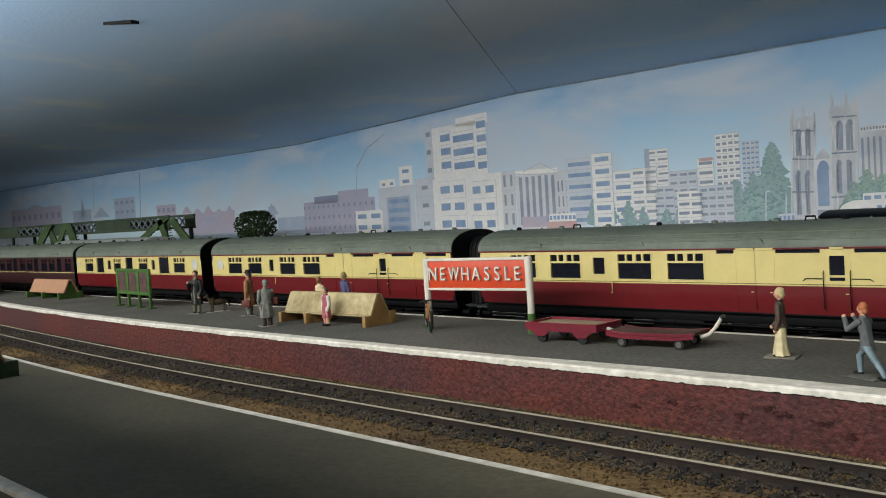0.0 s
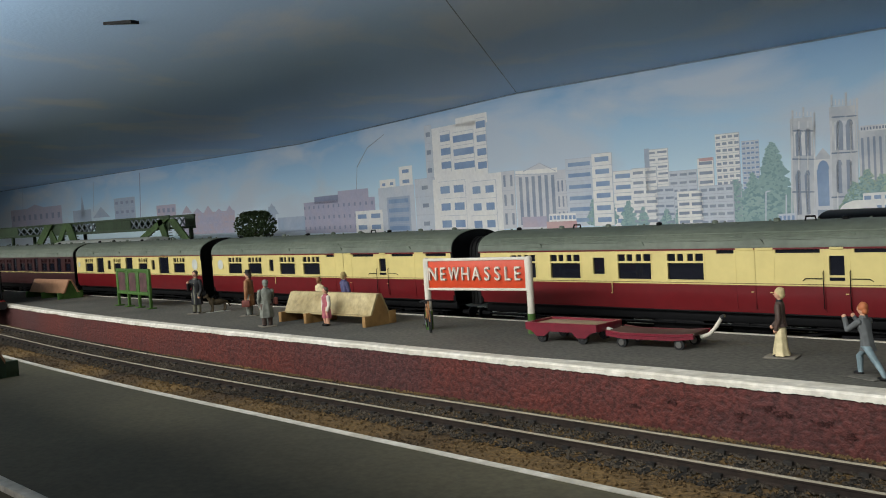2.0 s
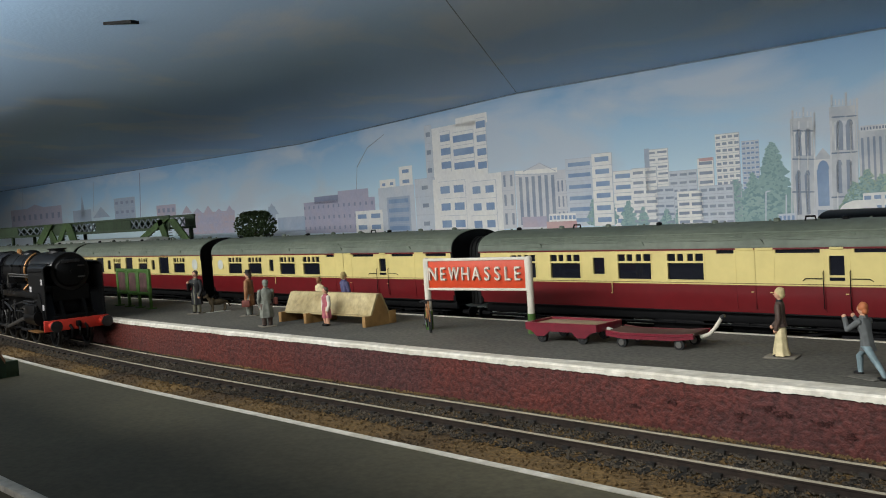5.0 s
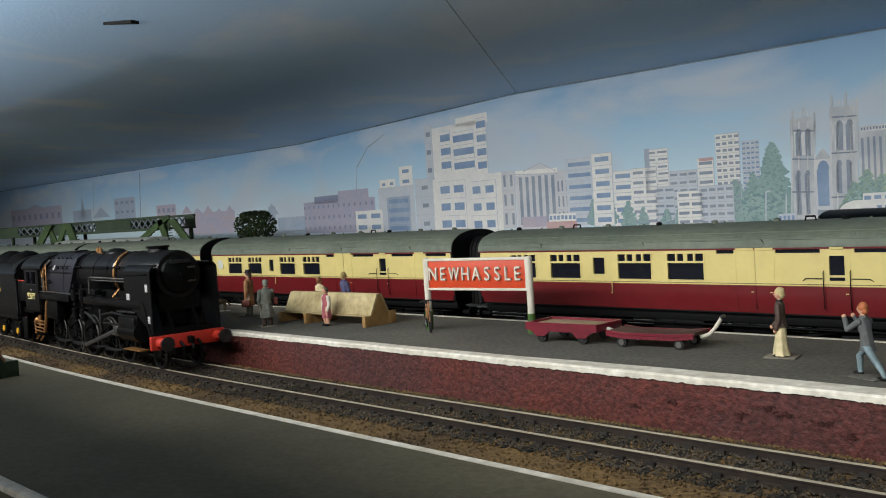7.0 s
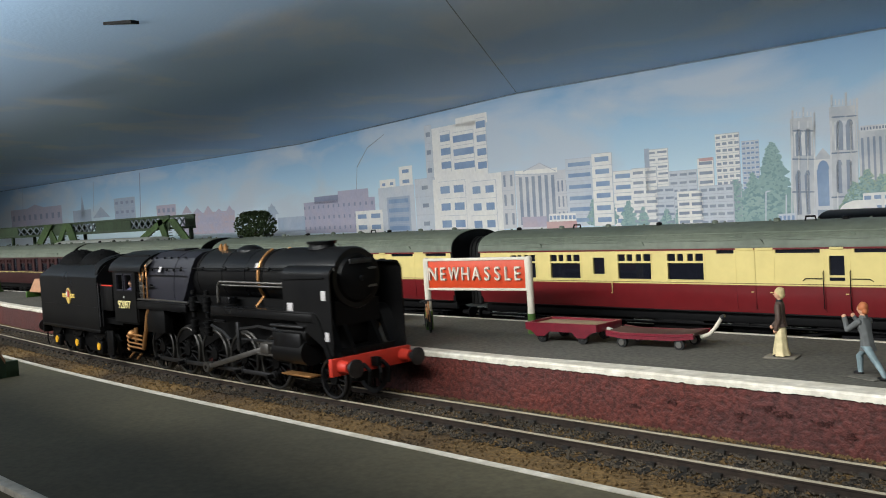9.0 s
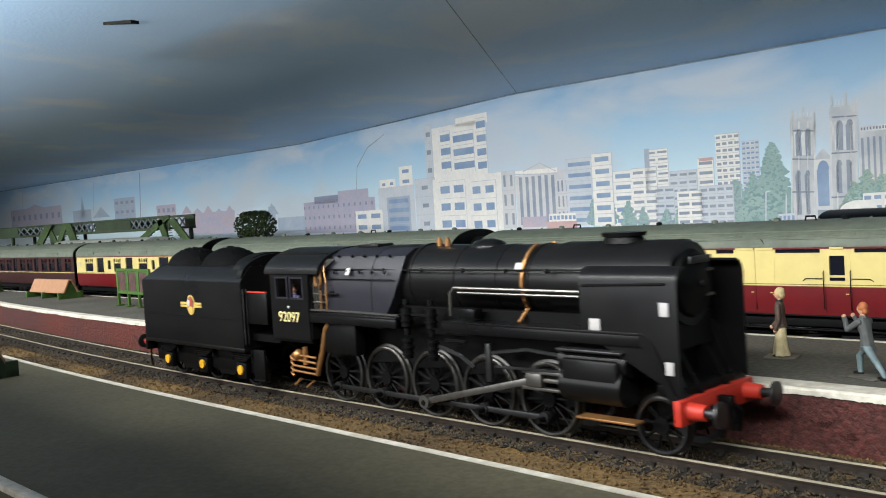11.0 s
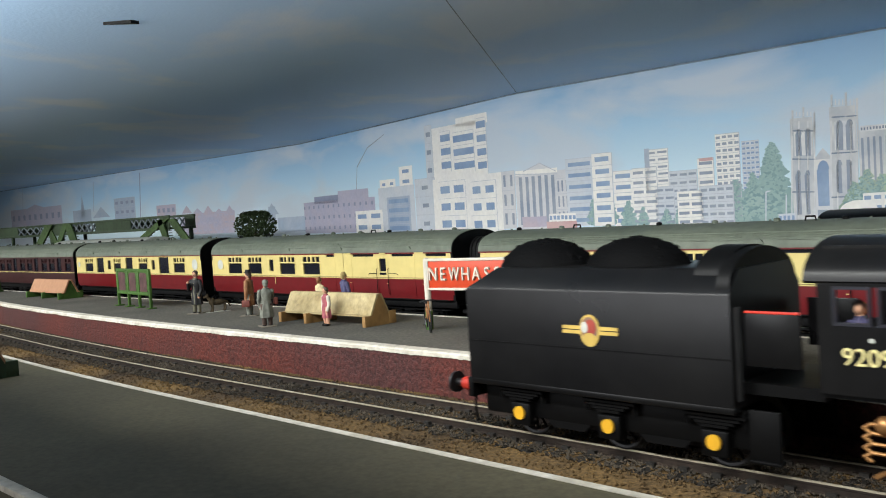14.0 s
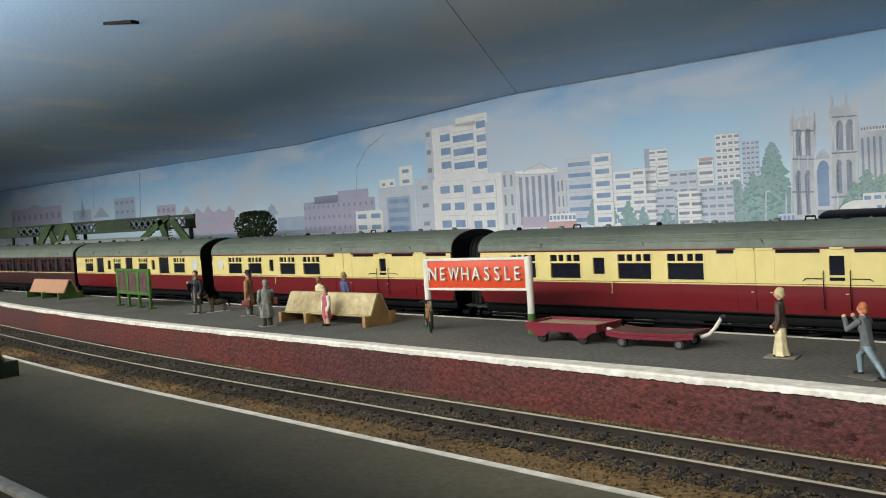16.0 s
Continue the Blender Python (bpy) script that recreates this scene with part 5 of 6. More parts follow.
painted_tree(2, 83.7, 5.2, 45.4, 59.7, P_TREE, 4)
painted_tree(2, 93.9, 3.5, 45.1, 55.8, P_TREE, 4)
painted_tree(2, 109.9, 3.8, 44.6, 53.8, P_TREE, 4)
painted_tree(2, 119.1, 4.0, 44.4, 56.7, P_TREE, 4)
painted_tree(2, 127.7, 3.2, 44.1, 54.3, P_TREE, 4)
painted_tree(2, 141.9, 4.5, 43.7, 58.1, P_TREE, 4)
painted_tree(2, 154.0, 8.6, 43.9, 68.0, P_TREE, 4)
painted_tree(2, 164.0, 7.7, 43.6, 70.9, P_TREE, 4)
painted_tree(2, 175.6, 11.1, 43.9, 86.2, P_TREE, 4)
painted_tree(2, 147.6, 7.4, 44.1, 62.2, P_TREE, 4)
stroke(2, 2.0, 83.2, 16.4, 87.7, 0.7, P_LINE, 5, "painted_line")
stroke(2, 16.4, 87.7, 29.7, 81.5, 0.7, P_LINE, 5, "painted_line")
stroke(2, -5.2, 81.8, 30.5, 79.7, 0.6, P_LINE, 5, "painted_line")
block(2, 185.9, 197.8, 43.1, 97.2, P_MINSTER, 0, 0, WIN_DARK, 0.5, 0.5, 5, "painted_minster_tower")
block(2, 206.3, 219.4, 42.4, 100.4, P_MINSTER, 0, 0, WIN_DARK, 0.5, 0.5, 5, "painted_minster_tower")
block(2, 196.8, 206.6, 42.7, 76.2, P_MINSTER_L, 0, 0, WIN_DARK, 0.5, 0.5, 4, "painted_minster_nave")
gable(2, 197.5, 207.3, 75.1, 80.8, P_MINSTER, 5, "painted_gable")
block(2, 187.8, 197.3, 77.9, 90.3, P_MINSTER_L, 1, 2, WIN_DARK, 0.5, 0.9, 6, "painted_building")
block(2, 208.6, 218.6, 79.0, 92.9, P_MINSTER_L, 1, 2, WIN_DARK, 0.5, 0.9, 6, "painted_building")
block(2, 208.0, 217.5, 56.5, 74.8, P_MINSTER, 1, 2, WIN_DARK, 0.45, 0.9, 6, "painted_building")
block(2, 186.3, 196.1, 46.0, 70.7, P_MINSTER, 1, 2, WIN_DARK, 0.4, 0.85, 6, "painted_building")
block(2, 198.9, 204.9, 51.4, 69.9, WIN_BLUE, 0, 0, WIN_DARK, 0.5, 0.5, 6, "painted_building")
gable(2, 199.3, 205.3, 69.7, 74.5, WIN_BLUE, 6, "painted_arch")
block(2, 198.5, 204.9, 42.7, 49.3, WIN_DARK, 0, 0, WIN_DARK, 0.5, 0.5, 6, "painted_building")
stroke(2, 187.6, 101.4, 187.0, 88.3, 1.1, P_MINSTER, 7, "painted_pinnacle")
stroke(2, 193.4, 102.4, 192.8, 89.5, 1.1, P_MINSTER, 7, "painted_pinnacle")
stroke(2, 198.8, 98.9, 198.2, 86.0, 1.1, P_MINSTER, 7, "painted_pinnacle")
stroke(2, 208.0, 106.8, 207.5, 94.2, 1.1, P_MINSTER, 7, "painted_pinnacle")
stroke(2, 215.1, 107.0, 214.5, 94.5, 1.1, P_MINSTER, 7, "painted_pinnacle")
stroke(2, 220.4, 103.5, 219.9, 91.1, 1.1, P_MINSTER, 7, "painted_pinnacle")
stroke(2, 187.1, 95.9, 184.7, 44.1, 0.9, P_MINSTER_L, 7, "painted_buttress")
stroke(2, 190.7, 95.5, 188.4, 44.0, 0.9, P_MINSTER_L, 7, "painted_buttress")
stroke(2, 195.4, 95.0, 193.1, 43.9, 0.9, P_MINSTER_L, 7, "painted_buttress")
stroke(2, 198.9, 94.6, 196.7, 43.7, 0.9, P_MINSTER_L, 7, "painted_buttress")
stroke(2, 207.2, 93.7, 205.1, 43.5, 0.9, P_MINSTER_L, 7, "painted_buttress")
stroke(2, 210.6, 93.3, 208.5, 43.4, 0.9, P_MINSTER_L, 7, "painted_buttress")
stroke(2, 217.0, 92.6, 214.9, 43.2, 0.9, P_MINSTER_L, 7, "painted_buttress")
stroke(2, 220.2, 92.2, 218.2, 43.0, 0.9, P_MINSTER_L, 7, "painted_buttress")
stroke(2, 186.9, 91.0, 198.7, 89.7, 0.8, P_MINSTER_D, 7, "painted_string_course")
stroke(2, 186.2, 76.4, 198.1, 75.4, 0.8, P_MINSTER_D, 7, "painted_string_course")
stroke(2, 185.4, 59.4, 197.3, 58.8, 0.8, P_MINSTER_D, 7, "painted_string_course")
stroke(2, 207.3, 95.6, 220.3, 95.0, 0.8, P_MINSTER_D, 7, "painted_string_course")
stroke(2, 206.5, 77.6, 219.6, 77.3, 0.8, P_MINSTER_D, 7, "painted_string_course")
stroke(2, 205.6, 55.5, 218.7, 55.6, 0.8, P_MINSTER_D, 7, "painted_string_course")
block(2, 188.6, 191.6, 77.8, 88.8, WIN_DARK, 0, 0, WIN_DARK, 0.5, 0.5, 7, "painted_lancet")
gable(2, 188.9, 191.9, 88.6, 91.5, WIN_DARK, 7, "painted_arch")
block(2, 193.4, 196.4, 77.4, 88.9, WIN_DARK, 0, 0, WIN_DARK, 0.5, 0.5, 7, "painted_lancet")
gable(2, 193.7, 196.6, 88.7, 91.5, WIN_DARK, 7, "painted_arch")
block(2, 209.4, 212.8, 78.9, 91.2, WIN_DARK, 0, 0, WIN_DARK, 0.5, 0.5, 7, "painted_lancet")
gable(2, 209.6, 213.0, 91.0, 93.7, WIN_DARK, 7, "painted_arch")
block(2, 214.4, 217.7, 78.5, 91.2, WIN_DARK, 0, 0, WIN_DARK, 0.5, 0.5, 7, "painted_lancet")
gable(2, 214.7, 218.0, 91.0, 93.7, WIN_DARK, 7, "painted_arch")
block(2, 208.8, 211.6, 58.1, 71.6, WIN_DARK, 0, 0, WIN_DARK, 0.5, 0.5, 7, "painted_lancet")
gable(2, 209.1, 211.9, 71.3, 74.1, WIN_DARK, 7, "painted_arch")
block(2, 213.9, 216.6, 57.8, 71.2, WIN_DARK, 0, 0, WIN_DARK, 0.5, 0.5, 7, "painted_lancet")
gable(2, 214.1, 216.9, 70.9, 73.7, WIN_DARK, 7, "painted_arch")
block(2, 187.8, 190.2, 47.5, 68.0, WIN_DARK, 0, 0, WIN_DARK, 0.5, 0.5, 7, "painted_lancet")
gable(2, 188.2, 190.6, 67.7, 70.6, WIN_DARK, 7, "painted_arch")
block(2, 192.6, 194.9, 47.4, 67.6, WIN_DARK, 0, 0, WIN_DARK, 0.5, 0.5, 7, "painted_lancet")
gable(2, 193.0, 195.4, 67.4, 70.2, WIN_DARK, 7, "painted_arch")
stroke(2, 187.5, 98.5, 187.6, 100.8, 0.6, P_MINSTER_L, 7, "painted_parapet")
stroke(2, 189.5, 98.2, 189.6, 100.5, 0.6, P_MINSTER_L, 7, "painted_parapet")
stroke(2, 191.4, 98.0, 191.5, 100.3, 0.6, P_MINSTER_L, 7, "painted_parapet")
stroke(2, 193.3, 97.8, 193.4, 100.1, 0.6, P_MINSTER_L, 7, "painted_parapet")
stroke(2, 195.2, 97.6, 195.3, 99.9, 0.6, P_MINSTER_L, 7, "painted_parapet")
stroke(2, 197.1, 97.4, 197.2, 99.6, 0.6, P_MINSTER_L, 7, "painted_parapet")
stroke(2, 199.0, 97.1, 199.1, 99.4, 0.6, P_MINSTER_L, 7, "painted_parapet")
stroke(2, 207.8, 101.8, 208.0, 104.6, 0.6, P_MINSTER_L, 7, "painted_parapet")
stroke(2, 209.7, 101.5, 209.8, 104.3, 0.6, P_MINSTER_L, 7, "painted_parapet")
stroke(2, 211.5, 101.3, 211.7, 104.1, 0.6, P_MINSTER_L, 7, "painted_parapet")
stroke(2, 213.4, 101.1, 213.5, 103.9, 0.6, P_MINSTER_L, 7, "painted_parapet")
stroke(2, 215.2, 100.9, 215.3, 103.6, 0.6, P_MINSTER_L, 7, "painted_parapet")
stroke(2, 217.0, 100.6, 217.1, 103.4, 0.6, P_MINSTER_L, 7, "painted_parapet")
stroke(2, 218.8, 100.4, 218.9, 103.2, 0.6, P_MINSTER_L, 7, "painted_parapet")
stroke(2, 220.6, 100.2, 220.7, 102.9, 0.6, P_MINSTER_L, 7, "painted_parapet")
block(2, 220.5, 241.0, 55.6, 88.0, P_MINSTER, 1, 7, WIN_DARK, 0.4, 0.75, 4, "painted_minster_choir")
block(2, 221.2, 241.6, 86.9, 89.6, P_MINSTER_L, 1, 14, P_MINSTER_D, 0.5, 0.5, 5, "painted_building")
painted_tree(2, 223.9, 6.9, 50.1, 68.4, P_TREE2, 8)
painted_tree(2, 231.0, 6.8, 49.8, 65.6, P_TREE2, 8)
painted_tree(2, 217.4, 5.5, 48.7, 62.7, P_TREE2, 8)
block(2, 221.4, 240.3, 47.3, 56.9, P_WHITE, 2, 4, WIN_BLUE, 0.7, 0.4, 9, "painted_building")
block(2, 210.1, 240.1, 45.0, 48.3, P_WHITE, 1, 10, WIN_BLUE, 0.7, 0.7, 10, "painted_bus")
gable(2, 209.6, 228.7, 48.0, 53.6, P_WHITE, 10, "painted_dome")
block(2, 177.4, 186.6, 43.6, 48.4, P_GREYWHITE, 1, 4, WIN_BLUE, 0.6, 0.5, 9, "painted_bus")
stroke(2, 171.2, 60.2, 170.4, 43.7, 0.8, P_GREYWHITE, 9, "painted_lamp_post")
stroke(2, 182.3, 58.1, 181.6, 43.4, 0.8, P_GREYWHITE, 9, "painted_lamp_post")
stroke(2, 171.2, 60.2, 173.7, 60.7, 0.8, P_GREYWHITE, 9, "painted_lamp_post")


# ---- things on the platforms ----
SKIN = material("figure_flesh", (0.50, 0.27, 0.17), 0.6, vary=0.1, bump=0.05)
PALETTE = {}


def cloth(name, colour):
    if name not in PALETTE:
        PALETTE[name] = material("figure_" + name, colour, 0.65, vary=0.25, grain=500, bump=0.2, patch=150)
    return PALETTE[name]


def figurine(at, rz, label, tall, coat, legs, hair, coat_low=0.35, skirt=False, base=None, arms=((0, -40), (0, -40)), hat=None, stride=0.0, sit=False, girth=1.0, front=None, sleeves=None, bag=None, belt=False):
    """A painted model figure in one mesh. arms: for each, how far it swings forward and how the elbow bends, in degrees."""
    mats = [coat, legs, hair, SKIN, base or legs, hat or hair, RUBBER, front or coat, cloth("bag_oxblood", (0.13, 0.03, 0.02)), sleeves or coat]
    me_parts = []

    def add(idx, build):
        bm = B()
        build(bm)
        me_parts.append((idx, bm))
    k = tall / 23.0
    g = k * girth * 1.18
    hip = 10.6 * k if not sit else 6.0 * k
    z0 = 0.0

    def loft(bm, rings, n=18, fold=0.0, turns=6, phase=0.0):
        """Ellipses (x, y, z, rx, ry) joined from the bottom up; folds fade towards the top."""
        rows = []
        for q, (x, y, z, rx, ry) in enumerate(rings):
            deep = fold * (1 - q / max(1, len(rings) - 1))
            row = []
            for m in range(n):
                a = 2 * math.pi * m / n
                f = 1 + deep * math.sin(turns * a + phase + q * 0.4)
                row.append(bm.verts.new((x + rx * f * math.cos(a), y + ry * f * math.sin(a), z)))
            rows.append(row)
        for a, b in zip(rows, rows[1:]):
            for m in range(n):
                bm.faces.new((a[m], a[(m + 1) % n], b[(m + 1) % n], b[m]))
        bm.faces.new(rows[0]), bm.faces.new(rows[-1])
        bmesh.ops.recalc_face_normals(bm, faces=bm.faces)

    if stride:
        hip -= 1.4 * k

    def leg_mesh(bm):
        for s in (-1, 1):
            y = s * 1.15 * g
            if stride and s < 0:      # bent leading leg
                path = [(stride * 1.0, 0.9, 0.8), (stride * 1.05, 6.2 * k, 1.05), (0.2, hip + 0.5, 1.45)]
            elif stride:              # stretched trailing leg
                path = [(-stride * 1.7, 0.9, 0.8), (-stride * 0.85, 5.6 * k, 1.05), (-0.2, hip + 0.5, 1.45)]
            else:
                path = [(0.1, 0.8, 0.82), (0.25, 5.2 * k, 1.0), (0, hip + 0.5, 1.35)]
            pts = []
            for (xa, za, ra), (xb, zb, rb) in zip(path, path[1:]):
                pts += [(xa + (xb - xa) * e, y, za + (zb - za) * e, (ra + (rb - ra) * e) * g, (ra + (rb - ra) * e) * g * 0.95) for e in (0, 0.33, 0.66)]
            pts.append((path[-1][0], y, path[-1][1], path[-1][2] * g, path[-1][2] * g))
            loft(bm, pts, 10, 0.10, 3, s)
    if not skirt:
        add(1, leg_mesh)
    else:
        add(1, lambda bm: loft(bm, [(-0.2, 0, 0.7, 2.5 * g, 2.9 * g), (0, 0, 3.0 * k, 2.1 * g, 2.45 * g), (0, 0, 6.5 * k, 1.8 * g, 2.1 * g), (0, 0, hip + 0.8, 1.55 * g, 1.85 * g)], 28, 0.13, 7))
    def shoe_mesh(bm):
        for s in (-1, 1):
            fx = 0.0 if not stride else stride * 1.0 if s < 0 else -stride * 1.7
            ball(bm, (fx + 0.7, s * 1.15 * g, 0.55), 1.0, 1.6, 0.85, 0.65, 10)
    add(6, shoe_mesh)
    low = hip - (hip * coat_low)
    lean = 1.2 * k if stride else 0.0
    add(0, lambda bm: loft(bm, [(-0.1, 0, low, 1.95 * g, 2.5 * g), (0, 0, (low + hip) / 2, 1.8 * g, 2.35 * g), (0, 0, hip + 0.6 * k, 1.65 * g, 2.1 * g), (lean * 0.4, 0, 13.4 * k, 1.4 * g, 1.9 * g),
                                (lean * 0.8, 0, 15.6 * k, 1.65 * g, 2.3 * g), (lean, 0, 17.0 * k, 1.5 * g, 2.45 * g), (lean, 0, 17.9 * k, 1.1 * g, 1.75 * g), (lean, 0, 18.5 * k, 0.85 * g, 0.95 * g)], 26, 0.13, 7, tall))
    add(7, lambda bm: loft(bm, [(lean, 0, 17.7 * k, 1.2 * g, 1.4 * g), (lean, 0, 18.8 * k, 1.05 * g, 1.15 * g)], 14))      # collar
    if belt:
        add(7, lambda bm: loft(bm, [(lean * 0.4, 0, 13.0 * k, 1.52 * g, 2.02 * g), (lean * 0.4, 0, 13.7 * k, 1.52 * g, 2.02 * g)], 20))
    if front:      # suit or blouse showing between the open fronts
        add(7, lambda bm: loft(bm, [(1.0 * g, 0, low + 0.3, 0.95 * g, 0.75 * g), (0.85 * g, 0, hip, 0.85 * g, 0.8 * g), (0.65 * g, 0, 13.4 * k, 0.85 * g, 0.75 * g), (0.8 * g, 0, 16.0 * k, 0.85 * g, 0.7 * g), (0.45 * g, 0, 17.9 * k, 0.6 * g, 0.5 * g)], 12))
    if bag:
        side, kind = bag
        add(8, lambda bm: box(bm, -2.2 * k, 2.2 * k, side * 3.6 * g - 0.7, side * 3.6 * g + 0.7, kind, kind + 3.4 * k, 0.3))
    for s, (sw, el) in zip((-1, 1), arms):
        a, b = radians(sw), radians(sw + abs(el))
        sh = Vector((lean, s * 2.25 * g, 16.9 * k))
        e = sh + Vector((math.sin(a), s * 0.16, -math.cos(a))) * 4.2 * k
        h = e + Vector((math.sin(b), -s * 0.28, -math.cos(b))) * 3.9 * k
        add(9 if sleeves else 0, lambda bm, sh=sh, e=e, h=h: (ball(bm, sh, 1.0 * g, seg=10), cyl(bm, sh, e, 0.98 * g, 10, 0.8 * g), ball(bm, e, 0.8 * g, seg=8), cyl(bm, e, h, 0.8 * g, 10, 0.66 * g)))
        add(3, lambda bm, h=h, e=e: ball(bm, h + (h - e).normalized() * 0.4 * k, 0.72 * k, seg=8))
    hx = lean * 1.25
    add(3, lambda bm: (cyl(bm, (lean, 0, 17.8 * k), (hx, 0, 19.5 * k), 0.8 * k, 10), ball(bm, (hx + 0.1, 0, 20.7 * k), 1.45 * k, 1.05, 0.86, 1.25, 14), cyl(bm, (hx + 1.3 * k, 0, 20.6 * k), (hx + 2.0 * k, 0, 20.3 * k), 0.3 * k, 6, 0.2 * k)))
    add(2, lambda bm: (ball(bm, (hx - 0.3 * k, 0, 21.3 * k), 1.6 * k, 1.0, 0.95, 1.0, 14), ball(bm, (hx - 0.8 * k, 0, 20.4 * k), 1.2 * k, 0.9, 1.0, 1.2, 10)))
    if hat:
        add(5, lambda bm: (cyl(bm, (hx, 0, 21.9 * k), (hx, 0, 22.2 * k), 2.1 * k, 16), cyl(bm, (hx, 0, 22.1 * k), (hx, 0, 23.4 * k), 1.55 * k, 16, 1.3 * k)))
    if base:
        add(4, lambda bm: box(bm, -4.6, 4.6, -3.6, 3.6, 0.02, 0.4, 0.1))
    out = B()
    for idx, bm in me_parts:
        tmp = bpy.data.meshes.new("tmp")
        for f in bm.faces:
            f.material_index = idx
        bm.to_mesh(tmp)
        bm.free()
        out.from_mesh(tmp)
        bpy.data.meshes.remove(tmp)
    for v in out.verts:
        v.co += Vector((noise.noise(v.co * 0.9), noise.noise(v.co * 0.9 + Vector((7, 0, 0))), 0)) * 0.2
    me = to_mesh("figurine", out, mats[0], 60)
    for m in mats[1:]:
        me.materials.append(m)
    ob = new("figurine", me)
    ob.matrix_basis = pose(at[0] * MM, at[1] * MM, at[2] * MM, 0, 0, rz)
    return tagged(ob, label, "figurine", "platform figures")


def station_sign():
    s = thing("station_sign", (-250.6, 261.8, TOP), "orange-red station nameboard with white letters on posts", "sign", rz=8.7)
    for x in (-24.7, 24.7):
        bm = B()
        cyl(bm, (x, 0, 7.6), (x, 0, 28.7), 1.35, 20)
        ball(bm, (x, 0, 28.7), 1.35, sz=0.7, seg=16)
        part("post", bm, WHITE, s, "round white post with green foot")
        bm = B()
        cyl(bm, (x, 0, -0.05), (x, 0, 7.6), 1.55, 20)
        part("post_foot", bm, GREEN, s, "green painted post foot")
    bm = B()
    box(bm, -23.6, 23.6, -0.5, 0.5, 17.0, 28.4, 0.1)
    board = part("board", bm, SIGN_RED, s)
    for b in ((-24.2, 24.2, 28.2, 29.3), (-24.2, 24.2, 16.3, 17.3), (-24.2, -23.3, 17.3, 28.2), (23.3, 24.2, 17.3, 28.2)):
        bm = B()
        box(bm, b[0], b[1], -0.95, 0.6, b[2], b[3], 0.15)
        part("board_frame", bm, WHITE, board, "white raised frame")
    for ch, x in zip("NEWHASSLE", (-20.6, -15.6, -9.9, -4.3, 0.9, 6.1, 10.9, 15.5, 20.0)):
        lettering(board, ch, (x, -1.0, 22.7), 7.4, WHITE, "raised white letter", 0.5, bold=0.0).scale = (0.68 if ch == "W" else 0.82, 1.04, 1)


def platform_trolley(at, rz):
    t = thing("platform_trolley", at, "crimson flat luggage trolley with pale wooden deck", "trolley", rz=rz, group="luggage trolleys")
    bm = B()
    box(bm, -14.2, 14.2, -7.4, 7.4, 5.4, 6.2, 0.1)
    part("deck", bm, TROLLEY_DECK, t, "bare pale wooden deck")
    for y in (-7.6, 7.6):
        bm = B()
        prism(bm, [(-15, 7.0), (15, 7.0), (15, 4.6), (12.5, 4.0), (10.4, 2.2), (6.8, 2.2), (4.8, 4.0), (-4.8, 4.0), (-6.8, 2.2), (-10.4, 2.2), (-12.5, 4.0), (-15, 4.6)], "y", y - 0.5, y + 0.5)
        part("side_frame", bm, TROLLEY_RED, t)
    for x in (-14.7, 14.7):
        bm = B()
        box(bm, x - 0.5, x + 0.5, -7.2, 7.2, 4.4, 7.0, 0.2)
        part("end_board", bm, TROLLEY_RED, t)
    for x in (-8.6, 8.6):
        for y in (-6.6, 6.6):
            bm = B()
            cyl(bm, (x, y - 0.7, 2.0), (x, y + 0.7, 2.0), 2.0, 18)
            w = part("wheel", bm, RUBBER, t)
            bm = B()
            cyl(bm, (x, y - 0.85, 2.0), (x, y + 0.85, 2.0), 0.8, 10)
            part("hub", bm, DARK_STEEL, w)
    return t


def low_trolley():
    t = thing("platform_barrow", (-166.3, 259.2, TOP), "low dark red barrow with white handle", "trolley", rz=6, group="luggage trolleys")
    bm = B()
    pts = [(-15.5, 4.3), (-10, 3.7), (0, 3.5), (8, 3.7), (14.5, 4.4)]
    prism(bm, pts + [(14.5, 5.4), (8, 4.9), (0, 4.7), (-10, 4.9), (-15.5, 5.4)], "y", -6.2, 6.2)
    part("deck", bm, TROLLEY_DECK_DARK, t, "brown planked deck")
    for y in (-6.4, 6.4):
        bm = B()
        prism(bm, [(-16, 3.7), (-10, 2.9), (8, 2.9), (15, 3.7), (15, 5.5), (8, 4.9), (-10, 4.9), (-16, 5.6)], "y", y - 0.45, y + 0.45)
        part("side_rail", bm, TROLLEY_RED, t)
        bm = B()
        tube(bm, [(-16, y - 0.5, 4.9), (-10, y - 0.5, 4.3), (8, y - 0.5, 4.3), (15, y - 0.5, 4.8)], 0.28, 6)
        part("edge_moulding", bm, TROLLEY_RED, t)
    for x in (-10.5, 9.8):
        for y in (-5.6, 5.6):
            bm = B()
            cyl(bm, (x, y - 0.8, 1.7), (x, y + 0.8, 1.7), 1.7, 18)
            w = part("wheel", bm, RUBBER, t)
            bm = B()
            cyl(bm, (x, y - 1.1, 1.7), (x, y + 1.1, 1.7), 1.05, 14)
            part("hub", bm, STEEL, w, "bright silver wheel hub")
    bm = B()
    tube(bm, [(14.5, 0, 3.4), (17.5, 0, 4.6), (20, 0, 7.4), (21.5, 0, 9.8)], 0.62, 10)
    h = part("handle", bm, WHITE, t, "white curved pulling handle")
    bm = B()
    tube(bm, [(21.5, 0, 9.8), (22.6, 0, 10.6)], 0.66, 10)
    part("grip", bm, DARK_STEEL, h)
    bm = B()
    tube(bm, [(-15.5, 0, 4), (-19, 0, 5.0), (-22, -1, 5.2)], 0.6, 8)
    part("drawbar", bm, FROST, t)


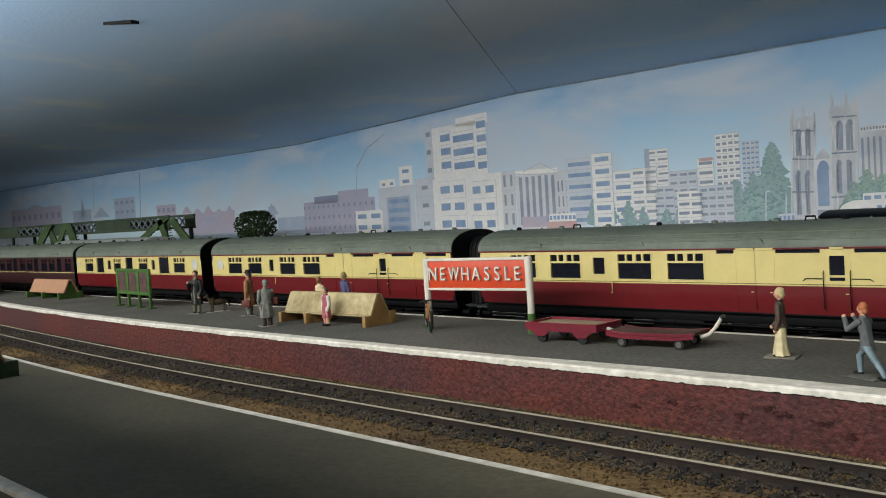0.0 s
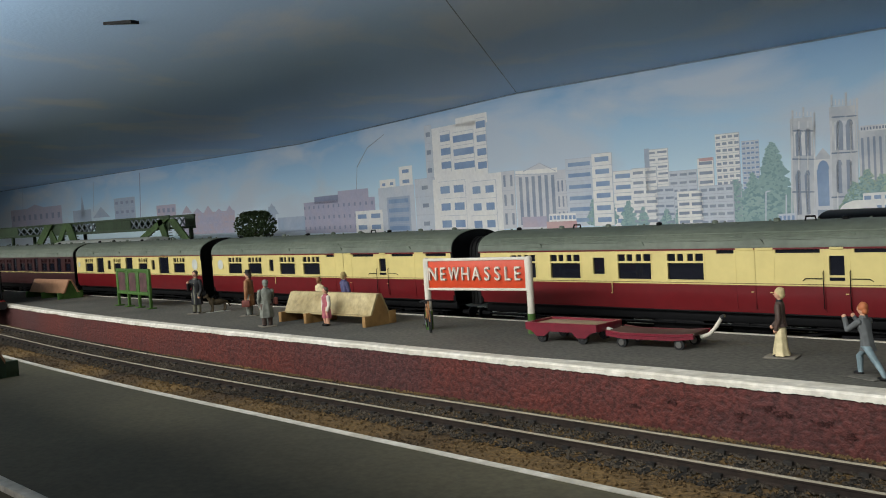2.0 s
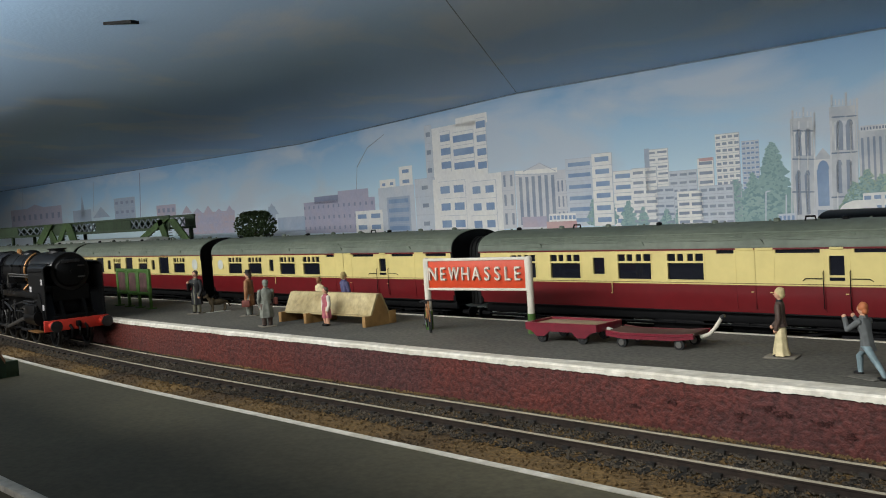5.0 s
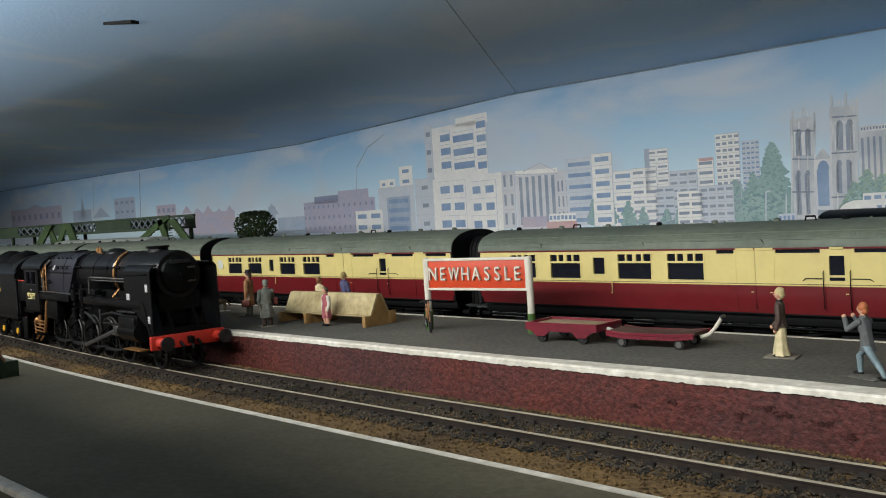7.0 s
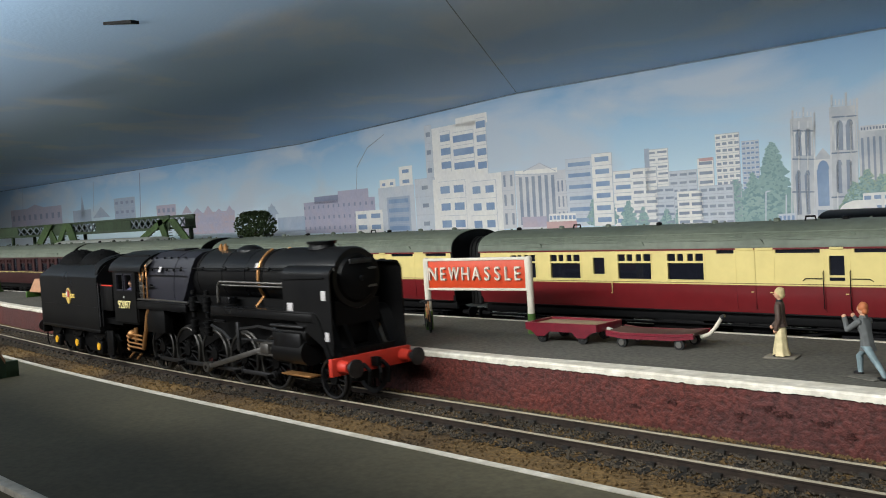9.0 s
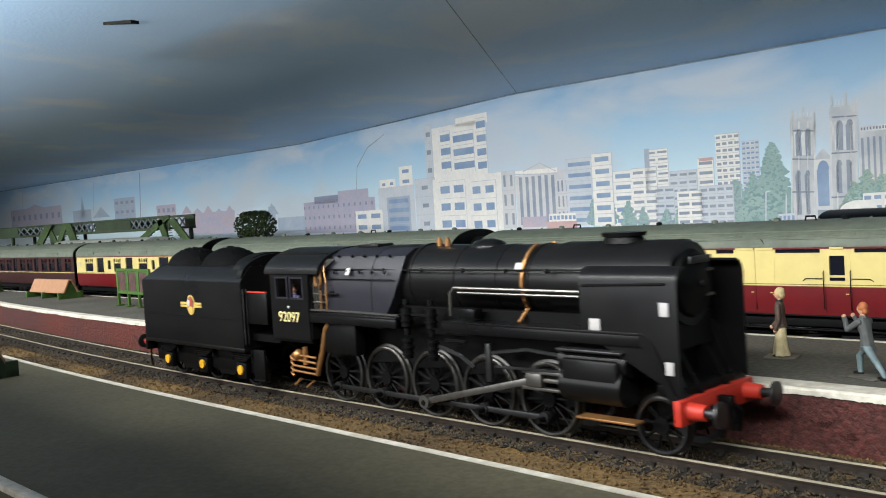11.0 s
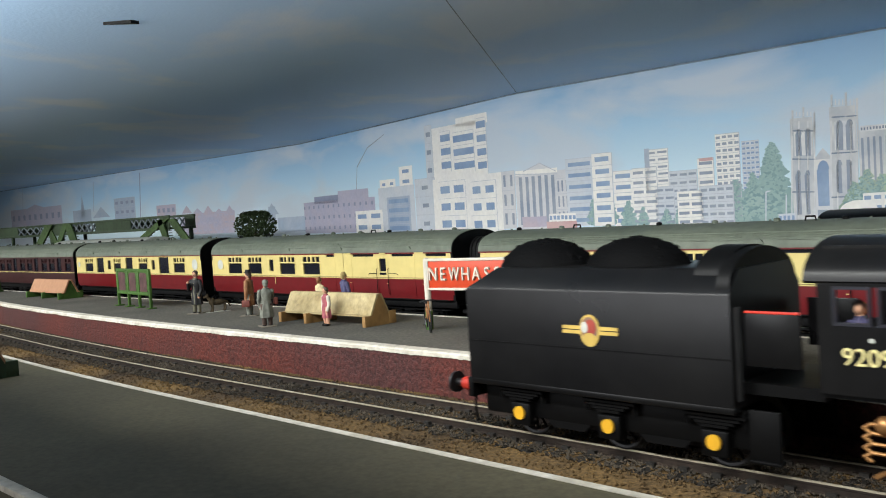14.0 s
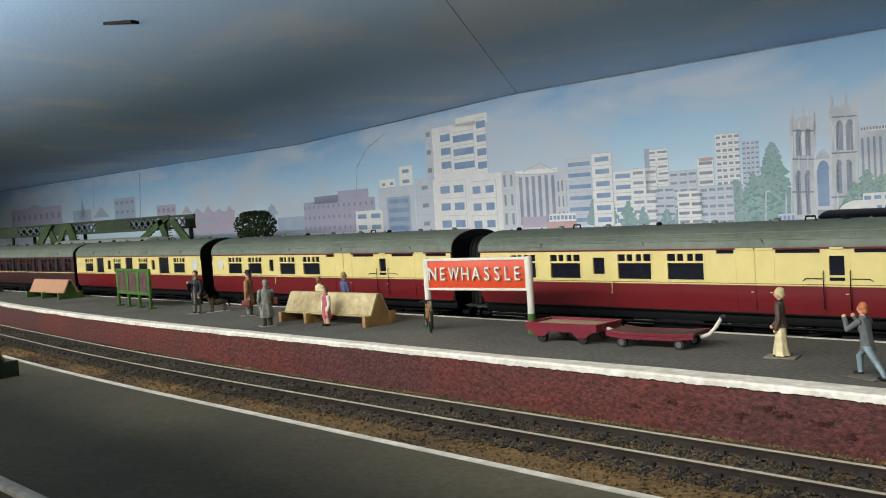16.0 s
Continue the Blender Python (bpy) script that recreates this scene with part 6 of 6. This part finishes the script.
def back_to_back_bench(at, rz, L, seat_mat, end_mat, label, legs):
    """A double-sided station bench: a tent-shaped back over seats on upright end frames."""
    b = thing("station_bench", at, label, "bench", rz=rz, group="station benches")
    for s in (-1, 1):
        bm = B()
        prism(bm, [(s * 0.2, 13.9), (s * 1.4, 13.9), (s * 5.6, 5.0), (s * 5.2, 4.4), (s * 4.6, 4.6)], "x", -L / 2, L / 2)
        part("backrest", bm, seat_mat, b)
        bm = B()
        box(bm, -L / 2, L / 2, min(s * 5.3, s * 6.6), max(s * 5.3, s * 6.6), 4.2, 4.9, 0.1)
        part("seat", bm, seat_mat, b)
    for x in legs:
        bm = B()      # gable between the two backs
        prism(bm, [(-0.5, 13.3), (0.5, 13.3), (5.0, 4.6), (5.0, 0), (-5.0, 0), (-5.0, 4.6)], "x", x - 0.9, x + 0.9)
        part("end_frame", bm, end_mat, b)
        for s in (-1, 1):
            bm = B()
            box(bm, x - 1.0, x + 1.0, min(s * 5.02, s * 9.3), max(s * 5.02, s * 9.3), 0, 4.7 if s < 0 else 5.6, 0.15)
            part("leg", bm, end_mat, b)
    return b


def poster_board():
    b = thing("poster_board", (-542.6, 258.8, TOP), "green timber notice board holding three posters", "notice board", rz=-4)
    n = 3
    w = 16.8
    for i in range(n + 1):
        x = -w * 1.5 + i * w
        bm = B()
        box(bm, x - 0.8, x + 0.8, -0.8, 0.8, 0, 24.0, 0.15)
        p = part("post", bm, GREEN, b)
        bm = B()
        box(bm, x - 2.2, x + 2.2, -2.6, 2.6, -0.02, 0.7, 0.15)
        part("foot", bm, GREEN, p)
    for i in range(n):
        x0 = -w * 1.5 + i * w + 0.8
        x1 = x0 + w - 1.6
        bm = B()
        box(bm, x0, x1, -0.4, 0.4, 8.2, 23.4)
        pan = part("panel", bm, GREEN, b)
        bm = B()
        for q in ((x0, x1, 8.0, 9.6), (x0, x1, 22.2, 24.0), (x0, x0 + 1.4, 9.6, 22.2), (x1 - 1.4, x1, 9.6, 22.2)):
            box(bm, q[0], q[1], -0.85, 0.5, q[2], q[3], 0.1)
        part("panel_frame", bm, GREEN, pan)
        bm = B()
        prism(bm, [(x0 + 2.4, 10.2), (x1 - 2.4, 10.2), (x1 - 2.1, 20.6), (x1 - 4.5, 21.6), (x0 + 4.5, 21.6), (x0 + 2.1, 20.6)], "y", -0.62, -0.38)
        part("poster", bm, POSTER, pan, "faded mauve-brown poster")


def bicycle():
    b = thing("bicycle", (-272.2, 254.6, TOP), "black and orange bicycle leaning by the sign post", "bicycle", rz=-36)
    rust = cloth("bicycle_orange", (0.33, 0.14, 0.05))
    for x in (-6.2, 6.2):
        bm = B()
        n = 24
        for i in range(n):
            a, c = 2 * math.pi * i / n, 2 * math.pi * (i + 1) / n
            cyl(bm, (x + 4.3 * math.cos(a), 0, 4.5 + 4.3 * math.sin(a)), (x + 4.3 * math.cos(c), 0, 4.5 + 4.3 * math.sin(c)), 0.32, 6)
        for i in range(8):
            a = 2 * math.pi * i / 8
            cyl(bm, (x, 0, 4.5), (x + 4.2 * math.cos(a), 0, 4.5 + 4.2 * math.sin(a)), 0.1, 4)
        part("wheel", bm, RUBBER, b)
    bm = B()
    for p, q in (((-6.2, 0, 4.5), (-1.6, 0, 4.2)), ((-6.2, 0, 4.5), (-2.6, 0, 10)), ((-1.6, 0, 4.2), (-2.8, 0, 11)), ((-1.6, 0, 4.2), (4.3, 0, 10)), ((-2.6, 0, 10), (4.2, 0, 11)), ((6.2, 0, 4.5), (4.1, 0, 12.4))):
        cyl(bm, p, q, 0.35, 8)
    part("frame", bm, rust, b)
    bm = B()
    tube(bm, [(2.6, -3.4, 12.3), (4.1, -1.5, 12.8), (4.1, 1.5, 12.8), (2.6, 3.4, 12.3)], 0.35, 6)
    part("handlebar", bm, DARK_STEEL, b)
    bm = B()
    ball(bm, (-3.0, 0, 11.4), 1, 1.8, 0.9, 0.5, 10)
    part("saddle", bm, RUBBER, b)
    bm = B()
    cyl(bm, (-1.6, -0.6, 4.2), (-1.6, 0.6, 4.2), 1.2, 14)
    tube(bm, [(-1.6, -0.9, 4.2), (-1.0, -0.9, 2.4), (-1.0, -2.2, 2.4)], 0.2, 5)
    part("crank", bm, DARK_STEEL, b)


def dog():
    fur = material("dog_brown_fur", (0.06, 0.042, 0.02), 0.8, vary=0.5, grain=500, bump=0.5, patch=180)
    d = thing("dog", (-452.4, 264.2, TOP), "brown and black alsatian dog standing on a base", "dog", rz=258)
    d.matrix_basis = d.matrix_basis @ Matrix.Diagonal((0.74, 0.78, 0.76, 1))
    bm = B()
    ball(bm, (0, 0, 7.0), 1, 6.6, 1.9, 2.3, 18)
    ball(bm, (4.6, 0, 7.6), 1, 2.4, 2.0, 2.7, 14)
    part("body", bm, fur, d)
    bm = B()
    cyl(bm, (5.4, 0, 8.2), (7.8, 0, 11.2), 1.6, 12, 1.2)
    ball(bm, (8.2, 0, 11.8), 1.5, 1.1, 0.9, 1.0, 12)
    cyl(bm, (8.6, 0, 11.7), (11, 0, 11.0), 0.95, 10, 0.6)
    for s in (-1, 1):
        cyl(bm, (7.6, s * 0.8, 12.8), (7.4, s * 1.0, 14.4), 0.6, 6, 0.1)
    part("head", bm, fur, d)
    for x, s in ((4.8, -1), (4.8, 1), (-4.9, -1), (-4.9, 1)):
        bm = B()
        tube(bm, [(x, s * 1.2, 6.6), (x - 0.5, s * 1.3, 3.4), (x, s * 1.3, 0.6)], 0.68, 8)
        ball(bm, (x + 0.4, s * 1.3, 0.55), 0.8, 1.3, 0.9, 0.6, 8)
        part("leg", bm, fur, d)
    bm = B()
    tube(bm, [(-6.2, 0, 7.4), (-8.2, 0, 5.6), (-9.4, 0, 3.4)], 0.65, 8)
    part("tail", bm, fur, d)
    bm = B()
    box(bm, -9, 9, -2.6, 2.6, 0.0, 0.25, 0.05)
    part("base", bm, FROST, d)


def lamp_post():
    b = thing("lamp_post", (-858.0, 283, TOP), "dark green platform lamp post with a blue sign", "lamp post")
    bm = B()
    cyl(bm, (0, 0, 0), (0, 0, 16), 3.0, 16, 2.4)
    cyl(bm, (0, 0, -0.05), (0, 0, 1.6), 5.0, 8)
    part("base", bm, GREEN, b)
    bm = B()
    cyl(bm, (0, 0, 16), (0, 0, 34), 1.6, 14, 1.2)
    part("post", bm, material("post_brick_red", (0.26, 0.10, 0.06), 0.6, bump=0.1), b)
    bm = B()
    box(bm, -5, 3.2, -1.2, 1.2, 62, 74, 0.6)
    cyl(bm, (-1, 0, 34), (-1, 0, 62), 1.0, 12)
    part("lantern", bm, cloth("navy_enamel", (0.015, 0.02, 0.08)), b)


def lattice(bm, x0, x1, y, z0, z1, n, r):
    w = (x1 - x0) / n
    for i in range(n):
        a, b = x0 + i * w, x0 + (i + 1) * w
        cyl(bm, (a, y, z0), (b, y, z1), r, 5)
        cyl(bm, (a, y, z1), (b, y, z0), r, 5)


BRIDGE_GREEN = material("bridge_leaf_green", (0.045, 0.085, 0.022), 0.7, vary=0.45, grain=350, bump=0.4)


def footbridge():
    f = thing("footbridge", (0, 0, 0), "green lattice station footbridge spanning the lines", "footbridge")
    y0, y1 = 384.0, 408.0
    for y in (y0, y1):
        bm = B()
        box(bm, -1230, -727.6, y - 0.8, y + 0.8, 58.2, 60.6, 0.2)
        box(bm, -1230, -727.6, y - 1.0, y + 1.0, 68.7, 70.7, 0.2)
        g = part("girder", bm, DARK_GREEN, f)
        for x0, x1, n in ((-1082.1, -990.8, 5), (-954.7, -875.5, 6), (-800.5, -744.3, 5)):
            bm = B()
            lattice(bm, x0, x1, y, 60.2, 69.1, n, 0.8)
            part("lattice", bm, cloth("lattice_grey", (0.15, 0.18, 0.20)), g, "grey-green lattice bars")
        for x0, x1 in ((-1230, -1082.1), (-990.8, -954.7), (-875.5, -800.5), (-744.3, -727.6)):
            bm = B()
            box(bm, x0, x1, y - 0.5, y + 0.5, 60.2, 69.1)
            part("panel", bm, DARK_GREEN, g)
    bm = B()
    box(bm, -1230, -727.6, y0, y1, 58.8, 59.8)
    part("deck", bm, DARK_GREEN, f)
    for k, side in enumerate((((-993.0, 70.6), (-974.9, 70.0), (-1010.4, 46.6), (-1029.5, 46.8)),
                              ((-1003.8, 70.9), (-988.4, 70.4), (-963.3, 46.0), (-978.1, 46.2)),
                              ((-945.4, 70.3), (-928.5, 69.7), (-911.0, 45.3), (-927.5, 45.5)),
                              ((-951.2, 70.4), (-939.8, 70.1), (-964.7, 46.0), (-976.6, 46.2)),
                              ((-738.7, 67.7), (-724.7, 67.2), (-768.6, 50.6), (-783.9, 50.9)),
                              ((-730.6, 67.9), (-716.7, 67.4), (-692.6, 49.1), (-705.8, 49.4)),
                              ((-744.9, 67.4), (-734.7, 67.1), (-725.3, 49.7), (-735.3, 49.9)))):
        bm = B()
        prism(bm, side, "y", y0 - 3.4 + (k % 2) * 1.8, y0 - 2.0 + (k % 2) * 1.8)
        string = part("stair_side", bm, BRIDGE_GREEN, f)
        (xa, za), (xb, zb) = side[0], side[3]
        bm = B()
        for m in range(8):
            e = (m + 0.5) / 8
            box(bm, xa + (xb - xa) * e - 1.2, xa + (xb - xa) * e + 4.6, y0 - 1.8, y0 + 5.0, za + (zb - za) * e - 0.3, za + (zb - za) * e + 0.3)
        part("stair_tread", bm, DARK_GREEN, string)
    for x in (-1100, -986.8, -958.7, -735.6):
        for y in (y0, y1):
            bm = B()
            box(bm, x - 1.5, x + 1.5, y - 1.5, y + 1.5, -6, 59.2, 0.2)
            part("pier", bm, DARK_GREEN, f)


def bush():
    b = thing("bush", (-623, 402, 0), "dense dark green lichen bush behind the coaches", "bush")
    bm = B()
    cyl(bm, (0, 0, -6), (0, 0, 52), 2.2, 10, 1.4)
    part("trunk", bm, cloth("twig_brown", (0.08, 0.05, 0.03)), b)
    rnd = random.Random(8)
    vs, fs = [], []
    for i in range(2600):
        a, q, z = rnd.uniform(0, 6.28), rnd.random() ** 0.4, rnd.uniform(-1, 1)
        r = math.sqrt(max(0, 1 - z * z * 0.75)) * q * (1 + 0.16 * noise.noise((math.cos(a) * 2, math.sin(a) * 2, z * 3)))
        c = Vector((20 * r * math.cos(a), 15 * r * math.sin(a), 57 + 12 * z))
        d = Vector((rnd.gauss(0, 1), rnd.gauss(0, 1), rnd.gauss(0, 1))).normalized()
        e = d.orthogonal().normalized() * rnd.uniform(0.7, 1.5)
        h = d.cross(e)
        o = len(vs)
        vs += [tuple((c + p) * MM) for p in (e, h * 0.7, -e, -h * 0.7)]
        fs.append((o, o + 1, o + 2, o + 3))
    me = bpy.data.meshes.new("crown")
    me.from_pydata(vs, [], fs)
    me.materials.append(material("lichen_green", (0.035, 0.06, 0.018), 0.9, vary=0.5, grain=400, bump=0.2, patch=80))
    ob = new("crown", me)
    ob.parent = b


def rear_wagon():
    w = thing("railway_van", (-95, 400, 0), "black roofed van on the line behind", "railway van")
    bm = B()
    prism(bm, [(-15, 46.5)] + [(p[0], p[1]) for p in reversed(arc(0, 46.5, 15, 4.5, 0, 180, 14))] + [(15, 46.5)], "x", -72, 72)
    part("roof", bm, LOCO_DARK, w)
    bm = B()
    box(bm, -70, 70, -14.5, 14.5, 8, 46.6)
    part("body", bm, DULL_MAROON, w)
    for x in (-45, 45):
        wheelset(w, x, 6.9)
    b = thing("railway_van", (-800, 372, 0), "grey roofed van with cream sides on the line behind", "railway van")
    bm = B()
    prism(bm, [(-15, 47.5)] + [(p[0], p[1]) for p in reversed(arc(0, 47.5, 15, 5.5, 0, 180, 14))] + [(15, 47.5)], "x", -120, 74)
    part("roof", bm, FROST, b)
    bm = B()
    box(bm, -118, 72, -14.5, 14.5, 8, 47.6)
    part("body", bm, CREAM, b)
    for x in (-80, 40):
        wheelset(b, x, 6.9)


station_sign()
platform_trolley((-200.6, 257.8, TOP), 3)
low_trolley()
back_to_back_bench((-339.0, 258.5, TOP), 2, 62, BENCH_CREAM, BENCH_WOOD, "long buff double-sided bench with wooden end frames", (-30.2, -11, 30.2))
back_to_back_bench((-710.0, 274.4, TOP), 0, 66, BENCH_PINK, GREEN, "salmon double-sided bench with green end frames", (-31, 0, 31))
back_to_back_bench((-365.0, 105.6, TOP), 0, 62, BENCH_PINK, DARK_GREEN, "green-ended bench on the near platform edge", (-30, 0, 30.3))
poster_board()
bicycle()
dog()
lamp_post()
footbridge()
bush()
rear_wagon()

KHAKI, GREY, BROWN = cloth("olive_khaki", (0.13, 0.125, 0.085)), cloth("pale_grey", (0.17, 0.175, 0.145)), cloth("tan_coat", (0.27, 0.125, 0.055))
BLACK, PINK, BLUE = cloth("black", (0.008, 0.008, 0.009)), cloth("rose_pink", (0.36, 0.09, 0.11)), cloth("slate_blue", (0.075, 0.07, 0.15))
CREAM_C, BROWN_D, BLOND = cloth("cream_skirt", (0.62, 0.52, 0.30)), cloth("dark_brown", (0.07, 0.045, 0.035)), cloth("blond", (0.50, 0.40, 0.20))
GREY_D, RUST, DENIM = cloth("charcoal_grey", (0.09, 0.095, 0.095)), cloth("rust_hair", (0.35, 0.11, 0.04)), cloth("faded_denim", (0.17, 0.23, 0.25))
PLINTH = material("card_base", (0.17, 0.15, 0.12), 0.8, bump=0.1)
WHITE_C = cloth("off_white", (0.55, 0.50, 0.42))
figurine((-457.3, 254.0, TOP), -62, "model man in long black open coat over a grey suit", 24.0, BLACK, KHAKI, BROWN_D, 0.55, arms=((25, 125), (0, 15)), base=PLINTH, front=KHAKI)
figurine((-411.8, 259.0, TOP), 215, "model man in tan overcoat and black hat with a suitcase", 23.6, BROWN, GREY, BROWN_D, 0.5, hat=BLACK, arms=((0, 10), (0, 10)), girth=1.1, base=PLINTH, bag=(1, 5.0), belt=True)
figurine((-360.6, 235.6, TOP), 160, "model figure in pale grey hooded raincoat with a satchel", 22.0, GREY, BROWN_D, GREY, 0.58, base=PLINTH, arms=((45, 110), (5, 20)), girth=1.1, bag=(-1, 10.0), belt=True)
figurine((-331.8, 248.2, TOP), 262, "model girl in rose-pink pinafore with white sleeves", 17.6, PINK, SKIN, BROWN_D, 0.55, arms=((0, 15), (0, 15)), girth=1.1, sleeves=WHITE_C)
figurine((-368.0, 272.0, TOP), 90, "model woman in cream blouse behind the long bench", 19.6, CREAM_C, BROWN_D, cloth("auburn", (0.22, 0.09, 0.04)), 0.3, arms=((10, 10), (10, 10)))
figurine((-352.5, 275.5, TOP), 80, "model man in slate blue jacket behind the bench", 22.0, BLUE, GREY_D, cloth("straw_hair", (0.40, 0.30, 0.12)), 0.3, arms=((10, 10), (10, 10)))
figurine((-122.6, 255.0, TOP), 190, "model woman in cream skirt and brown jacket", 20.8, BROWN_D, CREAM_C, BLOND, 0.05, skirt=True, base=PLINTH, arms=((6, 35), (-4, 25)), girth=0.85, front=BLACK)
figurine((-91.0, 236.8, TOP), 160, "model man in grey jacket and jeans taking a photograph", 19.4, GREY_D, DENIM, RUST, 0.1, stride=3.4, base=TARMAC, arms=((55, 95), (55, 95)), girth=0.9)
figurine_driver = figurine((0, 0, 0), 0, "small model engine driver in blue at cab window", 17.8, BLUE, BLUE, BROWN_D, 0.1, arms=((20, 20), (20, 20)), girth=0.8)


# ---- track, last ----
def tracks():
    x0, x1 = -1300.0, 300.0
    line, zf = track_bed("track", RAIL_Y, 121.0, 262.0, x0, x1, "single track with dark sleepers in brown ballast", bend)
    bm = B()
    box(bm, -2.0, 2.0, -16.6, 16.6, -4.3, -2.5, 0.25)
    for s in (-1, 1):
        for d in (-1.5, 1.5):
            box(bm, -1.1, 1.1, s * 8.65 + d - 0.6, s * 8.65 + d + 0.6, -2.6, -1.5)
    me = to_mesh("sleeper", bm, SLEEPER)
    rnd = random.Random(2)
    x = -1180.0
    while x < 120:
        share("sleeper", me, line, (x, RAIL_Y + bend(x) + rnd.uniform(-0.3, 0.3), rnd.uniform(-0.15, 0.1)), (0, 0, rnd.uniform(-1, 1) + math.degrees(math.atan((bend(x + 5) - bend(x - 5)) / 10))))
        x += 8.6
    stones("ballast_stones", 26000, -720, 60, [(127, 178), (127, 178), (210, 216.4), (176, 212)], zf, BALLAST, "brown granular chippings", line, 11)
    stones("ballast_stones", 26000, -640, 60, [(177, 212)], lambda y: -2.25, BALLAST_DARK, "dark oily chippings between the rails", line, 12)
    back, _ = track_bed("track_rear", COACH_Y, 293, 348, x0, x1, "track under the standing coaches")
    t3 = thing("track_far", (0, 0, 0), "tracks behind the standing coaches", "railway track", kind="structure")
    for y in (372.0, 400.0):
        rails(t3, y, x0, x1)
    bm = B()
    for y in (372.0, 400.0):
        box(bm, x0, x1, y - 13.5, y + 13.5, -6, -2.5)
    part("ballast_bed", bm, BALLAST, t3)


# ---- movement ----
KNOTS = [(0.0, -1031.8), (2.0, -899.4), (4.2, -753.7), (6.5, -601.4), (7.3, -552.5), (8.0, -510.1), (9.0, -447.7), (11.3, -302.7), (12.0, -258.2), (12.5, -225.6), (13.0, -193.7), (13.5, -161.9), (14.0, -130.4), (14.5, -99.3), (15.0, -69.0), (15.5, -37.8), (16.0, -6.4)]


def travelled(t):
    for (t0, s0), (t1, s1) in zip(KNOTS, KNOTS[1:]):
        if t <= t1:
            break
    i = KNOTS.index((t0, s0))
    def slope(j):
        a, b = KNOTS[max(0, j - 1)], KNOTS[min(len(KNOTS) - 1, j + 1)]
        return (b[1] - a[1]) / (b[0] - a[0])
    h, u = t1 - t0, (t - t0) / (t1 - t0)
    return (2 * u ** 3 - 3 * u ** 2 + 1) * s0 + (u ** 3 - 2 * u ** 2 + u) * h * slope(i) + (3 * u ** 2 - 2 * u ** 3) * s1 + (u ** 3 - u ** 2) * h * slope(i + 1)


def motions():
    steps = [i * 4 / 30 for i in range(121)]
    way = [(t, travelled(t)) for t in steps]
    def riding(s, a, b):
        """The pose of a vehicle whose axles at a and b keep to the curve of the line."""
        ya, yb = RAIL_Y + bend(s + a), RAIL_Y + bend(s + b)
        turn = math.atan2(yb - ya, b - a)
        m = (a + b) / 2
        return pose((s + m - m * math.cos(turn)) * MM, ((ya + yb) / 2 - m * math.sin(turn)) * MM, 0, 0, 0, math.degrees(turn))
    walk(tender_ob, [(t, riding(s, -28, 28)) for t, s in way])
    walk(loco_ob, [(t, riding(s, DRIVERS[0], DRIVERS[4])) for t, s in way])
    in_cab = pose(58.5 * MM, -10.8 * MM, 21 * MM, 0, 0, -70)
    walk(figurine_driver, [(t, riding(s, DRIVERS[0], DRIVERS[4]) @ in_cab) for t, s in way])
    for w, x, r in loco_wheels + tender_wheels:
        walk(w, [(t, pose(x * MM, 0, r * MM, 0, math.degrees((s + 290.1) / r), 0)) for t, s in way])
    zc = 15.8
    for k, rod in enumerate(loco_rods):
        rows = []
        for t, s in way:
            a = (s + 290.1) / R_DRIVE
            dx, dz = THROW * math.sin(a), THROW * math.cos(a)
            rise = zc - R_DRIVE - dz
            xc = DRIVERS[2] + dx + math.sqrt(44.0 ** 2 - rise ** 2)
            if k % 3 == 0:
                m = pose(dx * MM, 0, (R_DRIVE + dz) * MM)
            elif k % 3 == 1:
                m = pose((DRIVERS[2] + dx) * MM, 0, (R_DRIVE + dz) * MM, 0, -math.degrees(math.asin(rise / 44.0)), 0)
            else:
                m = pose(xc * MM, 0, zc * MM)
            rows.append((t, m))
        walk(rod, rows)


tracks()
motions()
